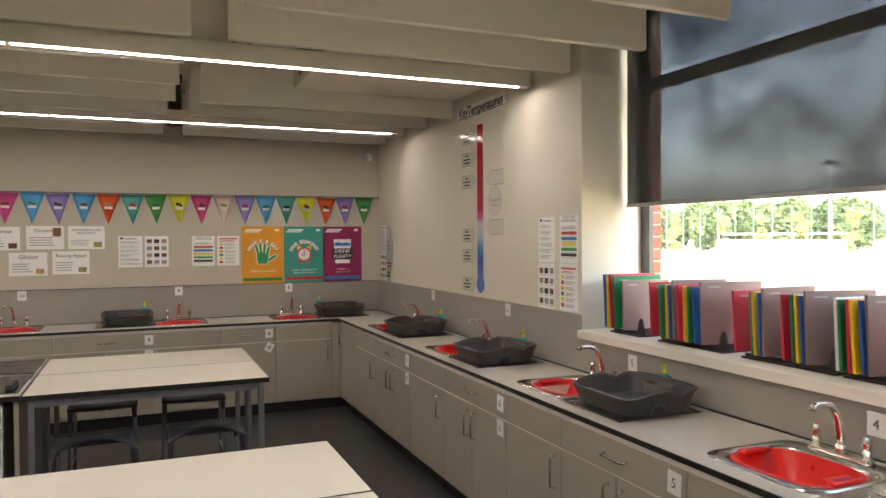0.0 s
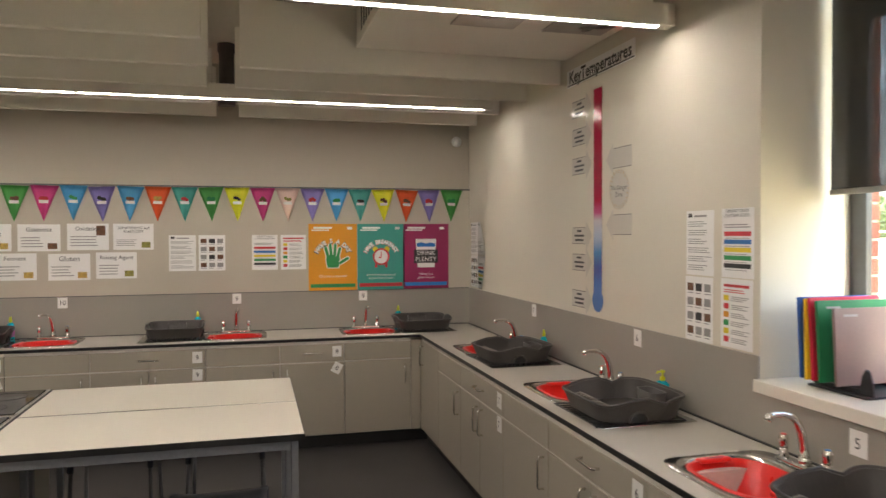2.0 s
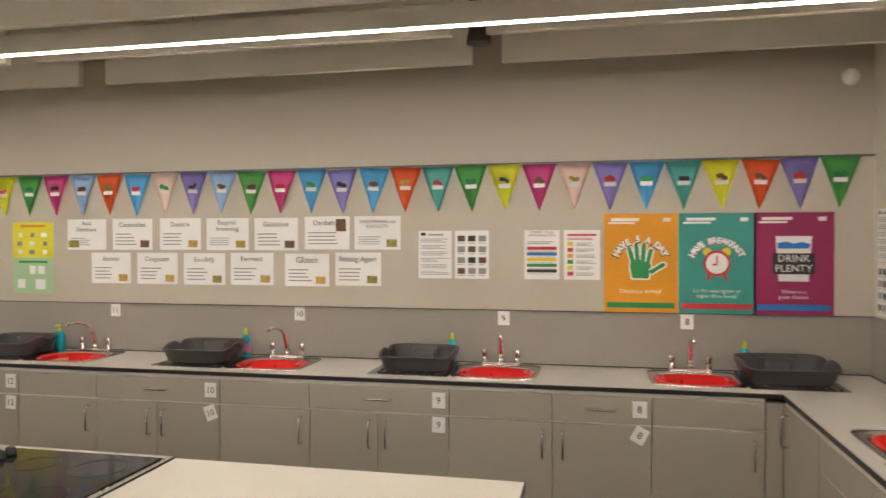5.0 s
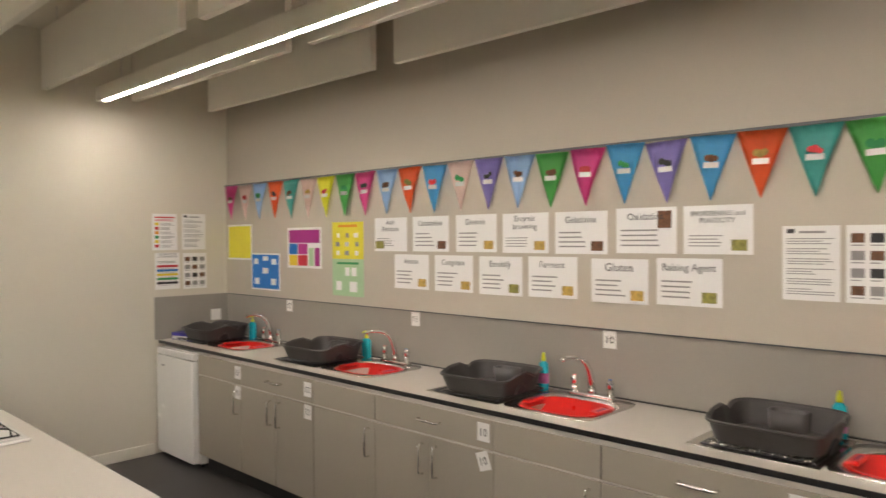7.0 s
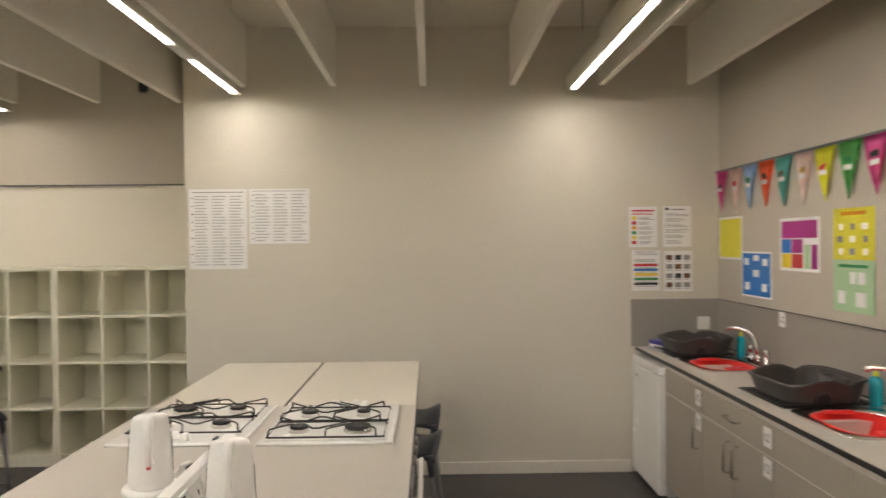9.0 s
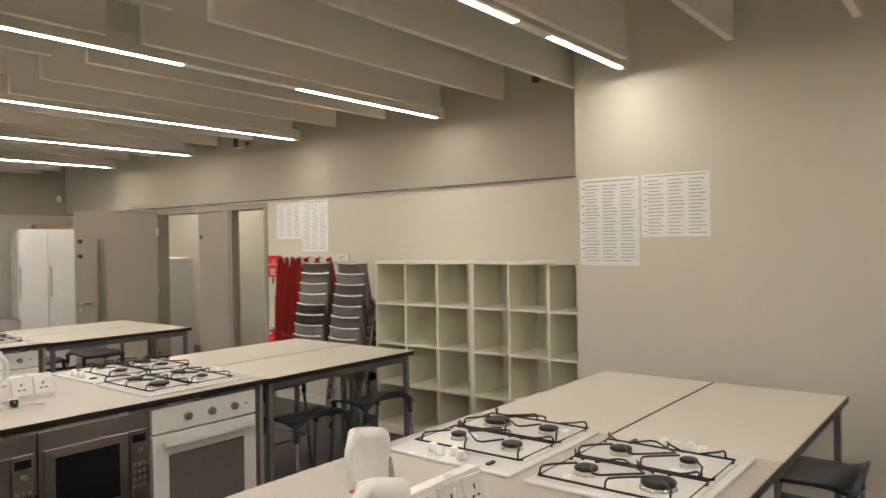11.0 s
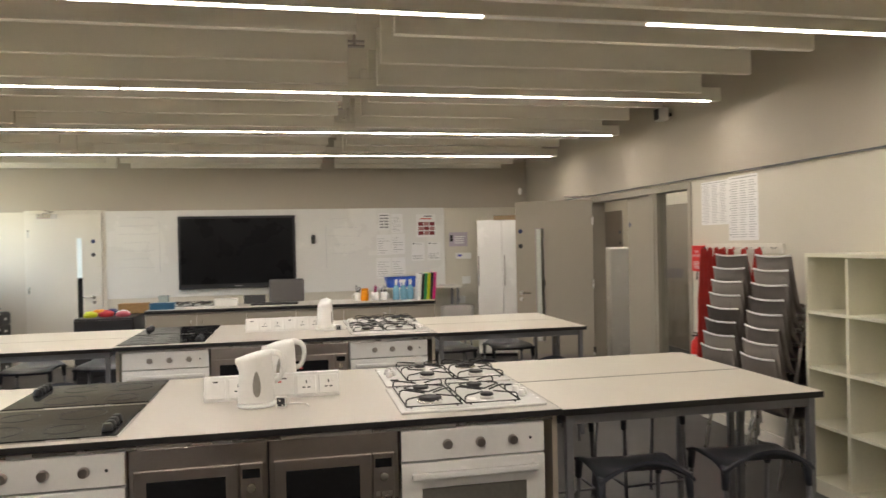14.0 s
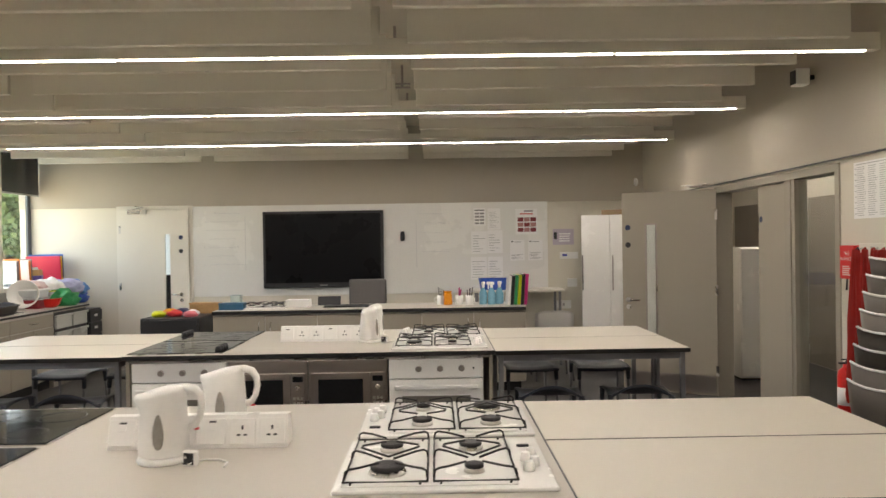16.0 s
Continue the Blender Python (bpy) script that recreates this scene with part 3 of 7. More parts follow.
def kettle(m, lab="white plastic electric kettle on its base"):
    """Oval jug with a beak at -x; the top rises to the back and runs on into the handle at +x."""
    k = thing("kettle", m, lab, "kettle", "kettles")
    b = bmesh.new()
    seg = 32
    rings = []
    for f, ax, ay in ((0, 0.075, 0.062), (0.03, 0.078, 0.065), (0.3, 0.077, 0.063), (0.7, 0.072, 0.057), (0.93, 0.069, 0.052), (1.0, 0.064, 0.047), (1.03, 0.045, 0.033), (1.045, 0.015, 0.010)):
        ring = []
        for j in range(seg):
            t = 2 * math.pi * j / seg
            x, y = ax * math.cos(t), ay * math.sin(t)
            beak = max(0.0, -math.cos(t)) ** 14 * max(0.0, min(1.0, (f - 0.7) / 0.25)) * (f <= 1.0)
            z = 0.018 + f * (0.190 + 0.030 * (x + 0.075) / 0.15)
            ring.append(b.verts.new((x - 0.020 * beak, y, z)))
        rings.append(ring)
    for a, c in zip(rings, rings[1:]):
        for j in range(seg):
            f = b.faces.new((a[j], a[(j + 1) % seg], c[(j + 1) % seg], c[j]))
            f.smooth = True
    b.faces.new(rings[0][::-1])
    b.faces.new(rings[-1])
    part("jug", b, WHITE_PL, k)
    q = bmesh.new()
    tube(q, [(0.030, 0, 0.224), (0.070, 0, 0.228), (0.098, 0, 0.219), (0.114, 0, 0.196), (0.117, 0, 0.165), (0.110, 0, 0.130), (0.095, 0, 0.106), (0.066, 0, 0.098)], [0.014, 0.014, 0.0135, 0.012, 0.011, 0.011, 0.012, 0.014], 10)
    part("handle", q, WHITE_PL, k)
    part("switch", bx(0.092, -0.006, 0.090, 0.108, 0.006, 0.096, 0.002), REDP, k, "small red switch")
    q = bmesh.new()
    lathe(q, [(0.080, 0), (0.083, 0.004), (0.080, 0.014), (0.070, 0.0175)], seg=28)
    part("base", q, WHITE_PL, k)
    for sd in (-1, 1):
        q = bmesh.new()
        pts = []
        for i in range(16):
            t = 2 * math.pi * i / 16
            pts.append((-0.006 + 0.016 * math.cos(t) * (1 - 0.30 * math.sin(t)), 0.102 + 0.055 * math.sin(t)))
        prism(q, pts, -0.0025, 0.0025)
        q.transform(Matrix.Translation((0, sd * 0.0605, 0)) @ Matrix.Translation((0, 0, 0.1)) @ Matrix.Rotation(radians(sd * 2.4), 4, "X") @ Matrix.Translation((0, 0, -0.1)))
        part("water_gauge", q, GAUGE, k, "grey see-through water gauge")
    return k


def socket_bench(m, n=6, plug=True):
    """A double-sided sloping block of mains switches and sockets, along local x."""
    s = thing("socket_block", m, "white bench socket block with switches", "socket", "bench sockets")
    L = n * 0.1
    b = bmesh.new()
    poly = [(-0.05, 0), (0.05, 0), (0.018, 0.105), (-0.018, 0.105)]
    prism(b, poly, -L / 2, L / 2)
    b.transform(Matrix.Rotation(radians(90), 4, "Z"))
    part("housing", b, WHITE_PL, s)
    for side in (1, -1):
        for i in range(n):
            t = Matrix.Rotation(radians(0 if side == 1 else 180), 4, "Z") @ Matrix.Translation((-L / 2 + 0.05 + i * 0.1, -0.0345, 0.0525)) @ Matrix.Rotation(radians(-17), 4, "X")
            f = bx(-0.043, -0.008, -0.043, 0.043, -0.001, 0.043, 0.002)
            f.transform(t)
            fp = part("faceplate", f, WHITE_PL, s)
            g = bmesh.new()
            if i % 3 == 0:
                box(g, -0.012, -0.011, 0.004, 0.012, -0.0082, 0.026, 0.001)
            else:
                box(g, 0.014, -0.011, 0.010, 0.026, -0.0082, 0.028, 0.001)
            g.transform(t)
            part("switch", g, WHITE_PL, fp)
            g = bmesh.new()
            if i % 3 == 0:
                box(g, -0.012, -0.0095, 0.029, 0.012, -0.0082, 0.035)
            else:
                for dx, dz, a, c in ((0, 0.012, 0.003, 0.007), (-0.011, -0.012, 0.006, 0.003), (0.011, -0.012, 0.006, 0.003)):
                    box(g, dx - a, -0.0092, dz - c, dx + a, -0.0082, dz + c)
            g.transform(t)
            part("pin_slots", g, INK, fp)
    return s


CX0, CX1 = -2.47, -0.14
ISL = [5.60, 3.00, 0.36]
for y1 in ISL:
    y0 = y1 - 1.21
    top = thing("island_worktop", pose(0, 0, 0), "pale grey laminate island worktop with black edge", "worktop", "island worktops")
    part("slab", bx(CX0 + 0.004, y0 + 0.004, WT - 0.026, CX1 - 0.004, y1 - 0.004, WT), TOP, top)
    e = bmesh.new()
    box(e, CX0, y1 - 0.0038, WT - 0.026, CX1, y1, WT - 0.001)
    box(e, CX0, y0, WT - 0.026, CX1, y0 + 0.0038, WT - 0.001)
    box(e, CX0, y0 + 0.004, WT - 0.026, CX0 + 0.0038, y1 - 0.004, WT - 0.001)
    box(e, CX1 - 0.0038, y0 + 0.004, WT - 0.026, CX1, y1 - 0.004, WT - 0.001)
    part("edge_band", e, EDGE, top)
    core = thing("island_carcass", pose(0, 0, 0), "greige island carcass with end panels and plinth", "cabinet", "island carcasses")
    part("end_panel", bx(CX0 + 0.012, y0 + 0.03, 0.0, CX0 + 0.034, y1 - 0.03, WT - 0.035), CAB, core)
    part("end_panel", bx(CX1 - 0.034, y0 + 0.03, 0.0, CX1 - 0.012, y1 - 0.03, WT - 0.035), CAB, core)
    part("spine", bx(CX0 + 0.034, (y0 + y1) / 2 - 0.02, 0, CX1 - 0.034, (y0 + y1) / 2 + 0.02, WT - 0.035), CARC, core)
    for yy in (y1 - 0.09, y0 + 0.07):
        part("plinth", bx(CX0 + 0.034, yy, 0, CX1 - 0.034, yy + 0.02, 0.11), PLINTH, core)
    part("rail", bx(CX0 + 0.034, y1 - 0.05, WT - 0.046, CX1 - 0.034, y1 - 0.02, WT - 0.035), STEEL, core)
    # appliances on both long sides
    for ox in (-0.19, -1.80):
        oven(pose(ox, y1 - 0.035, 0, 0, 0, 180))
    for ox in (-0.795, -1.295):
        microwave(pose(ox, y1 - 0.035, 0, 0, 0, 180))
    for ox in (-0.82, -2.43):
        oven(pose(ox, y0 + 0.035, 0))
    for ox in (-1.33, -1.83):
        microwave(pose(ox, y0 + 0.035, 0))
    yc = (y0 + y1) / 2
    gas_hob(pose(-2.125, yc + 0.278, WT + 0.0005, 0, 0, 180))
    gas_hob(pose(-2.135, yc - 0.275, WT + 0.0005))
    ceramic_hob(pose(-0.455, yc + 0.29, WT + 0.0015, 0, 0, 180))
    ceramic_hob(pose(-0.455, yc - 0.29, WT + 0.0015))


# ---- tables ----
def table(m):
    """A cream topped high table, 1.23 by 0.60, square steel legs."""
    t = thing("table", m, "cream laminate high table with black edge and grey steel legs", "table", "classroom tables")
    part("tabletop", bx(-0.612, -0.297, 0.848, 0.612, 0.297, 0.876, 0.002), TABLETOP, t)
    e = bmesh.new()
    for a, b in (((-0.615, -0.300), (0.615, -0.2972)), ((-0.615, 0.2972), (0.615, 0.300)), ((-0.615, -0.2972), (-0.6122, 0.2972)), ((0.6122, -0.2972), (0.615, 0.2972))):
        box(e, *a, 0.848, *b, 0.875)
    part("edge_band", e, EDGE, t)
    f = bmesh.new()
    for y in (-0.27, 0.245):
        box(f, -0.56, y, 0.805, 0.56, y + 0.025, 0.847)
    for x in (-0.585, 0.56):
        box(f, x, -0.245, 0.805, x + 0.025, 0.245, 0.847)
    part("apron_frame", f, FRAME_STEEL, t)
    for x in (-0.59, 0.56):
        for y in (-0.275, 0.245):
            part("leg", bx(x, y, 0.0, x + 0.03, y + 0.03, 0.8465, 0.002), FRAME_STEEL, t)
    return t


first = None
for y1 in ISL:
    for cx in (-3.087, 0.478):
        for cy in (y1 - 0.302, y1 - 0.908):
            m = pose(cx, cy, 0)
            if first is None:
                first = table(m)
            else:
                copy_thing(first, m)

# ---- sinks with their bowls, taps, racks and bottles ----
def rounded(cx, cy, hx, hy, n=36, p=4.0):
    """A rounded rectangle as (x, y) points."""
    out = []
    for i in range(n):
        t = 2 * math.pi * i / n
        c, s = math.cos(t), math.sin(t)
        out.append((cx + hx * math.copysign(abs(c) ** (2 / p), c), cy + hy * math.copysign(abs(s) ** (2 / p), s)))
    return out


def skin(bm, loops, close_last=True, smooth=True):
    """Faces between loops of equal length, the last one closed."""
    vs = [[bm.verts.new(p) for p in lp] for lp in loops]
    for a, b in zip(vs, vs[1:]):
        for j in range(len(a)):
            k = (j + 1) % len(a)
            f = bm.faces.new((a[j], a[k], b[k], b[j]))
            f.smooth = smooth
    if close_last:
        bm.faces.new(vs[-1])
    return bm


def sink(m, s):
    """Inset sink 0.94 by 0.47, bowl on the +x side for s = 1."""
    k = thing("sink", m, "stainless steel inset sink with drainer", "sink", "sinks")
    b = bmesh.new()
    c = BO * s
    rim = rounded(c, 0, 0.242, 0.228, 48, 7)
    inner = rounded(c, -0.02, 0.214, 0.172, 48, 3.4)
    mid = rounded(c, -0.02, 0.206, 0.164, 48, 3.4)
    bot = rounded(c, -0.02, 0.165, 0.13, 48, 3)
    skin(b, [[(x, y, 0.0005) for x, y in rim], [(x, y, 0.005) for x, y in rim], [(x, y, 0.004) for x, y in inner], [(x, y, -0.01) for x, y in mid], [(x, y, -0.15) for x, y in bot]])
    part("bowl", b, SINKM, k)
    d = bmesh.new()
    d0, d1 = (-0.475, -0.008) if s > 0 else (0.008, 0.475)
    box(d, d0, -0.228, 0.0005, d1, 0.228, 0.005, 0.002)
    dr = part("drainer", d, SINKM, k, "ribbed steel drainer")
    rib = mesh_of("rib", bx(d0 + 0.05, -0.006, 0.005, d1 - 0.05, 0.006, 0.0085, 0.002), SINKM)
    for i in range(9):
        share("rib", rib, dr, pose(0, -0.154 + i * 0.04, 0))
    return k


def washing_bowl(m):
    k = thing("washing_up_bowl", m, "red plastic washing-up bowl sitting in the sink", "bowl", "washing-up bowls")
    b = bmesh.new()
    z = 0.012
    o = rounded(0, 0, 0.203, 0.161, 40, 3.2)
    rim_in = rounded(0, 0, 0.188, 0.146, 40, 3.2)
    low = rounded(0, 0, 0.15, 0.112, 40, 3)
    skin(b, [[(x * 0.99, y * 0.99, z - 0.012) for x, y in o], [(x, y, z) for x, y in o], [(x, y, z + 0.003) for x, y in rim_in], [(x, y, -0.12) for x, y in low]])
    part("basin", b, RED_PL, k)
    for sx in (-1, 1):
        h = bx(-0.026, -0.062, -0.004, 0.020, 0.062, 0.012, 0.006)
        h.transform(Matrix.Translation((sx * 0.182, 0, z)) @ Matrix.Rotation(radians(sx * 8), 4, "Y"))
        gr = part("grip", h, RED_PL, k)
        # uncut grip: a darker plate paints the shade inside its finger hole
        h = bx(-0.006, -0.036, 0.0122, 0.008, 0.036, 0.0134, 0.0005)
        h.transform(Matrix.Translation((sx * 0.180, 0, z)) @ Matrix.Rotation(radians(sx * 8), 4, "Y"))
        part("slot", h, MAROON, gr, "dark red plate painted as the shaded finger slot")
    return k


def tap(m, turn=0):
    """Deck mixer: two cross handles on a bridge, swan-neck spout reaching to -y."""
    k = thing("mixer_tap", m, "chrome swan-neck mixer tap with red-marked handles", "tap", "taps")
    b = bmesh.new()
    box(b, -0.118, -0.024, 0.0, 0.118, 0.024, 0.020, 0.008)
    lathe(b, [(0.024, 0), (0.022, 0.012), (0.015, 0.03), (0.015, 0.05)], -0.10, 0, 14)
    lathe(b, [(0.024, 0), (0.022, 0.012), (0.015, 0.03), (0.015, 0.05)], 0.10, 0, 14)
    lathe(b, [(0.023, 0.018), (0.021, 0.032), (0.018, 0.045)], 0, 0, 14)
    part("bridge", b, CHROME, k)
    a = radians(turn)
    r = Matrix.Rotation(a, 4, "Z")
    pts = [(0, 0, 0.035), (0, -0.006, 0.085), (0, -0.018, 0.13), (0, -0.036, 0.165), (0, -0.066, 0.190), (0, -0.105, 0.201), (0, -0.15, 0.203), (0, -0.172, 0.198), (0, -0.178, 0.186)]
    b = bmesh.new()
    tube(b, [r @ Vector(p) for p in pts], [0.0165, 0.0155, 0.0145, 0.013, 0.0115, 0.0105, 0.010, 0.0115, 0.0125], 12)
    part("spout", b, CHROME, k)
    for sx in (-0.10, 0.10):
        h = bmesh.new()
        lathe(h, [(0.012, 0.05), (0.016, 0.056), (0.017, 0.080), (0.014, 0.090), (0.011, 0.096)], sx, 0, 12)
        hh = part("handle", h, CHROME, k)
        h = bmesh.new()
        lathe(h, [(0.010, 0.0962), (0.010, 0.098)], sx, 0, 12)
        part("marker", h, RED_PL if sx < 0 else BLUE, hh)
    return k


def dish_rack(m):
    """Charcoal tub on a wire tray: the two ends along x have a waved rim and a drain arch; -y is the room side."""
    k = thing("dish_rack", m, "charcoal plastic dish drainer with waved rim on a wire tray", "dish rack", "dish racks")
    b = bmesh.new()
    n = 72
    base, hi, hi2, lo2 = [], [], [], []

    def rim_z(y):
        t = (y + 0.205) / 0.41
        return 0.108 - 0.016 * math.exp(-((t - 0.08) / 0.16) ** 2) + 0.014 * math.exp(-((t - 0.43) / 0.12) ** 2) - 0.022 * math.exp(-((t - 0.66) / 0.09) ** 2) + 0.006 * t
    for (x, y), (xb, yb), (xi, yi) in zip(rounded(0, 0, 0.215, 0.205, n, 5), rounded(0, 0, 0.192, 0.180, n, 5), rounded(0, 0, 0.205, 0.195, n, 5)):
        h = rim_z(y)
        base.append((xb, yb, 0.016))
        hi.append((x, y, h))
        hi2.append((xi, yi, h - 0.002))
        lo2.append((xb * 0.96, yb * 0.95, 0.022))
    skin(b, [base, [(x * 1.02, y * 1.02, 0.03) for x, y, z in base], hi, hi2, lo2], True, False)
    b.faces.new([b.verts.new(p) for p in base])
    part("tub", b, RACKM, k)
    c = bmesh.new()
    tube(c, [(x * 1.004, y * 1.004, z) for x, y, z in hi], 0.0065, 6, close=True)
    part("rim", c, RACKM, k)
    for sx in (-1, 1):
        # no hole in the tub: a black arch plate paints the drain opening's shade
        c = bmesh.new()
        arch = [(-0.040, 0.0), (-0.036, 0.022), (-0.022, 0.042), (0.0, 0.050), (0.022, 0.042), (0.036, 0.022), (0.040, 0.0)]
        prism(c, arch, -0.004, 0.004)
        c.transform(Matrix.Translation((sx * 0.199, -0.035, 0.017)) @ Matrix.Rotation(radians(sx * 14), 4, "Y") @ Matrix.Rotation(radians(90), 4, "Z"))
        ar = part("drain_arch", c, BLACK, k, "black plate painted as the shaded drain opening")
        c = bmesh.new()
        tube(c, [(x, 0, z) for x, z in arch], 0.005, 6)
        c.transform(Matrix.Translation((sx * 0.203, -0.035, 0.017)) @ Matrix.Rotation(radians(sx * 14), 4, "Y") @ Matrix.Rotation(radians(90), 4, "Z"))
        part("arch_lip", c, RACKM, ar)
    holder = part("plate_holder", bx(-0.17, -0.152, 0.020, 0.15, -0.078, 0.026), RACKM, k)
    rib = mesh_of("rib", tube(bmesh.new(), [(0, -0.150, 0.022), (0, -0.142, 0.058), (0, -0.115, 0.066), (0, -0.088, 0.054), (0, -0.080, 0.022)], 0.006, 6), GREYSEAT)
    for i in range(11):
        share("rib", rib, holder, pose(-0.16 + i * 0.030, 0, 0))
    cc = bmesh.new()
    lp = [rounded(0.0, 0.145, 0.075, 0.040, 20, 4), rounded(0.0, 0.145, 0.070, 0.036, 20, 4)]
    skin(cc, [[(x, y, 0.022) for x, y in lp[1]], [(x, y, 0.100) for x, y in lp[0]], [(x, y, 0.099) for x, y in lp[1]], [(x, y, 0.03) for x, y in lp[1]]])
    part("cutlery_cup", cc, RACKM, k)
    w = bmesh.new()
    tube(w, [(-0.20, -0.22, 0.009), (0.20, -0.22, 0.009), (0.20, 0.18, 0.009), (-0.20, 0.18, 0.009)], 0.004, 6, close=True)
    tray = part("wire_tray", w, BLACK, k, "black wire tray")
    wire = mesh_of("wire", tube(bmesh.new(), [(0, -0.22, 0.012), (0, 0.18, 0.012)], 0.003, 5), BLACK)
    for i in range(11):
        share("wire", wire, tray, pose(-0.18 + i * 0.036, 0, 0))
    foot = mesh_of("foot", tube(bmesh.new(), [(0, 0, 0), (0, 0, 0.011)], 0.006, 6), BLACK)
    for x in (-0.19, 0.19):
        for y in (-0.21, 0.17):
            share("foot", foot, tray, pose(x, y, 0))
    return k


BOTTLE_B = mat("turquoise_soap", (0.02, 0.42, 0.52), 0.25, vary=0.05, bump=0)
PUMP = mat("lime_pump", (0.62, 0.66, 0.02), 0.35, vary=0.05, bump=0)
PINKL = mat("pink_label", (0.55, 0.16, 0.38), 0.5, vary=0.1, bump=0)


def soap(m, kind=0):
    """Kind 0: broad turquoise pump bottle; kind 1: slim washing-up liquid with printed label."""
    if kind == 0:
        k = thing("soap_bottle", m, "turquoise hand-soap bottle with a lime pump", "bottle", "soap bottles")
        b = bmesh.new()
        skin(b, [[(x * q, y * q, z) for x, y in rounded(0, 0, 0.042, 0.026, 24, 3)] for q, z in ((0.9, 0.0), (1.0, 0.006), (1.0, 0.10), (0.85, 0.125), (0.35, 0.135))])
        b.faces.new([b.verts.new((x * 0.9, y * 0.9, 0)) for x, y in rounded(0, 0, 0.042, 0.026, 24, 3)])
        part("body", b, BOTTLE_B, k)
        p = bmesh.new()
        lathe(p, [(0.014, 0.134), (0.014, 0.152), (0.006, 0.154), (0.006, 0.172), (0.013, 0.174), (0.013, 0.184), (0.008, 0.186)], seg=14)
        tube(p, [(0, 0, 0.178), (0, -0.03, 0.179), (0, -0.04, 0.172)], 0.005, 8)
        part("pump", p, PUMP, k)
    else:
        k = thing("soap_bottle", m, "slim turquoise washing-up liquid bottle with pink label", "bottle", "soap bottles")
        b = bmesh.new()
        lathe(b, [(0.026, 0), (0.029, 0.005), (0.029, 0.11), (0.024, 0.135), (0.011, 0.15)], seg=18)
        part("body", b, BOTTLE_B, k)
        p = bmesh.new()
        lathe(p, [(0.0295, 0.03), (0.0295, 0.085)], seg=18)
        part("label_band", p, PINKL, k, "printed pink label band")
        p = bmesh.new()
        lathe(p, [(0.013, 0.149), (0.013, 0.165), (0.009, 0.185), (0.006, 0.195)], seg=14)
        part("cap", p, PUMP, k)
    return k


def wet_station(m, s, soap_x, soap_y, kind, turn=0, rack=True, size=0.8, shift=0.0):
    """One sink with all that stands on and in it, in the run's own axes (x along, +y to the wall)."""
    sink(m @ pose(0, 0, WT), s)
    washing_bowl(m @ pose(BO * s, -0.022, WT - 0.013, 0, 0, random.uniform(-3, 3)))
    tap(m @ pose(BO * s, 0.195, WT + 0.005), turn)
    if rack:
        dish_rack(m @ pose(-(0.215 + shift) * s, -0.022 + random.uniform(-0.006, 0.006), WT + 0.0085, 0, 0, random.uniform(-4, 4)) @ Matrix.Diagonal((1.07 if s < 0 else 0.98, 1.04 if s < 0 else 0.96, 0.95, 1)))
    soap(m @ pose(soap_x, soap_y, WT + 0.0005, 0, 0, random.uniform(-12, 12)) @ Matrix.Diagonal((size, size * 0.85, size, 1)), kind)


for (c, s), sx, kd, tn_ in zip(NS, (-0.07, -0.075, -0.07, -0.07, 0.06), (0, 0, 1, 1, 1), (-38, -32, -18, 6, 0)):
    wet_station(pose(c, 7.415, 0), s, sx, 0.222, kd, tn_, size=0.95)
for c, kd, sx, sh in zip(ES, (1, 0, 0, 0, 0, 0, 0), (0.20, 0.21, 0.22, 0.2, 0.2, 0.2, 0.2), (0.02, 0.06, 0.075, 0, 0, 0, 0)):
    wet_station(pose(2.505, c, 0, 0, 0, -90), -1, sx, 0.222, kd, 10, rack=c != 1.80, size=0.95, shift=sh)


# ---- printed sheets ----
def sheet(m, w, h, material, label, bars=(), texts=(), name="poster", cat="poster", group="", curl=0.0):
    """A sheet of paper on a wall: local x to the right, z up, facing -y. bars: (x0, z0, x1, z1, material) in parts of its size."""
    t = thing(name, m, label, cat, group)
    part("sheet", bx(-w / 2, -0.0015, -h / 2, w / 2, 0.0, h / 2), material, t)
    by = {}
    for x0, z0, x1, z1, mm in bars:
        by.setdefault(mm.name, (mm, bmesh.new(), 0.0002 * len(by)))
        box(by[mm.name][1], (x0 - 0.5) * w, -0.0021 - by[mm.name][2], (z0 - 0.5) * h, (x1 - 0.5) * w, -0.0016, (z1 - 0.5) * h)
    for mm, b, _ in by.values():
        part("print", b, mm, t)
    for s, x, z, size, mm in texts:
        b = text_bm(s, size)
        b.transform(Matrix.Translation(((x - 0.5) * w, -0.0042, (z - 0.5) * h)))
        part("lettering", b, mm, t)
    return t


def lines(x0, x1, z0, z1, n, material, rag=0.25, thick=0.45):
    """Rows of writing too small to read."""
    st_ = (z1 - z0) / n
    return [(x0, z0 + i * st_, x1 - random.uniform(0, rag) * (x1 - x0), z0 + (i + thick) * st_, material) for i in range(n)]


def on_n(x, z):
    return pose(x, N - 0.0155, z, 0, 0, 0)


def on_e(y, z, roll=0):
    return pose(E - 0.001, y, z, 0, 0, -90)


def on_w(y, z, x=WP):
    return pose(x + 0.001, y, z, 0, 0, 90)


def on_s(x, z, d=0.0):
    return pose(x, S + 0.001 + d, z, 0, 0, 180)


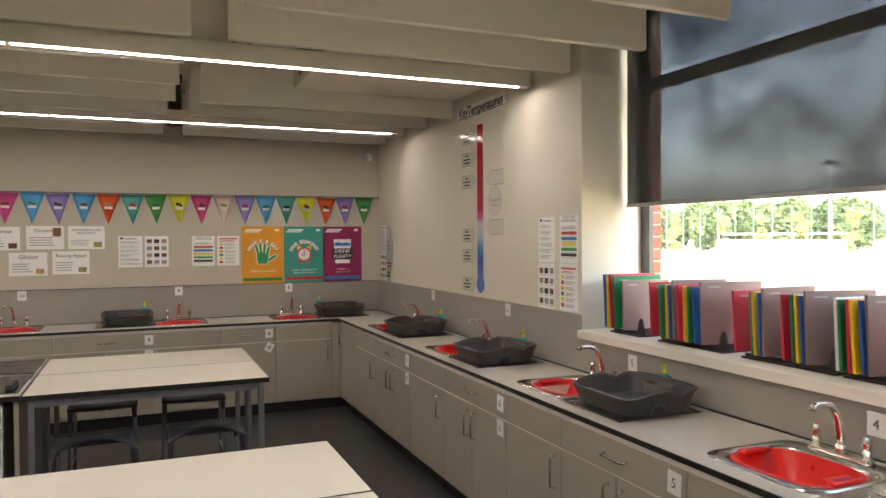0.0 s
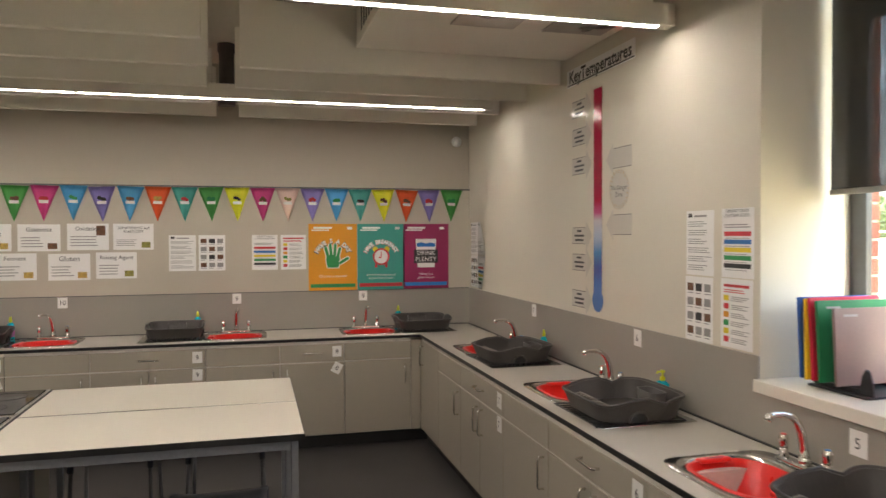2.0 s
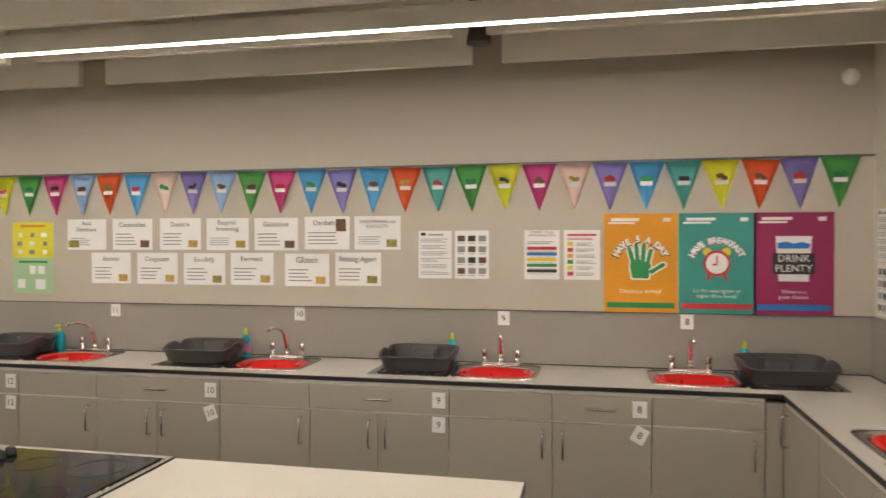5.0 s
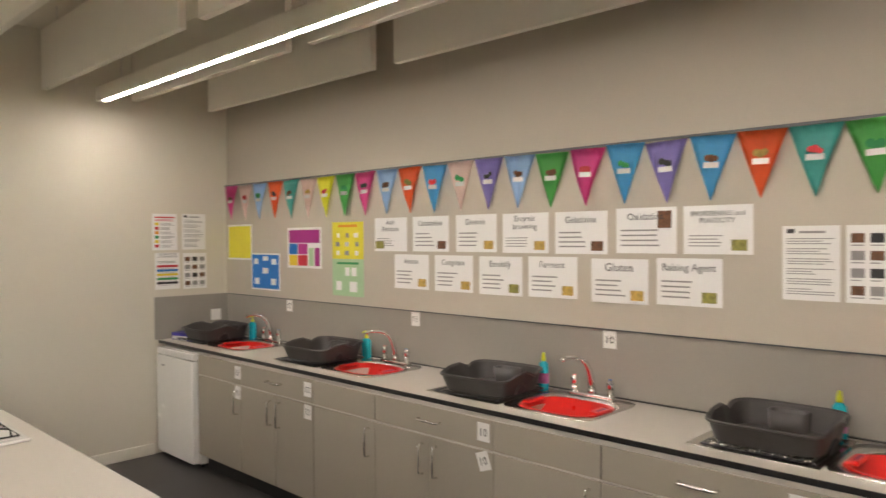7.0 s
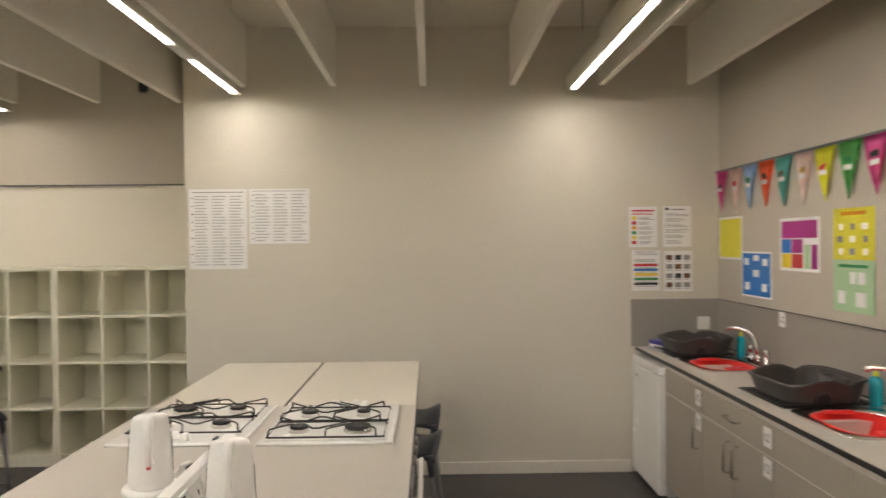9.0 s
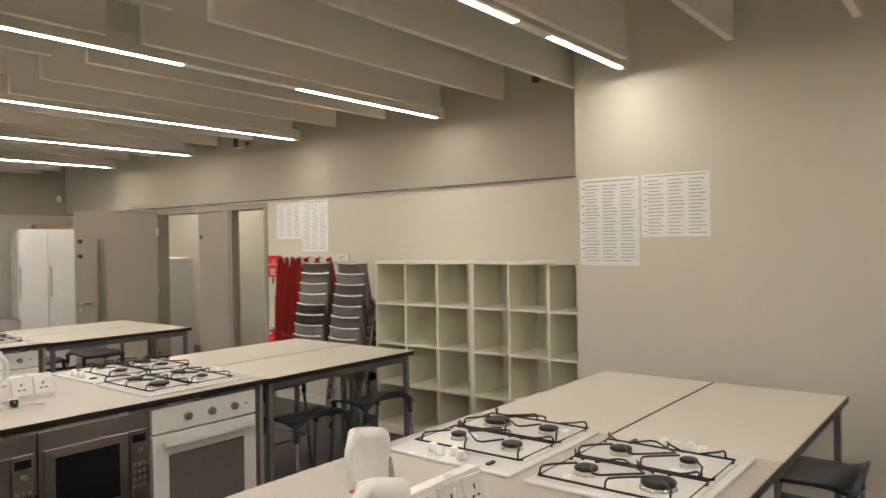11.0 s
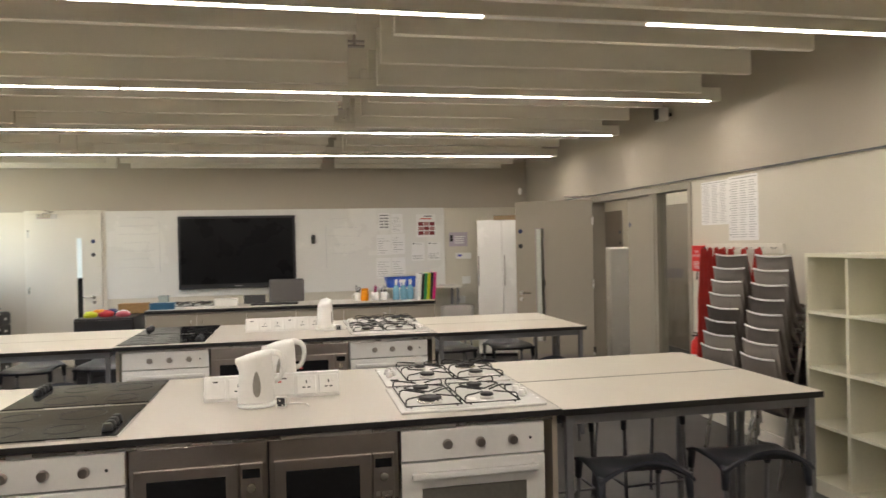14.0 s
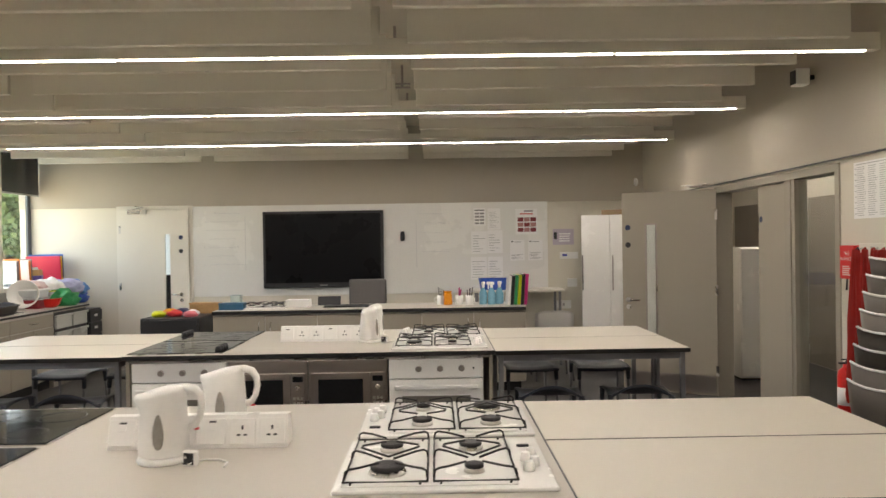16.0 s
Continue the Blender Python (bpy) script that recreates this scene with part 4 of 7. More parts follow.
PICS = [mat("photo_brown", (0.16, 0.07, 0.03), 0.5, vary=0.4, scale=40, bump=0), mat("photo_olive", (0.30, 0.28, 0.06), 0.5, vary=0.4, scale=40, bump=0), mat("photo_ochre", (0.55, 0.36, 0.08), 0.5, vary=0.3, scale=40, bump=0)]
words = [("Acid\nDenature", -2.152, 1), ("Caramelise", -1.79, 0), ("Dextrin", -1.432, 2), ("Enzymic\nbrowning", -1.082, 2), ("Gelatinise", -0.735, 0), ("Oxidation", -0.385, 0), ("SHORTENING and\nPLASTICITY", -0.047, 1)]
words2 = [("Aerate", -1.96, 2), ("Coagulate", -1.605, 2), ("Emulsify", -1.25, 1), ("Ferment", -0.905, 2), ("Gluten", -0.522, 2), ("Raising Agent", -0.174, 1)]
for row, zc in ((words, 1.679), (words2, 1.447)):
    for wd, x, pi in row:
        two = "\n" in wd
        px = (0.03, 0.30) if wd.startswith("Acid") else (0.70, 0.92)
        pz = (0.55, 0.92) if wd in ("Oxidation",) else (0.08, 0.30)
        size = 0.030 if wd.startswith("SHORT") else (0.042 if two else (0.056 if wd == "Gluten" else 0.046))
        bars = lines(0.08, 0.92 if pz[0] > 0.5 else 0.62, 0.16, 0.60 if not two else 0.44, 4, GREYINK, 0.3, 0.3) + [(px[0], pz[0], px[1], pz[1], PICS[pi])]
        sheet(on_n(x + random.uniform(-0.003, 0.003), zc + random.uniform(-0.004, 0.004)), 0.305, 0.212, PAPER, "white keyword card with heading, text lines and small picture", bars, [(wd, 0.5, 0.80 if not two else 0.76, size, INK)], "keyword_card", "card", "keyword cards")

STRIPES = [REDP, BLUE, YELLOW, GREEN, INK]


def rules_bars():
    b = [(0.08, 0.90, 0.92, 0.95, INK), (0.12, 0.82, 0.88, 0.87, INK)] + lines(0.1, 0.9, 0.72, 0.79, 2, GREYINK)
    for i, mm in enumerate(STRIPES):
        z = 0.60 - i * 0.115
        b.append((0.08, z, 0.92, z + 0.065, mm))
        b += lines(0.12, 0.9, z - 0.035, z - 0.015, 1, GREYINK)
    return b


def list_bars():
    b = [(0.08, 0.90, 0.22, 0.96, INK), (0.3, 0.90, 0.75, 0.93, GREYINK)]
    for i in range(6):
        b += lines(0.08, 0.92, 0.08 + i * 0.135, 0.08 + i * 0.135 + 0.10, 3, GREYINK, 0.5, 0.35)
    return b


def photo_bars():
    b = []
    for i in range(3):
        for j in range(4):
            mm = PICS[0] if (i + j) % 3 == 0 else (INK if (i * j) % 2 else GREYINK)
            b.append((0.08 + i * 0.31, 0.10 + j * 0.225, 0.08 + i * 0.31 + 0.22, 0.10 + j * 0.225 + 0.12, mm))
            b += lines(0.08 + i * 0.31, 0.30 + i * 0.31, 0.06 + j * 0.225, 0.09 + j * 0.225, 1, GREYINK)
    return b


def icon_bars():
    b = [(0.10, 0.88, 0.9, 0.92, REDP)] + lines(0.1, 0.9, 0.80, 0.86, 2, REDP)
    for i in range(6):
        z = 0.08 + i * 0.12
        b.append((0.10, z, 0.26, z + 0.08, (REDP, YELLOW, GREEN, ORANGE)[i % 4]))
        b += lines(0.34, 0.9, z, z + 0.08, 3, GREYINK, 0.4, 0.4)
    return b


A4 = (0.212, 0.296)
heads = [("PREVENT CROSS\nCONTAMINATION", 0.5, 0.925, 0.019, INK)]
NOTICE = "white food-hygiene notice with coloured bands and small print"
for x, bars, lab in ((0.328, list_bars(), "white notice of small text"), (0.560, photo_bars(), "white sheet with rows of small photographs"), (0.987, rules_bars()[2:], NOTICE), (1.224, icon_bars(), "white notice with coloured symbols")):
    sheet(on_n(x, 1.545), *A4, PAPER, lab, bars, [heads[0]] if lab is NOTICE else [], "notice", "notice", "hygiene notices")
for y, z, bars, lab in ((4.19, 1.648, list_bars(), "white notice of small text"), (3.935, 1.65, rules_bars()[2:], NOTICE), (4.195, 1.356, photo_bars(), "white sheet with rows of small photographs"), (3.94, 1.36, icon_bars(), "white notice with coloured symbols")):
    sheet(on_e(y, z), 0.20, 0.285, PAPER, lab, bars, [heads[0]] if lab is NOTICE else [], "notice", "notice", "hygiene notices")
for y, z, bars, lab in ((7.16, 1.716, icon_bars(), "white notice with coloured symbols"), (7.40, 1.718, list_bars(), "white notice of small text"), (7.178, 1.411, rules_bars()[2:], NOTICE), (7.405, 1.405, photo_bars(), "white sheet with rows of small photographs")):
    sheet(on_w(y, z), 0.20, 0.285, PAPER, lab, bars, [heads[0]] if lab is NOTICE else [], "notice", "notice", "hygiene notices")
for y, z, bars, lab in ((-2.93, 1.72, list_bars(), "white notice of small text"), (-3.16, 1.72, rules_bars()[2:], NOTICE), (-2.93, 1.40, photo_bars(), "white sheet with rows of small photographs"), (-3.16, 1.40, icon_bars(), "white notice with coloured symbols")):
    sheet(on_e(y, z), 0.20, 0.285, PAPER, lab, bars, [heads[0]] if lab is NOTICE else [], "notice", "notice", "hygiene notices")

# colour sheets at the west end of the board
SKYC = mat("cyan_blue_print", (0.02, 0.20, 0.62), 0.5, vary=0.05, bump=0)
LEMON = mat("lemon_print", (0.80, 0.72, 0.05), 0.5, vary=0.06, scale=8, bump=0)
LIME = mat("pale_green_print", (0.42, 0.62, 0.36), 0.5, vary=0.05, bump=0)
MAGP = mat("purple_print", (0.42, 0.03, 0.25), 0.5, vary=0.05, bump=0)
sheet(on_n(-3.985, 1.632), 0.37, 0.285, PAPER, "bright yellow printed sheet pinned to the board", [(0.04, 0.05, 0.96, 0.95, LEMON)])
sheet(on_n(-3.607, 1.403), 0.40, 0.285, PAPER, "blue printed sheet with white boxes", [(0.03, 0.04, 0.97, 0.96, SKYC)] + [(0.4, 0.45, 0.6, 0.6, PAPER), (0.1, 0.7, 0.25, 0.85, PAPER), (0.72, 0.7, 0.88, 0.85, PAPER), (0.12, 0.15, 0.28, 0.32, PAPER), (0.7, 0.15, 0.86, 0.32, PAPER), (0.42, 0.8, 0.6, 0.92, PAPER)])
sheet(on_n(-3.09, 1.59), 0.42, 0.295, PAPER, "white sheet with magenta, yellow and blue panels", [(0.05, 0.62, 0.95, 0.94, MAGP), (0.05, 0.34, 0.3, 0.6, SKYC), (0.32, 0.34, 0.6, 0.6, MAGP), (0.05, 0.06, 0.3, 0.32, YELLOW), (0.32, 0.06, 0.6, 0.32, REDP), (0.64, 0.06, 0.78, 0.5, LIME), (0.81, 0.06, 0.95, 0.5, MAGP)])
sheet(on_n(-2.586, 1.642), 0.335, 0.25, LEMON, "yellow printed sheet with small drawings", [(0.1 + 0.3 * (i % 3) + random.uniform(0, 0.06), 0.1 + 0.24 * (i // 3), 0.24 + 0.3 * (i % 3), 0.22 + 0.24 * (i // 3), GREYINK if i % 2 else PAPER) for i in range(9)] + [(0.2, 0.86, 0.8, 0.93, ORANGE)])
sheet(on_n(-2.586, 1.39), 0.335, 0.25, LIME, "pale green printed sheet with white boxes", [(0.15, 0.86, 0.85, 0.92, GREEN), (0.42, 0.55, 0.56, 0.78, PAPER), (0.62, 0.55, 0.78, 0.78, PAPER), (0.12, 0.15, 0.3, 0.4, PAPER), (0.56, 0.12, 0.8, 0.4, PAPER)])


# three large health posters
def big_poster(x, base, foot, label, words_, art):
    bars = [(0.06, 0.895, 0.42, 0.915, PAPER), (0.10, 0.925, 0.48, 0.955, PAPER), (0.80, 0.915, 0.90, 0.955, PAPER), (0.04, 0.045, 0.96, 0.10, foot)] + lines(0.14, 0.86, 0.062, 0.085, 1, PAPER, 0.05, 0.5)
    t = sheet(on_n(x, 1.498), 0.418, 0.578, base, label, bars, words_, "wall_poster", "poster", "health posters")
    art(t)


def arc_text(t, s, cz, r, size, spread, material, y=-0.0036):
    for i, ch in enumerate(s):
        if ch == " ":
            continue
        a = radians((i - (len(s) - 1) / 2) * spread)
        b = text_bm(ch, size, "CENTER", 0.0022)
        b.transform(Matrix.Translation((r * math.sin(a), y, cz + r * math.cos(a))) @ Matrix.Rotation(a, 4, "Y"))
        part("lettering", b, material, t)


def disc(r, y, cx=0.0, cz=0.0, n=28, sx=1.0):
    b = bmesh.new()
    prism(b, [(cx + sx * r * math.cos(2 * math.pi * i / n), cz + r * math.sin(2 * math.pi * i / n)) for i in range(n)], y - 0.0004, y)
    return b


def hand_art(t):
    def glove(g):
        b = bmesh.new()
        prism(b, [(-0.045 - g, -0.09 - g), (0.045 + g, -0.09 - g), (0.06 + g, -0.02), (0.05 + g, 0.02 + g), (-0.05 - g, 0.02 + g), (-0.06 - g, -0.02)], -0.0024 + g * 0.03, -0.002 + g * 0.03)
        for k, (x, zz, a, L) in enumerate(((-0.043, 0.01, -16, 0.075), (-0.015, 0.015, -6, 0.09), (0.014, 0.015, 4, 0.088), (0.042, 0.005, 14, 0.07), (0.055, -0.055, 58, 0.085))):
            f = bmesh.new()
            n = 10
            pts = [(-0.012 - g, 0), (0.012 + g, 0)] + [((0.012 + g) * math.cos(math.pi * i / n), L + (0.012 + g) * math.sin(math.pi * i / n)) for i in range(n + 1)]
            prism(f, pts, -0.0024 + g * 0.03, -0.002 + g * 0.03)
            f.transform(Matrix.Translation((x, -0.00006 * (k + 1), zz)) @ Matrix.Rotation(radians(a), 4, "Y"))
            tmp = bpy.data.meshes.new("tmp")
            f.to_mesh(tmp)
            b.from_mesh(tmp)
            bpy.data.meshes.remove(tmp)
            f.free()
        return b
    part("print", glove(0.007), PAPER, t, "white glove outline")
    part("print", glove(0.0), GREEN, t, "green cut-out glove shape")
    arc_text(t, "HAVE 5 A DAY", -0.016, 0.150, 0.064, 11.5, INK, -0.0030)
    arc_text(t, "HAVE 5 A DAY", -0.012, 0.150, 0.052, 11.5, PAPER)


def clock_art(t):
    part("print", disc(0.075, -0.0020, 0, -0.0), REDP, t)
    part("print", disc(0.060, -0.0025, 0, -0.0), PAPER, t)
    for a in (-1, 1):
        part("print", disc(0.024, -0.0019, a * 0.052, 0.066), YELLOW, t)
    b = bmesh.new()
    box(b, -0.004, -0.0032, 0, 0.004, -0.0029, 0.045)
    box(b, -0.024, -0.0032, -0.012, 0.003, -0.0029, -0.002)
    box(b, -0.055, -0.0023, -0.095, -0.035, -0.0018, -0.06)
    box(b, 0.035, -0.0023, -0.095, 0.055, -0.0018, -0.06)
    part("print", b, REDP, t)
    arc_text(t, "HAVE BREAKFAST", -0.022, 0.150, 0.056, 9.4, REDP, -0.0030)
    arc_text(t, "HAVE BREAKFAST", -0.02, 0.150, 0.048, 9.4, PAPER)


def cup_art(t):
    b = bmesh.new()
    prism(b, [(-0.095, 0.155), (0.095, 0.155), (0.078, -0.10), (-0.078, -0.10)], -0.0022, -0.0018)
    part("print", b, PAPER, t)
    b = bmesh.new()
    prism(b, [(-0.085, 0.115), (-0.04, 0.125), (0.0, 0.112), (0.04, 0.122), (0.085, 0.112), (0.082, 0.085), (-0.082, 0.085)], -0.0027, -0.0023)
    part("print", b, SKYC, t)
    part("print", bx(-0.110, -0.0027, -0.060, 0.110, -0.0023, 0.058), INK, t, "dark band behind the words")


big_poster(1.5605, ORANGE, GREEN, "orange poster with a green cut-out shape and white lettering", [("Choose a variety!", 0.5, 0.215, 0.034, PAPER)], hand_art)
big_poster(1.9835, TEAL, REDP, "teal poster with an alarm clock and white lettering", [("Go for wholegrain or\nhigher fibre foods!", 0.5, 0.20, 0.030, PAPER)], clock_art)
big_poster(2.390, MAROON, SKYC, "magenta poster with a drinking glass and white lettering", [("DRINK\nPLENTY", 0.5, 0.50, 0.056, PAPER), ("Water is a\ngreat choice!", 0.5, 0.20, 0.030, PAPER)], cup_art)

# ---- bunting ----
C = {"m": (0.70, 0.075, 0.30), "p": (0.86, 0.62, 0.56), "l": (0.36, 0.56, 0.86), "o": (0.85, 0.13, 0.03), "t": (0.09, 0.45, 0.40), "y": (0.82, 0.80, 0.04), "g": (0.09, 0.42, 0.09), "s": (0.11, 0.47, 0.80), "v": (0.30, 0.25, 0.62)}
FL = {k: mat("bunting_" + k, [min(0.9, q * 1.12) for q in c], 0.45, vary=0.06, scale=9, bump=0.03) for k, c in C.items()}
COLN = {"m": "magenta", "p": "pale pink", "l": "light blue", "o": "orange-red", "t": "teal", "y": "yellow", "g": "green", "s": "sky blue", "v": "violet"}
order = "mplotpygmlospvlgmsvsotgympvstyovg"
for i, k in enumerate(order):
    x0 = -4.19 + i * 0.2097 + 0.04 * math.sin(math.pi * i / 32)
    w = 0.204
    zt = 2.088 + random.uniform(-0.004, 0.004)
    f = thing("bunting_flag", pose(x0 + w / 2, N - 0.026, zt - 0.14, random.uniform(-1.5, 0.5), random.uniform(-2, 2), 0), COLN[k] + " triangular bunting flag with fruit picture and white label", "bunting flag", "bunting flags")
    b = bmesh.new()
    nx, nz = 6, 7
    grid = []
    bow = random.uniform(0.002, 0.012)
    for j in range(nz + 1):
        u = j / nz
        half = (w / 2) * (1 - u) + 0.001
        grid.append([b.verts.new((half * (2 * q / nx - 1), -bow * math.sin(math.pi * u) - 0.002 * math.sin(7 * (q / nx) + i), 0.14 - 0.28 * u)) for q in range(nx + 1)])
    for a, c in zip(grid, grid[1:]):
        for q in range(nx):
            fc = b.faces.new((a[q], c[q], c[q + 1], a[q + 1]))
            fc.smooth = True
    bmesh.ops.solidify(b, geom=b.faces[:], thickness=0.0008)
    part("cloth", b, FL[k], f)
    yb = -bow - 0.006
    part("print", bx(-0.034, yb - 0.0006, 0.000, 0.034, yb, 0.024), PAPER, f, "white label bar")
    b = bmesh.new()
    for q in range(3):
        rr = random.uniform(0.012, 0.019)
        lathe(b, [(rr * 0.9, 0), (rr, 0.0005)], (q - 1) * 0.017, random.uniform(-0.012, 0.008), 10)
    b.transform(Matrix.Translation((0, yb, 0.046)) @ Matrix.Rotation(radians(90), 4, "X"))
    part("print", b, (PICS[i % 3], REDP, GREEN, INK, PICS[0])[i % 5], f, "small fruit picture")

# ---- number cards ----
def number(m, s, size=0.036):
    t = sheet(m, 0.072, 0.085, PAPER, "small white card numbered %s" % s, (), [(s, 0.5, 0.48, 0.052, INK)], "number_card", "card", "number cards")
    return t


for x, s in ((-3.29, "12"), (-1.93, "11"), (-0.575, "10"), (0.755, "9"), (1.822, "8")):
    number(pose(x, N - 0.0115, 1.158), s)
for y, s in ((6.10, "7"), (4.70, "6"), (3.315, "5"), (1.965, "4")):
    number(pose(E - 0.0115, y, 1.158 if y > 3.8 else 1.005, 0, 0, -90), s)
for x, s, a in ((-3.025, "13", 0), (-2.235, "12", 2), (-0.875, "10", -3), (0.478, "9", 2), (1.525, "8", 3)):
    number(pose(x, FN - 0.0195, 0.772), s)
    number(pose(x, FN - 0.0195, 0.640, 0, {"10": -20, "8": 28}.get(s, 2), 0), s)
for y, s in ((5.155, "7"), (3.68, "6"), (2.31, "5"), (0.93, "4")):
    number(pose(FE - 0.0195, y, 0.772, 0, 3, -90), s)
    number(pose(FE - 0.0195, y, 0.640, 0, -2, -90), s)

# ---- key temperatures display on the east wall ----
key = thing("temperature_chart", on_e(5.16, 1.9), "tall laminated thermometer chart with heading and arrow labels", "chart")
part("heading_strip", bx(-0.415, -0.0015, 0.695, 0.415, 0, 0.80), PAPER, key, "white heading strip")
b = text_bm("KeyTemperatures", 0.104, "CENTER", 0.0025)
b.transform(Matrix.Translation((0, -0.0022, 0.748)))
part("lettering", b, INK, key)
part("underline", bx(-0.405, -0.0022, 0.702, 0.405, -0.0016, 0.709), INK, key)


def gradient_mat():
    m = bpy.data.materials.new("thermometer_print")
    m.use_nodes = True
    n, l = m.node_tree.nodes, m.node_tree.links
    co_, se, mp, rp = n.new("ShaderNodeTexCoord"), n.new("ShaderNodeSeparateXYZ"), n.new("ShaderNodeMapRange"), n.new("ShaderNodeValToRGB")
    l.new(co_.outputs["Object"], se.inputs[0])
    l.new(se.outputs[2], mp.inputs[0])
    mp.inputs[1].default_value, mp.inputs[2].default_value = -0.66, 0.62
    e = rp.color_ramp.elements
    e[0].position, e[0].color = 0.10, (0.09, 0.20, 0.50, 1)
    e[1].position, e[1].color = 0.50, (0.42, 0.012, 0.05, 1)
    for p, c in ((0.20, (0.03, 0.09, 0.38, 1)), (0.27, (0.06, 0.25, 0.55, 1)), (0.34, (0.42, 0.52, 0.68, 1)), (0.41, (0.62, 0.60, 0.64, 1)), (0.445, (0.55, 0.10, 0.25, 1))):
        q = e.new(p)
        q.color = c
    l.new(mp.outputs[0], rp.inputs[0])
    l.new(rp.outputs[0], n["Principled BSDF"].inputs["Base Color"])
    n["Principled BSDF"].inputs["Roughness"].default_value = 0.07
    wv, bn = n.new("ShaderNodeTexNoise"), n.new("ShaderNodeBump")
    wv.inputs["Scale"].default_value, wv.inputs["Detail"].default_value = 9.0, 2
    bn.inputs["Strength"].default_value, bn.inputs["Distance"].default_value = 0.25, 0.02
    l.new(co_.outputs["Object"], wv.inputs["Vector"])
    l.new(wv.outputs["Fac"], bn.inputs["Height"])
    l.new(bn.outputs[0], n["Principled BSDF"].inputs["Normal"])
    return m


THG = gradient_mat()
FILM = mat("laminated_pale_print", (0.66, 0.625, 0.56), 0.09, vary=0.02, scale=5, grain=9, bump=0.25)
b = bmesh.new()
pts = [(-0.049, 0.62), (0.049, 0.62), (0.049, -0.54)]
pts += [(0.066 * math.cos(radians(a)), -0.592 + 0.066 * math.sin(radians(a))) for a in range(50, -231, -12)]
pts += [(-0.049, -0.54)]
prism(b, pts, -0.002, 0)
part("thermometer", b, THG, key, "red and blue thermometer print")
for z in (0.545, 0.375, 0.20, -0.22, -0.38, -0.60):
    b = bmesh.new()
    prism(b, [(-0.34, z - 0.05), (-0.15, z - 0.05), (-0.15, z - 0.085), (-0.075, z), (-0.15, z + 0.085), (-0.15, z + 0.05), (-0.34, z + 0.05)], -0.0013, 0)
    ar = part("arrow_label", b, FILM, key, "pale laminated arrow")
    b = bmesh.new()
    for q, ww in ((0.028, 0.06), (0.0, 0.13), (-0.026, 0.11)):
        box(b, -0.24 - ww / 2, -0.0022, z + q - 0.006, -0.24 + ww / 2, -0.0015, z + q + 0.006)
    for q in (-0.05, 0.047):
        box(b, -0.335, -0.0022, z + q, -0.16, -0.0015, z + q + 0.003)
    part("print", b, INK, ar)
for z in (0.20, -0.16):
    b = bmesh.new()
    prism(b, [(0.38, z - 0.055), (0.18, z - 0.055), (0.18, z - 0.085), (0.10, z), (0.18, z + 0.085), (0.18, z + 0.055), (0.38, z + 0.055)], -0.0013, 0)
    ar = part("arrow_label", b, FILM, key, "pale laminated arrow")
    b = bmesh.new()
    for q in (-0.055, 0.052):
        box(b, 0.185, -0.0022, z + q, 0.375, -0.0015, z + q + 0.003)
    part("print", b, INK, ar)
b = bmesh.new()
prism(b, [((0.115 if i % 2 else 0.10) * math.cos(2 * math.pi * i / 48) + 0.245, (0.115 if i % 2 else 0.10) * math.sin(2 * math.pi * i / 48) + 0.03) for i in range(48)], -0.0013, 0)
st_ = part("star_label", b, FILM, key, "pale scalloped laminated disc")
b = bmesh.new()
for i in range(24):
    q = bx(0.088, -0.0022, -0.0016, 0.108, -0.0015, 0.0016)
    q.transform(Matrix.Translation((0.245, 0, 0.03)) @ Matrix.Rotation(2 * math.pi * i / 24, 4, "Y"))
    tmp = bpy.data.meshes.new("tmp")
    q.to_mesh(tmp)
    b.from_mesh(tmp)
    bpy.data.meshes.remove(tmp)
    q.free()
part("rays", b, PICS[2], st_, "small ochre rays round the rim")
b = text_bm("The Danger\nZone", 0.036)
b.transform(Matrix.Translation((0.245, -0.002, 0.02)))
part("lettering", b, INK, st_)

# four sheets by the corner, two of them peeling off the wall at their free corners
def peeling_sheet(y0, zc, up, amount, bars):
    """An A4 sheet on the east wall; the corner at its near edge and its up or down side lifts off."""
    w, h, n = 0.20, 0.285, 10
    t = thing("notice", on_e(y0 - w / 2, zc), "white hygiene notice with one corner peeling off the wall", "notice", "hygiene notices")

    def lift(x, z):
        u = max(0.0, x / w + 0.5)
        v = max(0.0, (z * up) / h + 0.5)
        return -amount * u * v ** 1.3

    def patch(x0, z0, x1, z1, off, nx, nz):
        b = bmesh.new()
        g = [[b.verts.new((x0 + (x1 - x0) * i / nx, lift(x0 + (x1 - x0) * i / nx, z0 + (z1 - z0) * j / nz) - off, z0 + (z1 - z0) * j / nz)) for i in range(nx + 1)] for j in range(nz + 1)]
        for a, c in zip(g, g[1:]):
            for i in range(nx):
                b.faces.new((a[i], a[i + 1], c[i + 1], c[i])).smooth = True
        bmesh.ops.solidify(b, geom=b.faces[:], thickness=0.0006)
        return b
    part("sheet", patch(-w / 2, -h / 2, w / 2, h / 2, 0.0012, n, n), PAPER, t)
    for x0, z0, x1, z1, mm in bars:
        part("print", patch((x0 - 0.5) * w, (z0 - 0.5) * h, (x1 - 0.5) * w, (z1 - 0.5) * h, 0.0026, 5, 1), mm, t)


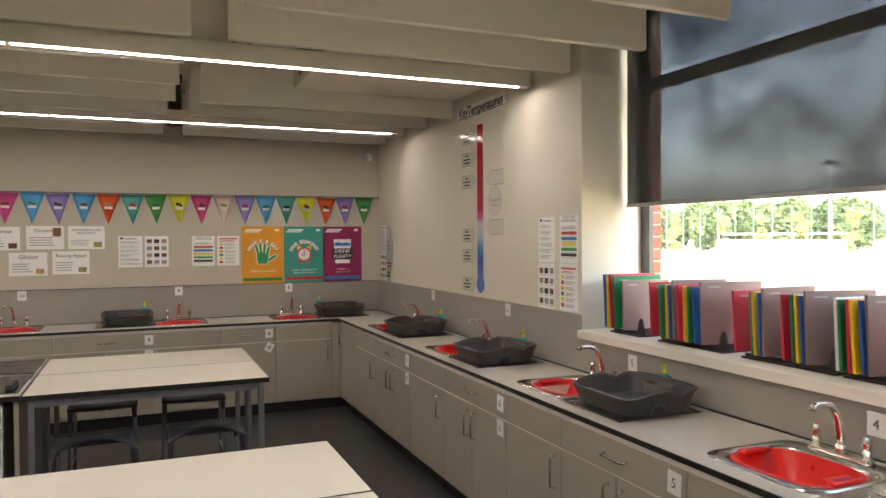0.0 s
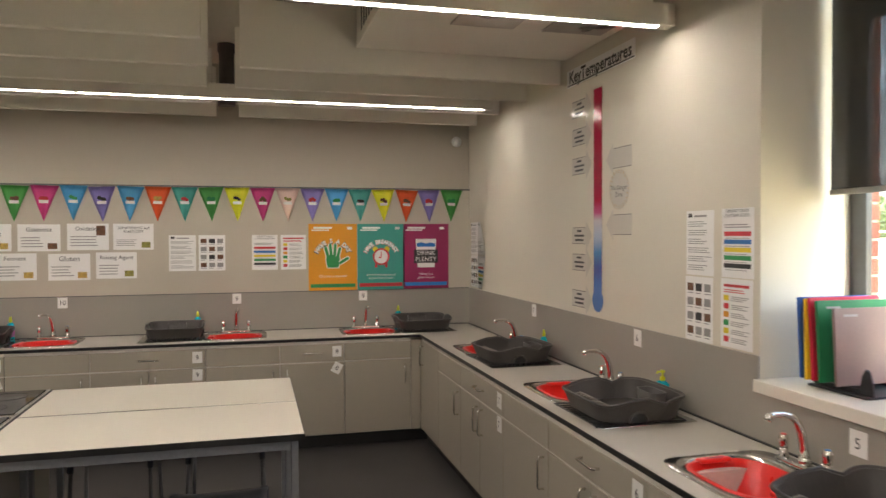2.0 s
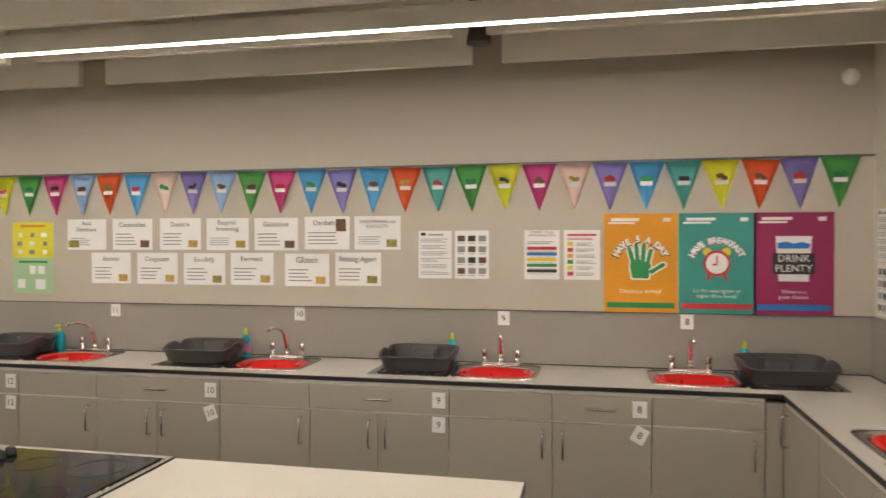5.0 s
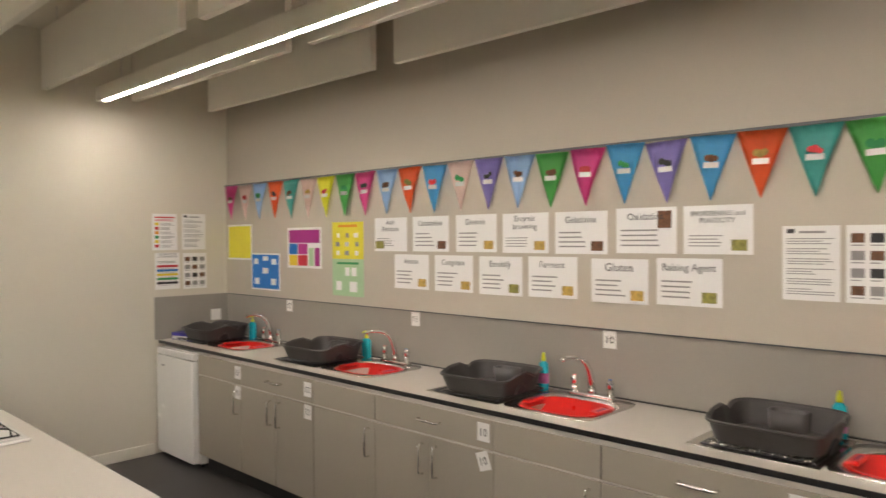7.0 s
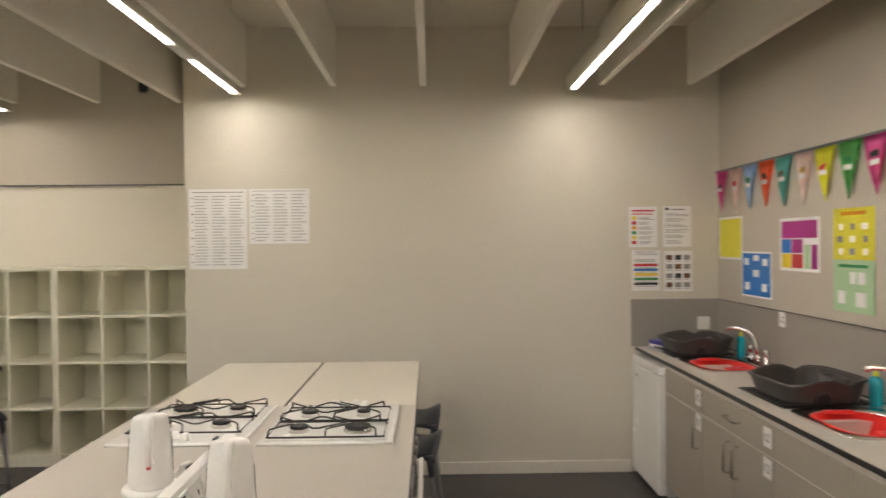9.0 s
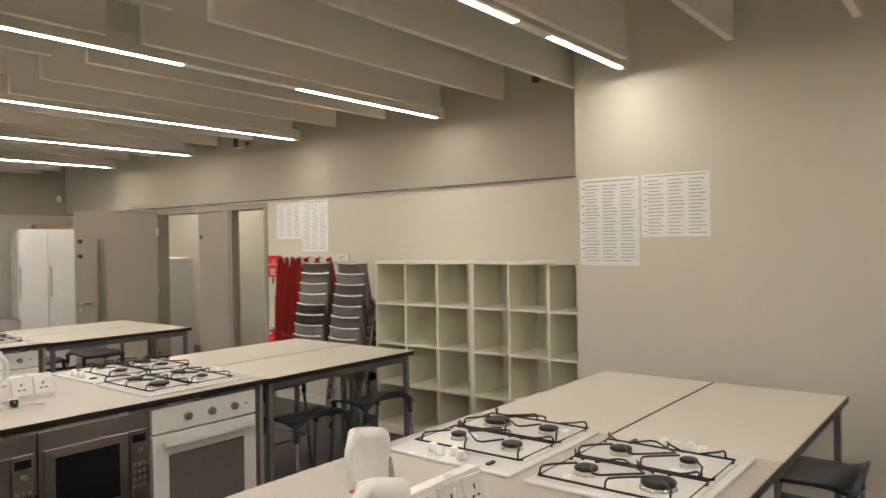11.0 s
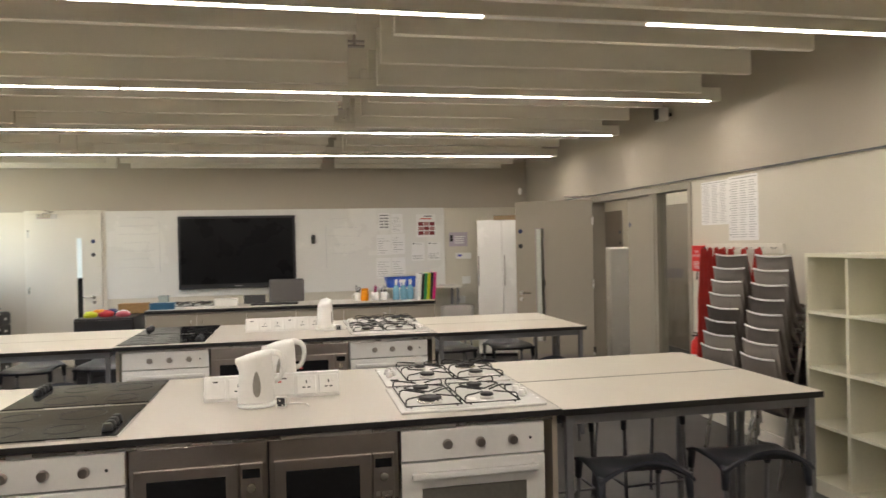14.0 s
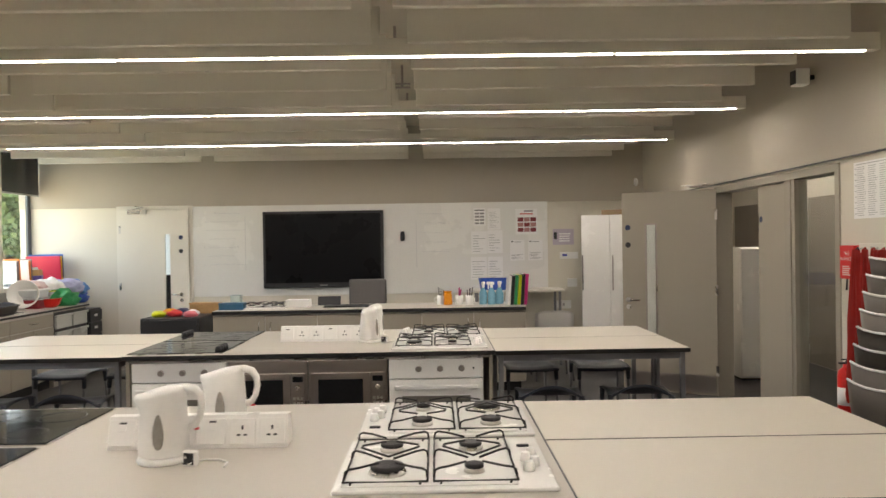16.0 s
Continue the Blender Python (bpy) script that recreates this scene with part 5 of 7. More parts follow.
sheet(on_e(7.53, 1.655), 0.20, 0.285, PAPER, "white notice of small text", list_bars(), (), "notice", "notice", "hygiene notices")
sheet(on_e(7.53, 1.365), 0.20, 0.285, PAPER, "white sheet with rows of small photographs", photo_bars(), (), "notice", "notice", "hygiene notices")
peeling_sheet(7.425, 1.655, 1, 0.045, list_bars()[:12])
peeling_sheet(7.425, 1.365, -1, 0.032, rules_bars()[2:])

# ---- chopping boards on the sill ----
BCOL = {"b": mat("blue_board", (0.015, 0.09, 0.36), 0.45, vary=0.08, grain=200, bump=0.05), "y": mat("yellow_board", (0.78, 0.52, 0.02), 0.45, vary=0.08, grain=200, bump=0.05), "r": mat("red_board", (0.55, 0.012, 0.045), 0.45, vary=0.08, grain=200, bump=0.05), "g": mat("green_board", (0.01, 0.17, 0.06), 0.45, vary=0.08, grain=200, bump=0.05), "n": mat("brown_board", (0.215, 0.15, 0.14), 0.45, vary=0.08, grain=200, bump=0.05), "o": mat("orange_board", (0.72, 0.20, 0.015), 0.45, vary=0.08, grain=200, bump=0.05), "w": mat("white_board_plastic", (0.72, 0.73, 0.70), 0.45, vary=0.08, grain=200, bump=0.05)}
BNAME = {"b": "blue", "y": "yellow", "r": "red", "g": "green", "n": "brown", "o": "orange", "w": "white"}
ZS = Z_SILL + 0.048


def board_set(ys_, x0, cols, width=0.31, height=0.285, yaw=0.0, drop=False):
    """A black rack holding upright boards one behind the other; ys_: where each one's room edge stands."""
    y = ys_[0]
    depth = y - ys_[-1] + 0.10
    base = pose(x0, y, ZS + 0.0005)
    r = thing("board_rack", base, "black plastic rack for chopping boards on the window sill", "rack", "board racks")
    part("tray", bx(0.03, -depth, 0.0, 0.30, 0.0, 0.008, 0.002), BLACK, r)
    for x in (0.06, 0.27):
        b = bmesh.new()
        prism(b, [(-depth, 0.008), (0, 0.008), (0, 0.02), (-depth + 0.055, 0.026), (-depth + 0.045, 0.075), (-depth + 0.030, 0.098), (-depth + 0.016, 0.092), (-depth + 0.004, 0.05)], -0.004, 0.004)
        b.transform(Matrix.Translation((x, 0, 0)) @ Matrix.Rotation(radians(90), 4, "Z"))
        part("cheek", b, BLACK, r)
    for i, (c, yy) in enumerate(zip(cols, ys_)):
        last = i == len(cols) - 1
        m = pose(x0 + random.uniform(-0.005, 0.005), yy, ZS + 0.030, -3 + random.uniform(-1.5, 1.5), 0, (yaw if last else yaw * 0.35) + random.uniform(-1.2, 1.2))
        t = thing("chopping_board", m, BNAME[c] + " plastic chopping board standing in a rack", "chopping board", "chopping boards")
        h = height + (0.012 if last != drop else -0.012) + random.uniform(-0.005, 0.004)
        part("board", bx(-0.010, -0.012, 0, width, 0.001, h, 0.003), BCOL[c], t)
        part("print", bx(0.03, -0.0128, h - 0.03, 0.09, -0.0122, h - 0.022), GREYINK, t, "small printed mark")


for ys_, cols, yaw in (
        ((3.651, 3.618, 3.592, 3.556, 3.485), "byrgn", 0),
        ((3.244, 3.170, 3.136, 3.107, 3.078), "rgybn", -6),
        ((3.042, 2.998, 2.975, 2.936, 2.888), "rygbn", -13),
        ((2.682, 2.586, 2.568, 2.543, 2.525), "rgybn", 2),
        ((2.426, 2.376, 2.356, 2.333, 2.307), "rgybn", -12),
        ((2.177, 2.158, 2.127, 2.104, 2.073, 2.044), "wgrybn", -8),
        ((1.850, 1.815, 1.780, 1.745, 1.700), "rgybn", 0)):
    board_set(ys_, 2.86, cols, yaw=yaw, drop=cols[0] == "b")
for y, cols in ((-3.70, "wno"), (-3.95, "won")):
    board_set([y - 0.035 * i for i in range(3)], 2.86, cols)
board_set((-4.47, -4.50, -4.53), 2.74, "ryb", 0.43, 0.33)
board_set([-2.36 - 0.035 * i for i in range(5)], 2.86, "nrywg")

# ---- kettles, sockets and plugs on the islands ----
for y1, ks in ((5.60, ((-1.37, -0.78, 18), (-1.08, -0.46, 12))), (3.00, ((-1.235, -0.44, 190), (-1.33, -0.78, 185))), (0.36, ((-1.64, -0.50, 250), (-1.66, -0.74, 262)))):
    yc = y1 - 0.605
    socket_bench(pose(-1.30 if y1 > 1 else -1.36, yc, WT + 0.0005), 6 if y1 > 1 else 7)
    for x, dy, a in ks:
        kettle(pose(x, y1 + dy, WT + 0.0005, 0, 0, a))
    x, dy, a = ks[0]
    pg = thing("mains_plug", pose(x - 0.105, y1 + dy + 0.075, WT + 0.0005, 0, 0, 165), "white mains plug with its flex lying on the worktop", "plug", "mains plugs")
    b = bmesh.new()
    box(b, -0.024, -0.004, 0.0, 0.024, 0.018, 0.048, 0.006)
    part("body", b, WHITE_PL, pg)
    part("pin_face", bx(-0.017, -0.0050, 0.006, 0.017, -0.0042, 0.042), BLACK, pg, "dark pin face")
    b = bmesh.new()
    for q, w in ((-0.011, 0.003), (0.011, 0.003), (0, 0.004)):
        box(b, q - w, -0.022, 0.012 if q else 0.030, q + w, -0.0052, 0.017 if q else 0.037)
    part("pins", b, CHROME, pg)
    b = bmesh.new()
    tube(b, [(0, 0.018, 0.010), (0.02, 0.06, 0.004), (0.06, 0.07, 0.004), (0.10, 0.05, 0.004), (0.12, 0.0, 0.006)], 0.0035, 6)
    part("flex", b, WHITE_PL, pg)


# ---- stools ----
def stool(m):
    k = thing("stool", m, "high stool with slate-blue moulded seat and grey steel legs", "stool", "classroom stools")
    b = bmesh.new()
    nu, nv = 12, 12
    hs = 0.60
    top, low = [], []
    for j in range(nv + 1):
        v = j / nv
        rt, rl = [], []
        for i in range(nu + 1):
            u = 2 * i / nu - 1
            half = 0.205 - 0.012 * math.sin(math.pi * v)
            lip = max(0.0, (v - 0.62) / 0.38) ** 1.6
            z = hs + 0.006 * u * u + lip * (0.075 * (1 - u * u) - 0.025 * u * u) - 0.018 * max(0.0, 0.2 - v) / 0.2 * 1.2 - 0.010 * math.sin(math.pi * min(1, v * 1.3)) * (1 - u * u)
            y = -0.17 + 0.36 * v + 0.03 * lip * (1 - u * u)
            rt.append(b.verts.new((half * u, y, z)))
            rl.append(b.verts.new((half * u * 0.985, y, z - 0.014)))
        top.append(rt)
        low.append(rl)
    for g, flip in ((top, False), (low, True)):
        for a, c in zip(g, g[1:]):
            for i in range(nu):
                q = (a[i], a[i + 1], c[i + 1], c[i])
                b.faces.new(q[::-1] if flip else q).smooth = True
    for i in range(nu):
        b.faces.new((top[0][i + 1], top[0][i], low[0][i], low[0][i + 1]))
        b.faces.new((top[-1][i], top[-1][i + 1], low[-1][i + 1], low[-1][i]))
    for j in range(nv):
        b.faces.new((top[j][0], top[j + 1][0], low[j + 1][0], low[j][0]))
        b.faces.new((top[j + 1][-1], top[j][-1], low[j][-1], low[j + 1][-1]))
    part("seat", b, SEAT, k)
    for x in (-1, 1):
        for y0, y1, zz in ((-0.145, -0.20, 0.592), (0.165, 0.225, 0.60)):
            s = bmesh.new()
            tube(s, [(x * 0.185, y0, zz), (x * 0.188, y0 + (y1 - y0) * 0.15, 0.50)], [0.019, 0.015], 10)
            part("sleeve", s, SEAT, k)
            t = bmesh.new()
            tube(t, [(x * 0.185, y0 + (y1 - y0) * 0.1, 0.53), (x * 0.20, y1, 0.004)], 0.0105, 10)
            tube(t, [(x * 0.20, y1, 0.0), (x * 0.20, y1, 0.012)], 0.014, 10)
            part("leg", t, FRAME_STEEL, k)
    t = bmesh.new()
    tube(t, [(-0.192, -0.185, 0.19), (0.192, -0.185, 0.19)], 0.008, 8)
    tube(t, [(-0.192, -0.185, 0.19), (-0.192, 0.21, 0.19)], 0.008, 8)
    tube(t, [(0.192, -0.185, 0.19), (0.192, 0.21, 0.19)], 0.008, 8)
    part("foot_rail", t, FRAME_STEEL, k)
    return k


proto = None
spots = []
for y1 in ISL:
    for cx in (-3.087, 0.478):
        for dx in (-0.29, 0.27):
            spots.append((cx + dx, y1 - 0.10, random.uniform(-6, 6)))
            spots.append((cx + dx, y1 - 1.12, 180 + random.uniform(-6, 6)))
for x, y, a in spots:
    m = pose(x, y, 0, 0, 0, a)
    if proto is None:
        proto = stool(m)
    else:
        copy_thing(proto, m)


# ---- cubby shelving ----
CUBE = mat("ivory_cube_board", (0.82, 0.79, 0.64), 0.4, vary=0.03, bump=0.01)
def cubby(y0, n_cols, label):
    """Open white storage cubes, 4 rows, against the recessed wall."""
    w, h, d, t = 0.338 * n_cols, 1.46, 0.40, 0.022
    k = thing("cubby_shelf", pose(WR + 0.018, y0, 0), label, "shelf", "cubby shelves")
    part("back", bx(0.0, 0.0, 0.06, 0.008, w, h), CUBE, k)
    part("side", bx(0.008, 0, 0, d, t, h, 0.002), CUBE, k)
    part("side", bx(0.008, w - t, 0, d, w, h, 0.002), CUBE, k)
    part("top", bx(0.008, t, h - t, d, w - t, h - 0.0005), CUBE, k)
    part("base", bx(0.008, t, 0.0, d - 0.02, w - t, 0.085), CUBE, k)
    rows = 4
    for r in range(1, rows):
        z = 0.085 + r * (h - t - 0.085) / rows
        part("shelf_board", bx(0.008, t, z - 0.009, d - 0.004, w - t, z + 0.009), CUBE, k)
    for c in range(1, n_cols):
        for r in range(rows):
            z0 = 0.085 + r * (h - t - 0.085) / rows + 0.0095
            z1 = 0.085 + (r + 1) * (h - t - 0.085) / rows - 0.0095
            yy = c * w / n_cols
            part("divider", bx(0.009, yy - 0.009, z0, d - 0.004, yy + 0.009, z1), CUBE, k)


cubby(1.905, 3, "white open cubby shelf unit, empty, against the wall")
cubby(2.9205, 3, "white open cubby shelf unit, empty, against the wall")


# ---- stacked chairs ----
def chair(m):
    k = thing("stacking_chair", m, "grey plastic stacking chair with pale steel legs", "chair", "stacked chairs")
    b = bmesh.new()
    nu, nv = 8, 8
    rows = []
    prof = [(0.21, 0.44), (0.17, 0.455), (0.05, 0.445), (-0.10, 0.435), (-0.17, 0.445), (-0.20, 0.49), (-0.215, 0.56), (-0.235, 0.68), (-0.25, 0.80)]
    for y, z in prof:
        half = 0.188 if z < 0.5 else 0.19 - 0.008 * (z - 0.5) / 0.3
        rows.append([b.verts.new((half * (2 * i / nu - 1), y - (0.02 if z > 0.5 else 0) * (1 - (2 * i / nu - 1) ** 2), z - (0.012 if z < 0.5 else 0) * (1 - (2 * i / nu - 1) ** 2))) for i in range(nu + 1)])
    for a, c in zip(rows, rows[1:]):
        for i in range(nu):
            b.faces.new((a[i], a[i + 1], c[i + 1], c[i])).smooth = True
    bmesh.ops.solidify(b, geom=b.faces[:], thickness=0.008)
    bmesh.ops.recalc_face_normals(b, faces=b.faces)
    part("shell", b, GREYSEAT, k)
    t = bmesh.new()
    tube(t, [(-0.175, -0.252, 0.803), (-0.09, -0.267, 0.796), (0, -0.272, 0.793), (0.09, -0.267, 0.796), (0.175, -0.252, 0.803)], 0.0065, 8)
    part("top_edge", t, WHITE_PL, k, "pale rounded top edge")
    for x in (-1, 1):
        for y0, y1 in ((0.16, 0.20), (-0.15, -0.24)):
            t = bmesh.new()
            tube(t, [(x * 0.165, y0, 0.435), (x * 0.185, y1, 0.0)], 0.010, 8)
            part("leg", t, STEEL, k)
    return k


pc = None
for cx, cy, ang in ((-4.54, 1.235, 91), (-4.54, 1.70, 89)):
    for i in range(8):
        m = pose(cx - 0.018 * i, cy, 0.092 * i, 0, 0, ang + random.uniform(-1, 1))
        if pc is None:
            pc = chair(m)
        else:
            copy_thing(pc, m)

# ---- aprons, fire blanket, lists on the recessed wall ----
APRON = mat("red_apron_cloth", (0.40, 0.022, 0.014), 0.85, vary=0.2, scale=8, grain=220, bump=0.2)
rail = thing("coat_rail", pose(WR, 0.62, 1.44), "white wall rail with coat hooks", "coat rail")
part("board", bx(0.001, -0.44, 0.0, 0.02, 0.56, 0.075, 0.003), WHITE, rail)
for i in range(7):
    t = bmesh.new()
    y = -0.38 + i * 0.145
    tube(t, [(0.02, y, 0.045), (0.05, y, 0.035), (0.065, y, 0.05)], 0.005, 6)
    part("hook", t, CHROME, rail)
for i, y in enumerate((0.25, 0.33, 0.42, 0.52, 0.66, 0.82, 0.98)):
    a = thing("apron", pose(WR + 0.045, y, 0), "red cloth apron hanging from a hook", "apron", "hanging aprons")
    b = bmesh.new()
    L = random.uniform(0.98, 1.10) if i < 2 else random.uniform(0.72, 0.86)
    g = []
    for j in range(15):
        v = j / 14
        half = 0.02 + 0.085 * min(1, v * 2.2) + 0.02 * v
        g.append([b.verts.new((0.035 + 0.022 * math.sin(5.5 * u + i * 2 + 2 * v) * (0.3 + v) + 0.01 * math.sin(11 * u + v * 5), half * u + 0.02 * math.sin(3 * v + i), 1.475 - L * v)) for u in (2 * q / 12 - 1 for q in range(13))])
    for p, c in zip(g, g[1:]):
        for q in range(12):
            b.faces.new((p[q], p[q + 1], c[q + 1], c[q])).smooth = True
    bmesh.ops.solidify(b, geom=b.faces[:], thickness=0.003)
    part("cloth", b, APRON, a)
    t = bmesh.new()
    tube(t, [(0.03, -0.02, 1.47), (0.022, 0, 1.487), (0.03, 0.02, 1.47)], 0.005, 6)
    part("neck_strap", t, BLACK if i == 0 else APRON, a)
fb = thing("fire_blanket_box", pose(WR, 0.09, 1.39), "red fire blanket box mounted on the wall", "fire blanket")
part("case", bx(0.001, -0.085, -0.115, 0.05, 0.085, 0.11, 0.006), RED_PL, fb)
for s_, z in (("FIRE", 0.055), ("BLANKET", 0.02)):
    b = text_bm(s_, 0.034)
    b.transform(Matrix.Translation((0.0507, 0, z)) @ Matrix.Rotation(radians(90), 4, "Z"))
    part("lettering", b, PAPER, fb)
b = bmesh.new()
for q in lines(-0.05, 0.05, -0.09, -0.02, 5, PAPER):
    box(b, 0.0502, q[0], q[1], 0.0507, q[2], q[3])
part("print", b, PAPER, fb)
t = bmesh.new()
tube(t, [(0.03, -0.03, -0.115), (0.035, -0.03, -0.19)], 0.006, 6)
tube(t, [(0.03, 0.03, -0.115), (0.035, 0.03, -0.19)], 0.006, 6)
part("pull_tabs", t, BLACK, fb)


fx = thing("fire_extinguisher", pose(WR + 0.066, 0.09, 0.30) @ Matrix.Diagonal((0.75, 0.75, 0.85, 1)), "red fire extinguisher hanging on the wall behind aprons", "fire extinguisher")
b = bmesh.new()
lathe(b, [(0.055, 0), (0.065, 0.015), (0.066, 0.38), (0.055, 0.43), (0.022, 0.455), (0.020, 0.48)], seg=20)
part("cylinder", b, RED_PL, fx)
b = bmesh.new()
box(b, -0.015, -0.012, 0.48, 0.06, 0.012, 0.495, 0.003)
tube(b, [(0, 0, 0.48), (0.0, 0.02, 0.52), (0.05, 0.03, 0.52)], 0.006, 6)
part("valve", b, BLACK, fx)
part("label_band", lathe(bmesh.new(), [(0.0668, 0.16), (0.0668, 0.30)], seg=20), PAPER, fx, "pale printed label")
part("wall_bracket", bx(-0.084, -0.03, 0.30, -0.064, 0.03, 0.42), BLACK, fx)

PALEINK = mat("pale_grey_ink", (0.46, 0.45, 0.445), 0.6, vary=0.1, bump=0)


def table_bars(cols=3, rows=24):
    b = [(0.06, 0.955, 0.94, 0.965, GREYINK)]
    for c in range(cols):
        b += lines(0.10 + c * 0.30, 0.10 + c * 0.30 + 0.25, 0.05, 0.94, rows, PALEINK, 0.35, 0.3)
    for r in range(9):
        b.append((0.04, 0.08 + r * 0.1, 0.08, 0.095 + r * 0.1, GREYINK))
    return b


for y, z, w, h in ((0.30, 1.86, 0.40, 0.37), (0.69, 1.80, 0.38, 0.52)):
    sheet(on_w(y, z, WR), w, h, PAPER, "white printed list of tables", table_bars(), (), "wall_list", "notice", "printed lists")
sheet(on_w(4.198, 1.725), 0.40, 0.555, PAPER, "white printed list of tables", table_bars(), (), "wall_list", "notice", "printed lists")
sheet(on_w(4.622, 1.812), 0.415, 0.38, PAPER, "white printed list of tables", table_bars(3, 16), (), "wall_list", "notice", "printed lists")

# ---- west door set ----
NAVY = mat("navy_print", (0.02, 0.035, 0.10), 0.4, vary=0.05, bump=0)
ARCH = mat("grey_door_frame", (0.36, 0.325, 0.26), 0.45, vary=0.04)
df = bmesh.new()
box(df, WR - 0.15, DY0, 0, WR + 0.012, DY0 + 0.05, DZ - 0.06, 0.003)
box(df, WR - 0.10, -0.855, 0, WR + 0.004, -0.69, DZ - 0.06, 0.003)
box(df, WR + 0.004, -0.80, 0, WR + 0.014, -0.735, DZ - 0.06, 0.003)
box(df, WR - 0.10, DY1 - 0.055, 0, WR + 0.012, DY1, DZ - 0.06, 0.003)
box(df, WR - 0.15, DY0, DZ - 0.06, WR + 0.012, DY1, DZ, 0.003)
dfr = solid("door_frame_west", df, ARCH, "grey-beige painted door frame", "door frame", "structure")
sc = part("glazed_panel", bx(WR - 0.04, -0.689, 0.06, WR - 0.03, DY1 - 0.056, DZ - 0.061), PANE, dfr)
sc.visible_shadow = False
part("panel_bottom", bx(WR - 0.07, -0.689, 0.0, WR, DY1 - 0.056, 0.06), ARCH, dfr)


def lever(parent, x, y, z, s=1):
    t = bmesh.new()
    lathe(t, [(0.026, 0), (0.026, 0.008), (0.010, 0.01), (0.010, 0.045)], seg=16)
    t.transform(Matrix.Translation((x, y, z)) @ Matrix.Rotation(radians(90), 4, "X"))
    tube(t, [(x, y - 0.045, z), (x + s * 0.02, y - 0.05, z), (x + s * 0.125, y - 0.05, z)], 0.009, 8)
    lathe_b = part("handle", t, STEEL, parent, "steel lever handle")
    t = bmesh.new()
    lathe(t, [(0.024, 0), (0.024, 0.007)], seg=16)
    t.transform(Matrix.Translation((x, y, z - 0.075)) @ Matrix.Rotation(radians(90), 4, "X"))
    part("lock_rose", t, STEEL, parent)


def door_leaf(name, m, w, h, label, vision, hand, plates=True, material=DOORM, kick=True):
    """A flush leaf: hinge at local x = 0, width to +x, face at -y. vision: (x0, z0, x1, z1) of its glass, or None."""
    d = thing(name, m, label, "door", "", "")
    b = bmesh.new()
    if vision:
        a0, c0, a1, c1 = vision
        box(b, 0, 0, 0.006, a0, 0.044, h)
        box(b, a1, 0, 0.006, w, 0.044, h)
        box(b, a0, 0, 0.006, a1, 0.044, c0)
        box(b, a0, 0, c1, a1, 0.044, h)
    else:
        box(b, 0, 0, 0.006, w, 0.044, h, 0.002)
    part("leaf", b, material, d)
    if vision:
        p = part("vision_pane", bx(a0, 0.018, c0, a1, 0.024, c1), PANE, d)
        p.visible_shadow = False
        f = bmesh.new()
        for s0 in ((a0 - 0.012, c0 - 0.012, a0 + 0.006, c1 + 0.012), (a1 - 0.006, c0 - 0.012, a1 + 0.012, c1 + 0.012), (a0 + 0.006, c0 - 0.012, a1 - 0.006, c0 + 0.006), (a0 + 0.006, c1 - 0.006, a1 - 0.006, c1 + 0.012)):
            box(f, s0[0], -0.004, s0[1], s0[2], -0.0005, s0[3])
        part("bead", f, MWSTEEL if material is DOORM else material, d)
    if hand:
        lever(d, hand, 0.0, 0.94, -1)
        if plates:
            for z, mm in ((1.69, NAVY), (1.51, INK)):
                t = bmesh.new()
                lathe(t, [(0.028, 0), (0.028, 0.002)], seg=20)
                t.transform(Matrix.Translation((hand, 0, z)) @ Matrix.Rotation(radians(90), 4, "X"))
                part("round_sign", t, mm, d, "round navy sign" if mm is NAVY else "round dark sign")
    for z in (0.25, 1.05, 1.8):
        part("hinge", bx(-0.012, -0.003, z - 0.05, 0.014, -0.0005, z + 0.05), STEEL, d)
    if kick:
        part("kick_plate", bx(0.02, -0.002, 0.03, w - 0.02, -0.0005, 0.20), MWSTEEL, d)
    return d


# open leaf, swung into the room; its seen face looks north-east
ang = math.degrees(math.atan2(-2.65 + 2.20, -4.066 + 4.88))
tagged(door_leaf("door_1", pose(-4.88, -2.20, 0, 0, 0, ang) @ Matrix.Diagonal((1, -1, 1, 1)), 0.93, 2.05, "greige flush door standing open with a narrow glass slot", (0.585, 0.35, 0.685, 1.72), 0.87), "", "", "", "structure")
# fixed leaf beside it
d2 = tagged(door_leaf("door_2", pose(WR - 0.03, -0.858, 0, 0, 0, -90) @ Matrix.Diagonal((1, -1, 1, 1)), 0.525, 2.005, "greige narrow door leaf, closed", None, 0, False, DOORM, False), "", "", "", "structure")
t = bmesh.new()
lathe(t, [(0.027, 0), (0.027, 0.002)], seg=18)
t.transform(Matrix.Translation((0.475, 0.0, 1.72)) @ Matrix.Rotation(radians(90), 4, "X"))
part("round_sign", t, NAVY, d2, "round navy sign")
cl = thing("door_closer", pose(-4.86, -2.12, 2.085, 0, 0, ang), "grey overhead door closer arm", "door closer")
part("arm", bx(0.02, -0.02, 0.0, 0.34, 0.0, 0.012, 0.003), STEEL, cl)
part("case", bx(0.05, -0.05, -0.012, 0.26, -0.004, 0.0, 0.003), MWSTEEL, cl)

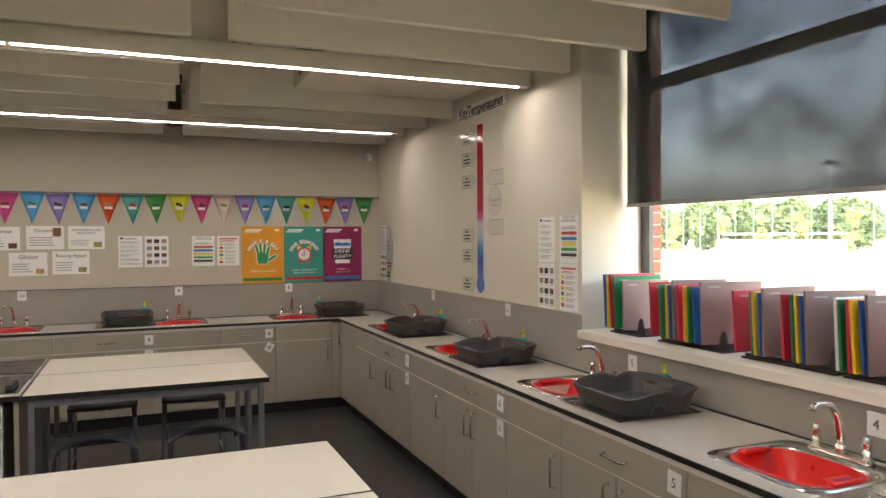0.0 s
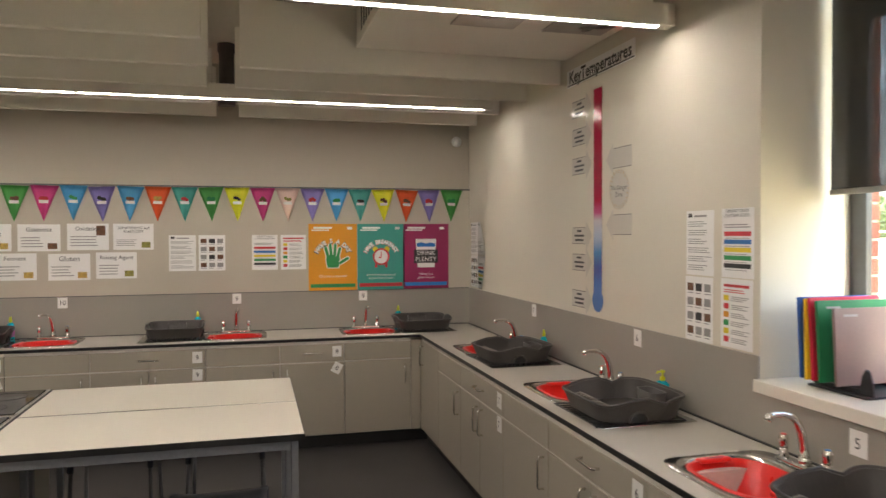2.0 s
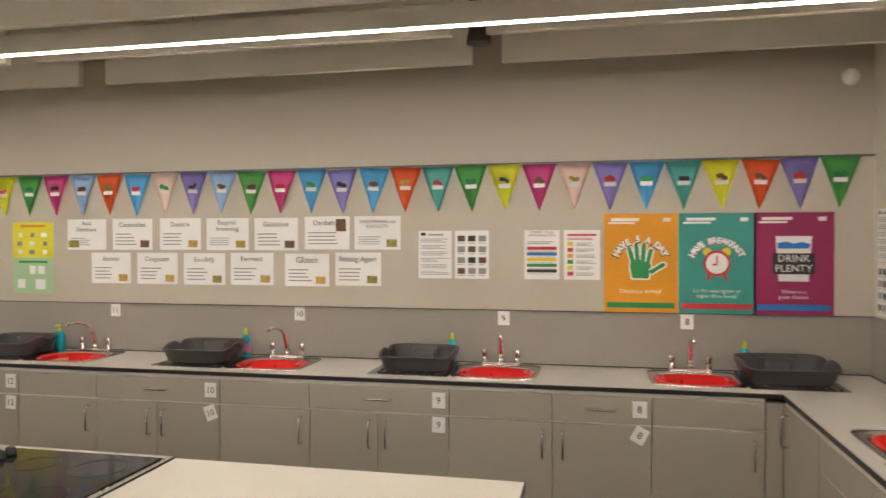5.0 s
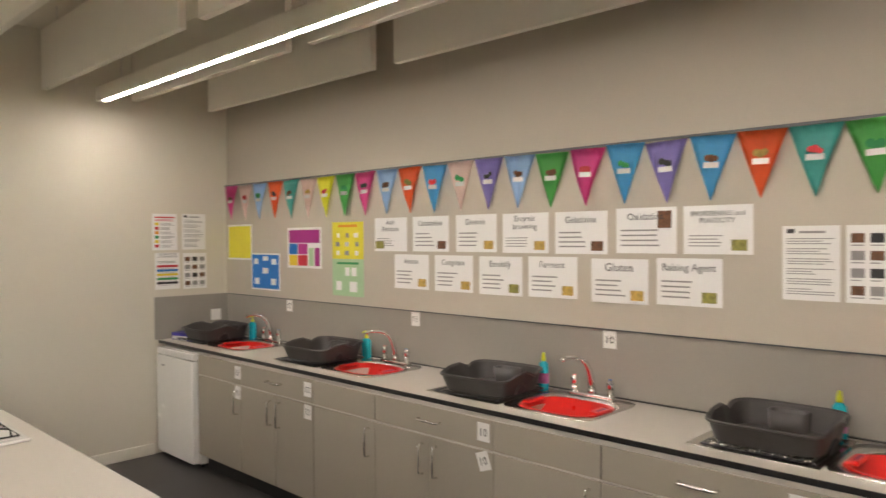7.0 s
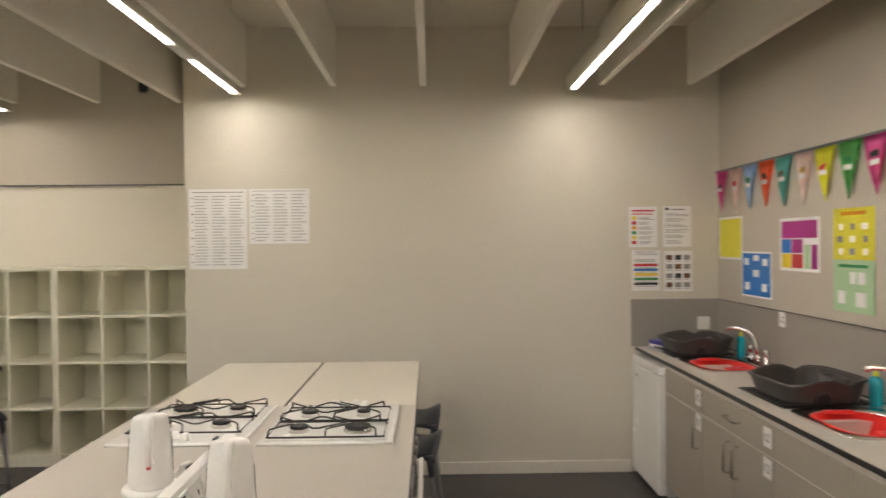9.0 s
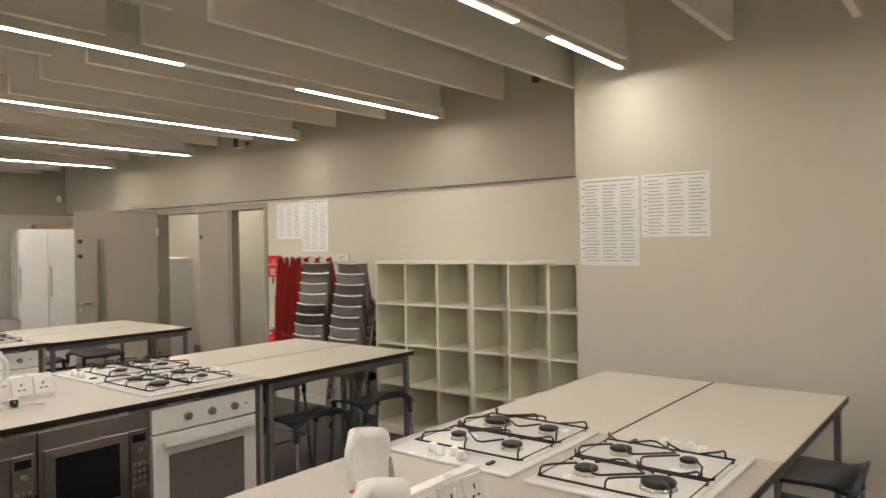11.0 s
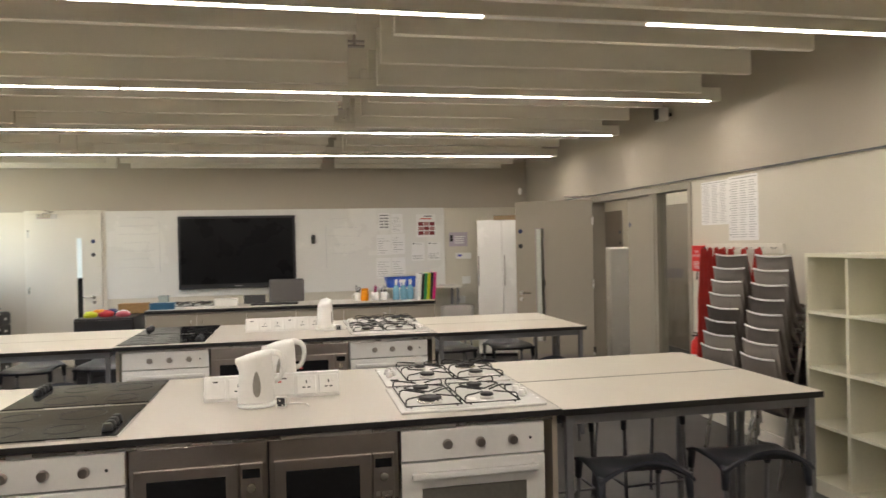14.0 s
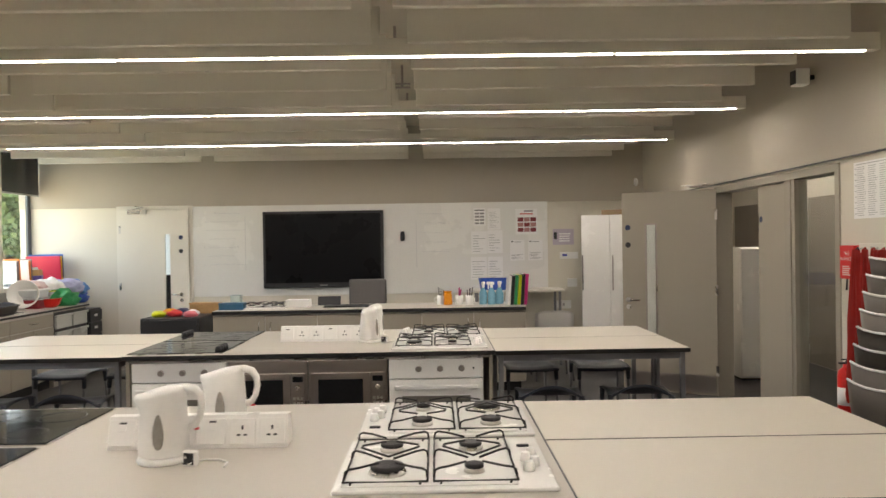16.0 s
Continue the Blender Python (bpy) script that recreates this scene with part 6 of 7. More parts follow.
# corridor things glimpsed through the doorway
DARKD = mat("brown_grey_door", (0.24, 0.205, 0.165), 0.45, vary=0.05)
for y, nm in ((-6.20, "door_3"), (-4.02, "door_4")):
    tagged(door_leaf(nm, pose(-6.74, y, 0, 0, 0, 90), 0.92, 2.05, "dark grey-brown corridor door, closed", None, 0.84, True, DARKD, False), "", "", "", "structure")
cf = thing("corridor_cabinet", pose(-5.62, -3.20, 0), "tall pale freezer cabinet in the corridor", "cabinet")
part("body", bx(-0.20, -0.30, 0.03, 0.20, 0.26, 1.46, 0.01), WHITE_EN, cf)
part("door", bx(-0.20, 0.262, 0.05, 0.20, 0.30, 1.45, 0.01), WHITE_EN, cf)
part("foot", bx(-0.17, -0.26, 0.0, 0.17, 0.22, 0.03), BLACK, cf)

# ---- tall fridge by the south wall ----
tf = thing("tall_fridge", pose(-4.27, -3.98, 0, 0, 0, -15) @ Matrix.Diagonal((0.76, 0.9, 1, 1)), "tall white two-door fridge freezer with long handles", "fridge")
part("body", bx(-0.70, -0.40, 0.04, 0.44, 0.36, 1.86, 0.008), WHITE_EN, tf)
part("foot", bx(-0.40, -0.36, 0.0, 0.40, 0.32, 0.04), BLACK, tf)
for x0, x1, hx in ((-0.698, -0.003, -0.04), (0.003, 0.438, 0.42)):
    d = part("door", bx(x0, 0.365, 0.06, x1, 0.42, 1.865, 0.008), WHITE_EN, tf)
    t = bmesh.new()
    tube(t, [(hx, 0.42, 0.98), (hx, 0.455, 0.99), (hx, 0.46, 1.02), (hx, 0.46, 1.34), (hx, 0.455, 1.37), (hx, 0.42, 1.38)], 0.011, 8)
    part("handle", t, MWSTEEL, d, "steel bar handle")
bxs = thing("cardboard_box", pose(-4.22, -4.0, 1.8655, 0, 0, -15), "brown cardboard boxes lying on the fridge", "box")
part("carton", bx(-0.40, -0.25, 0, 0.05, 0.15, 0.07, 0.004), mat("cardboard", (0.30, 0.21, 0.12), 0.8, vary=0.1), bxs)

# ---- undercounter fridge, north-west corner ----
uf = thing("undercounter_fridge", pose(-3.88, 7.12, 0), "white undercounter fridge below the worktop", "fridge")
part("body", bx(-0.29, 0.0, 0.03, 0.29, 0.54, 0.835, 0.006), WHITE_EN, uf)
part("door", bx(-0.288, -0.055, 0.04, 0.288, -0.004, 0.78, 0.008), WHITE_EN, uf)
part("top_trim", bx(-0.288, -0.05, 0.786, 0.288, -0.002, 0.834, 0.006), WHITE_EN, uf)
part("badge", bx(-0.20, -0.0565, 0.70, -0.15, -0.0555, 0.715), GREYINK, uf)
for x in (-0.25, 0.25):
    t = bmesh.new()
    lathe(t, [(0.018, 0), (0.018, 0.03)], x, 0.04, 12)
    part("foot", t, BLACK, uf)
bp = thing("towel_box", pose(-4.08, 7.26, WT + 0.0005, 0, 0, 15), "blue and white cardboard packet on the worktop", "box")
part("carton", bx(-0.09, -0.06, 0, 0.09, 0.06, 0.055, 0.003), mat("indigo_carton", (0.06, 0.05, 0.30), 0.5), bp)
part("front", bx(-0.08, -0.0615, 0.006, 0.08, -0.0605, 0.03), PAPER, bp)
so = thing("wall_socket", pose(WP, 7.58, 1.04), "white double switch plate on the splashback", "socket")
part("plate", bx(0.0, -0.045, -0.045, 0.012, 0.045, 0.045, 0.003), WHITE_PL, so)
part("switch", bx(0.012, -0.012, -0.012, 0.016, 0.012, 0.014), WHITE_PL, so)
solid("splashback_west", bx(WP, 7.07, WT + 0.001, WP + 0.010, N - 0.010, SPLIT), SPLASH, "grey laminate splashback panel", "splashback", "structure")

# ---- south wall: whiteboard, screen, door ----
WB = mat("whiteboard_enamel", (0.80, 0.79, 0.75), 0.25, vary=0.03, scale=1.5, bump=0)
wb = thing("whiteboard", pose(0, S, 0), "long white dry-wipe board with faint writing", "whiteboard")
part("panel", bx(-3.60, 0.001, 0.90, 1.115, 0.018, 2.095, 0.002), WB, wb)
GHOST = mat("faint_marker", (0.50, 0.50, 0.51), 0.5, vary=0.1, bump=0)
for x0, x1, z0, z1, n in ((0.40, 1.02, 1.32, 2.00, 7), (-2.35, -1.85, 1.45, 1.95, 5)):
    for i in range(n):
        b = bmesh.new()
        z = z0 + (z1 - z0) * i / (n - 1)
        x = x0 + random.uniform(0.0, 0.15)
        while x < x1 - random.uniform(0, 0.2):
            wd = random.uniform(0.02, 0.06)
            pts = [(x + wd * q / 6, 0.0186, z + random.uniform(-0.012, 0.014)) for q in range(7)]
            tube(b, pts, 0.0016, 4)
            x += wd + 0.015
        if len(b.verts):
            part("handwriting", b, GHOST, wb, "faint rubbed-out writing")
for x, za, zb_ in ((0.40, 1.25, 1.95), (-1.86, 1.25, 1.85)):
    part("ruled_line", bx(x, 0.0182, za, x + 0.004, 0.0186, zb_), GHOST, wb)
part("pen_tray", bx(-3.72, 0.02, 0.905, -2.62, 0.10, 0.925, 0.003), WHITE, wb)
SCREEN = mat("matt_screen_glass", (0.006, 0.006, 0.007), 0.3, vary=0.1, bump=0)
SCREEN.node_tree.nodes["Principled BSDF"].inputs["Specular IOR Level"].default_value = 0.12
tv = thing("display_screen", pose(-0.635, S + 0.019, 1.502), "large black flat screen mounted on the whiteboard", "screen")
part("case", bx(-0.79, 0.0, -0.50, 0.79, 0.075, 0.505, 0.008), BLACK, tv)
part("panel", bx(-0.755, 0.0755, -0.435, 0.755, 0.0775, 0.47), SCREEN, tv, "black glass, switched off")
part("badge", bx(-0.05, 0.0755, -0.475, 0.05, 0.0765, -0.462), GREYINK, tv)
mp = thing("marker_holder", pose(-1.675, S + 0.019, 1.66), "small black magnetic holder on the whiteboard", "holder")
part("case", bx(-0.028, 0, -0.065, 0.028, 0.035, 0.065, 0.02), BLACK, mp)
for x, z, w, h, bars in ((-2.70, 1.90, 0.16, 0.24, [(0.1, 0.85, 0.9, 0.9, INK)] + [(0.1 + 0.42 * (i % 2), 0.1 + 0.18 * (i // 2), 0.45 + 0.42 * (i % 2), 0.2 + 0.18 * (i // 2), GREYINK) for i in range(8)]), (-2.89, 1.87, 0.17, 0.28, lines(0.1, 0.9, 0.1, 0.9, 10, GREYINK, 0.6, 0.15)), (-2.69, 1.56, 0.21, 0.30, lines(0.1, 0.9, 0.1, 0.9, 7, GREYINK, 0.6, 0.15)), (-2.90, 1.57, 0.20, 0.30, lines(0.1, 0.9, 0.1, 0.9, 7, GREYINK, 0.6, 0.15)), (-2.68, 1.22, 0.21, 0.30, lines(0.1, 0.9, 0.1, 0.9, 7, GREYINK, 0.6, 0.15)), (-2.90, 1.22, 0.20, 0.30, lines(0.1, 0.9, 0.1, 0.9, 7, GREYINK, 0.6, 0.15)), (-3.195, 1.45, 0.19, 0.27, list_bars()[:8]), (-3.435, 1.45, 0.19, 0.27, list_bars()[:10])):
    sheet(on_s(x, z, 0.0185), w, h, PAPER, "white sheet of notes stuck on the whiteboard", bars, (), "notice", "notice", "whiteboard notes")
BRICKS = [mat("maroon_print", (0.22, 0.03, 0.035), 0.5, bump=0), mat("dusty_pink_print", (0.42, 0.20, 0.19), 0.5, bump=0)]
sheet(on_s(-3.32, 1.83, 0.0185), 0.29, 0.34, PAPER, "white poster with maroon and pink blocks", [(0.1 + 0.29 * (i % 3), 0.10 + 0.20 * (i // 3), 0.36 + 0.29 * (i % 3), 0.26 + 0.20 * (i // 3), BRICKS[i % 2]) for i in range(9)] + [(0.4, 0.88, 0.8, 0.94, GREYINK), (0.2, 0.78, 0.8, 0.82, REDP)])
sheet(on_s(-3.81, 1.62), 0.28, 0.21, mat("lilac_paper", (0.52, 0.45, 0.52), 0.6), "lilac printed notice on the wall", [(0.05, 0.35, 0.2, 0.8, INK)] + lines(0.3, 0.9, 0.2, 0.8, 4, PAPER, 0.2, 0.5))
ts = thing("thermostat", pose(-3.88, S, 1.372), "white wall thermostat with small display", "thermostat")
part("case", bx(-0.12, 0.001, -0.045, 0.12, 0.03, 0.045, 0.005), WHITE_PL, ts)
part("display", bx(0.03, 0.0305, -0.01, 0.09, 0.0315, 0.02), mat("blue_display", (0.12, 0.14, 0.5), 0.3), ts)
for x, z, w in ((-3.92, 1.01, 0.09), (-3.80, 0.72, 0.16)):
    wsx = thing("switch_plate", pose(x, S, z), "white switch plate on the wall", "switch", "switch plates")
    part("plate", bx(-w / 2 - 0.02, 0.001, -0.055, w / 2 + 0.02, 0.014, 0.055, 0.003), WHITE_PL, wsx)
    part("rocker", bx(-0.012, 0.0145, -0.015, 0.012, 0.019, 0.015), GREYINK if w > 0.1 else WHITE_PL, wsx)

fd = bmesh.new()
box(fd, 1.09, S, 0, 1.138, S + 0.022, 2.11, 0.003)
box(fd, 2.045, S, 0, 2.093, S + 0.022, 2.11, 0.003)
box(fd, 1.138, S, 2.062, 2.045, S + 0.022, 2.11, 0.003)
solid("door_frame_south", fd, WHITE, "white door frame", "door frame", "structure")
d5 = tagged(door_leaf("door_5", pose(2.043, S + 0.046, 0, 0, 0, 180), 0.903, 2.058, "white flush door, closed, with a tall narrow glass slot", (0.585, 0.45, 0.665, 1.74), 0.80, True, WHITE, False), "", "", "", "structure")
# backing plates: black below, self-lit above in place of a daylit room
part("slot_backing", bx(0.56, 0.0445, 0.42, 0.69, 0.0455, 1.20), BLACK, d5, "black plate behind the lower glass")
part("slot_backing", bx(0.56, 0.0445, 1.20, 0.69, 0.0455, 1.77), glow("slot_glow", (0.74, 0.86, 0.95), 0.17), d5, "glowing plate standing in for a daylit room")
clo = thing("door_closer", pose(1.80, S + 0.048, 2.03), "silver overhead door closer", "door closer")
part("case", bx(-0.12, 0, -0.03, 0.12, 0.05, 0.03, 0.004), STEEL, clo)
t = bmesh.new()
tube(t, [(0.05, 0.045, 0.03), (-0.10, 0.06, 0.06), (0.03, 0.03, 0.075)], 0.007, 6)
part("arm", t, STEEL, clo)

# ---- teacher's bench ----
TBX0, TBX1, TBY0, TBY1 = -3.04, 0.22, -3.30, -2.60
tb_ = thing("demonstration_bench", pose(0, 0, 0), "greige demonstration bench with pale worktop and black edge", "bench")
part("worktop", bx(TBX0, TBY0, WT - 0.03, TBX1, TBY1 - 0.003, WT + 0.006), TOP, tb_)
part("edge_band", bx(TBX0, TBY1 - 0.0028, WT - 0.03, TBX1, TBY1, WT + 0.005), EDGE, tb_)
n = 6
w = (TBX1 - TBX0) / n
part("carcass", bx(TBX0 + 0.02, TBY0 + 0.03, 0.1, TBX1 - 0.02, TBY1 - 0.045, WT - 0.031), CARC, tb_)
part("plinth", bx(TBX0 + 0.05, TBY0 + 0.06, 0, TBX1 - 0.05, TBY1 - 0.09, 0.1), PLINTH, tb_)
for i in range(n):
    d = part("door", bx(TBX0 + i * w + 0.004, TBY1 - 0.044, 0.11, TBX0 + (i + 1) * w - 0.004, TBY1 - 0.026, WT - 0.045, 0.002), CAB, tb_)
    t = bmesh.new()
    hx = TBX0 + (i + 1) * w - 0.06 if i % 2 == 0 else TBX0 + i * w + 0.06
    tube(t, [(hx, TBY1 - 0.026, 0.64), (hx, TBY1, 0.645), (hx, TBY1, 0.76), (hx, TBY1 - 0.026, 0.765)], 0.005, 6)
    part("handle", t, STEEL, d)
ZB = WT + 0.0065
gas_hob(pose(-0.20, -3.02, ZB))
mon = thing("desk_phone_box", pose(-0.61, -2.98, ZB), "white plastic box unit on the bench", "box")
part("case", bx(-0.13, -0.07, 0, 0.13, 0.07, 0.085, 0.008), WHITE_PL, mon)
lp = thing("laptop", pose(-1.02, -3.02, ZB), "black laptop and keyboard on the bench", "laptop")
part("base", bx(-0.42, -0.02, 0, 0.12, 0.18, 0.018, 0.004), BLACK, lp)
b = bx(-0.09, -0.004, 0, 0.16, 0.004, 0.10, 0.003)
b.transform(Matrix.Translation((0.05, 0.0, 0.012)) @ Matrix.Rotation(radians(12), 4, "X"))
part("lid", b, BLACK, lp)
tc = thing("office_chair", pose(-1.30, -3.65, 0), "grey upholstered office chair behind the bench", "chair")
GREYC = mat("grey_upholstery", (0.13, 0.12, 0.115), 0.85, vary=0.08, grain=260, bump=0.2)
part("backrest", bx(-0.22, -0.03, 0.62, 0.22, 0.03, 1.15, 0.025), GREYC, tc)
part("seat", bx(-0.23, -0.02, 0.44, 0.23, 0.44, 0.52, 0.025), GREYC, tc)
t = bmesh.new()
tube(t, [(0, 0.2, 0.06), (0, 0.2, 0.44)], 0.025, 10)
tube(t, [(0, -0.03, 0.47), (0, -0.05, 0.64)], 0.02, 8)
part("column", t, BLACK, tc)
t = bmesh.new()
for i in range(5):
    a = 2 * math.pi * i / 5
    tube(t, [(0, 0.2, 0.08), (0.28 * math.cos(a), 0.2 + 0.28 * math.sin(a), 0.05)], 0.016, 6)
    lathe(t, [(0.024, 0), (0.024, 0.05)], 0.28 * math.cos(a), 0.2 + 0.28 * math.sin(a), 8)
part("star_base", t, BLACK, tc)
JAR = mat("orange_squash", (0.75, 0.28, 0.01), 0.25, vary=0.05, bump=0)
j = thing("jar", pose(-2.235, -2.97, ZB), "glass jar filled with orange", "jar")
b = bmesh.new()
lathe(b, [(0.045, 0), (0.048, 0.01), (0.048, 0.11), (0.04, 0.125)], seg=20)
part("jar_body", b, JAR, j)
b = bmesh.new()
lathe(b, [(0.044, 0.126), (0.044, 0.15)], seg=20)
part("lid", b, JAR, j)
for x, y in ((-2.36, -2.98), (-2.47, -2.97), (-2.16, -3.03)):
    j = thing("mug", pose(x, y, ZB, 0, 0, random.uniform(0, 180)), "white patterned mug holding pens", "mug", "mugs")
    b = bmesh.new()
    lathe(b, [(0.040, 0), (0.042, 0.004), (0.042, 0.10), (0.037, 0.10), (0.035, 0.02)], seg=18)
    part("cup", b, WHITE_PL, j)
    b = bmesh.new()
    tube(b, [(0.041, 0, 0.08), (0.07, 0, 0.07), (0.07, 0, 0.035), (0.041, 0, 0.025)], 0.006, 6)
    part("handle", b, WHITE_PL, j)
    b = bmesh.new()
    for q in range(4):
        tube(b, [(0.01 * q - 0.015, 0.008 * (q % 2), 0.03), (0.02 * q - 0.03, 0.02 * (q % 2), 0.16 + 0.01 * q)], 0.005, 6)
    part("pens", b, (INK, MAROON, BLACK)[int(x * 10) % 3], j)
SPR = mat("pale_blue_spray", (0.20, 0.42, 0.55), 0.25, vary=0.06, bump=0)
for x, y in ((-2.62, -2.96), (-2.71, -2.94), (-2.80, -2.99)):
    j = thing("spray_bottle", pose(x, y, ZB, 0, 0, random.uniform(-60, 60)), "pale blue cleaning spray bottle", "bottle", "spray bottles")
    b = bmesh.new()
    lathe(b, [(0.040, 0), (0.043, 0.006), (0.043, 0.12), (0.03, 0.155), (0.014, 0.18)], seg=18)
    part("body", b, SPR, j)
    b = bmesh.new()
    lathe(b, [(0.015, 0.18), (0.016, 0.205), (0.012, 0.21)], seg=12)
    box(b, -0.014, -0.055, 0.21, 0.014, 0.03, 0.245, 0.006)
    box(b, -0.006, -0.045, 0.165, 0.006, -0.032, 0.21, 0.002)
    part("trigger_head", b, WHITE_PL, j)
bb = thing("storage_tub", pose(-2.95, -4.30, 0.96), "blue plastic tub on a shelf", "tub")
tcol = mat("blue_tub_plastic", (0.02, 0.08, 0.42), 0.4)
sh = thing("wall_trolley", pose(-3.10, -4.35, 0), "white side table against the whiteboard", "table")
part("top", bx(-0.62, -0.22, 0.93, 0.52, 0.22, 0.9595, 0.004), WHITE, sh)
for x in (-0.58, 0.46):
    for y in (-0.2, 0.17):
        part("leg", bx(x, y, 0, x + 0.03, y + 0.03, 0.93), FRAME_STEEL, sh)
b = bmesh.new()
skin(b, [[(x, y, 0.0005) for x, y in rounded(0, 0, 0.27, 0.15, 32, 6)], [(x, y, 0.14) for x, y in rounded(0, 0, 0.30, 0.18, 32, 6)], [(x, y, 0.139) for x, y in rounded(0, 0, 0.285, 0.165, 32, 6)], [(x, y, 0.01) for x, y in rounded(0, 0, 0.26, 0.14, 32, 6)]])
part("tub_body", b, tcol, bb)
FILES = [("white", PAPER), ("black", BLACK), ("dark green", GREEN), ("lime", PUMP), ("black", BLACK), ("magenta", mat("magenta_file", (0.60, 0.02, 0.20), 0.45))]
for i, (nm, mm) in enumerate(FILES):
    f = thing("lever_file", pose(-2.885 - 0.036 * i, -2.95, ZB, 0, -4, 0), nm + " ring binder standing on the bench", "binder", "ring binders")
    part("cover", bx(-0.016, -0.13, 0, 0.016, 0.13, 0.31 + 0.004 * i, 0.003), mm, f)
    part("paper_block", bx(-0.012, -0.128, 0.305 + 0.004 * i, 0.012, 0.122, 0.3115 + 0.004 * i), PAPER, f)
wc = thing("stacking_chair", pose(-3.42, -3.35, 0, 0, 0, 180), "white plastic chair beside the bench", "chair")
b = bmesh.new()
rows = []
for y, z in ((0.21, 0.44), (0.05, 0.445), (-0.15, 0.44), (-0.20, 0.50), (-0.225, 0.64), (-0.24, 0.76), (-0.235, 0.79)):
    rows.append([b.verts.new((0.215 * (2 * i / 8 - 1), y, z - 0.03 * (2 * i / 8 - 1) ** 4 * (z > 0.7))) for i in range(9)])
for a, c in zip(rows, rows[1:]):
    for i in range(8):
        b.faces.new((a[i], a[i + 1], c[i + 1], c[i])).smooth = True
bmesh.ops.solidify(b, geom=b.faces[:], thickness=0.01)
part("shell", b, WHITE_PL, wc)
for x in (-1, 1):
    for y0, y1 in ((0.16, 0.20), (-0.15, -0.22)):
        t = bmesh.new()
        tube(t, [(x * 0.18, y0, 0.44), (x * 0.21, y1, 0.0)], 0.011, 8)
        part("leg", t, FRAME_STEEL, wc)

# black crate and odds at the bench's east end
cr = thing("storage_crate", pose(0.60, -2.75, 0), "black drawer unit heaped with coloured things", "drawer unit")
part("body", bx(-0.30, -0.30, 0.0, 0.30, 0.30, 0.84, 0.01), BLACK, cr)
for i in range(4):
    part("drawer", bx(-0.28, 0.302, 0.04 + i * 0.2, 0.28, 0.315, 0.22 + i * 0.2, 0.004), BLACK, cr)
TOY = [("lime", PUMP), ("red", REDP), ("pink", mat("coral_pink", (0.70, 0.16, 0.20), 0.5)), ("navy", mat("navy_plastic", (0.02, 0.03, 0.12), 0.4)), ("white", PAPER), ("orange", ORANGE)]
for i, (x, y, r) in enumerate(((0.78, -2.62, 0.055), (0.62, -2.66, 0.06), (0.44, -2.60, 0.055), (0.60, -2.85, 0.06), (0.48, -2.80, 0.05), (0.74, -2.86, 0.06))):
    o = thing("cloth_bundle", pose(x, y, 0.8405), TOY[i][0] + " folded cloth bundle heaped on a unit", "cloth", "cloth bundles")
    b = bmesh.new()
    bmesh.ops.create_icosphere(b, subdivisions=3, radius=r)
    for v in b.verts:
        v.co = Vector((v.co.x * 1.35, v.co.y * 1.2, max(0, v.co.z + r * 0.6) * 0.7)) * (1 + 0.22 * noise.noise(v.co * 28 + Vector((i, 0, 0))))
        v.co.z = max(0, v.co.z)
    for f in b.faces:
        f.smooth = True
    part("bundle", b, TOY[i][1], o)
cdm = mat("tan_card", (0.42, 0.25, 0.10), 0.75, vary=0.1)
for x, y, wx, h, mm, lab in ((0.06, -2.80, 0.13, 0.06, mat("blue_lid_box", (0.03, 0.12, 0.22), 0.4), "dark blue storage box on the bench"), (0.40, -3.08, 0.16, 0.10, cdm, "tan cardboard box on a unit"), (0.10, -3.10, 0.05, 0.12, mat("clear_tub", (0.45, 0.52, 0.48), 0.2), "clear plastic pot with green lid")):
    z = ZB if x < 0.2 else 0.8405
    yy = y if x < 0.2 else -2.98
    o = thing("storage_box", pose(x, yy, z), lab, "box", "small boxes")
    part("case", bx(-wx, -0.06, 0, wx, 0.06, h, 0.004), mm, o)
    part("lid", bx(-wx - 0.004, -0.064, h + 0.0002, wx + 0.004, 0.064, h + 0.014, 0.003), mm, o)

# ---- south-east counter: tray unit, drawer tower, heaped kitchen things ----
tu = thing("tray_unit", pose(2.22, -3.28, 0, 0, 0, -90), "greige unit with clear plastic trays", "storage unit")
part("carcass", bx(0, 0.0, 0.0, 0.78, 0.54, 0.853), CAB, tu)
# black sheet on the carcass front, painted as shade in the tray gaps
part("shade_plate", bx(0.015, -0.004, 0.06, 0.765, -0.0005, 0.84), BLACK, tu, "black plate painted as shade between the trays")
TRAY = mat("clear_grey_tray", (0.60, 0.60, 0.56), 0.3, vary=0.08)
for c in range(2):
    for r in range(4):
        f = bmesh.new()
        box(f, 0.03 + c * 0.375, -0.03, 0.08 + r * 0.19, 0.375 + c * 0.375, 0.0, 0.235 + r * 0.19, 0.012)
        box(f, 0.02 + c * 0.375, -0.042, 0.215 + r * 0.19, 0.385 + c * 0.375, -0.02, 0.24 + r * 0.19, 0.006)
        part("tray", f, TRAY, tu)
dt = thing("drawer_tower", pose(2.36, -4.32, 0, 0, 0, 90), "black plastic drawer tower", "drawer unit")
part("body", bx(-0.17, -0.16, 0, 0.17, 0.12, 0.80, 0.008), BLACK, dt)
for i in range(5):
    d = part("drawer", bx(-0.16, 0.122, 0.03 + i * 0.153, 0.16, 0.14, 0.17 + i * 0.153, 0.006), BLACK, dt)
    part("label_card", bx(-0.03, 0.1405, 0.09 + i * 0.153, 0.05, 0.1415, 0.12 + i * 0.153), PAPER, d)
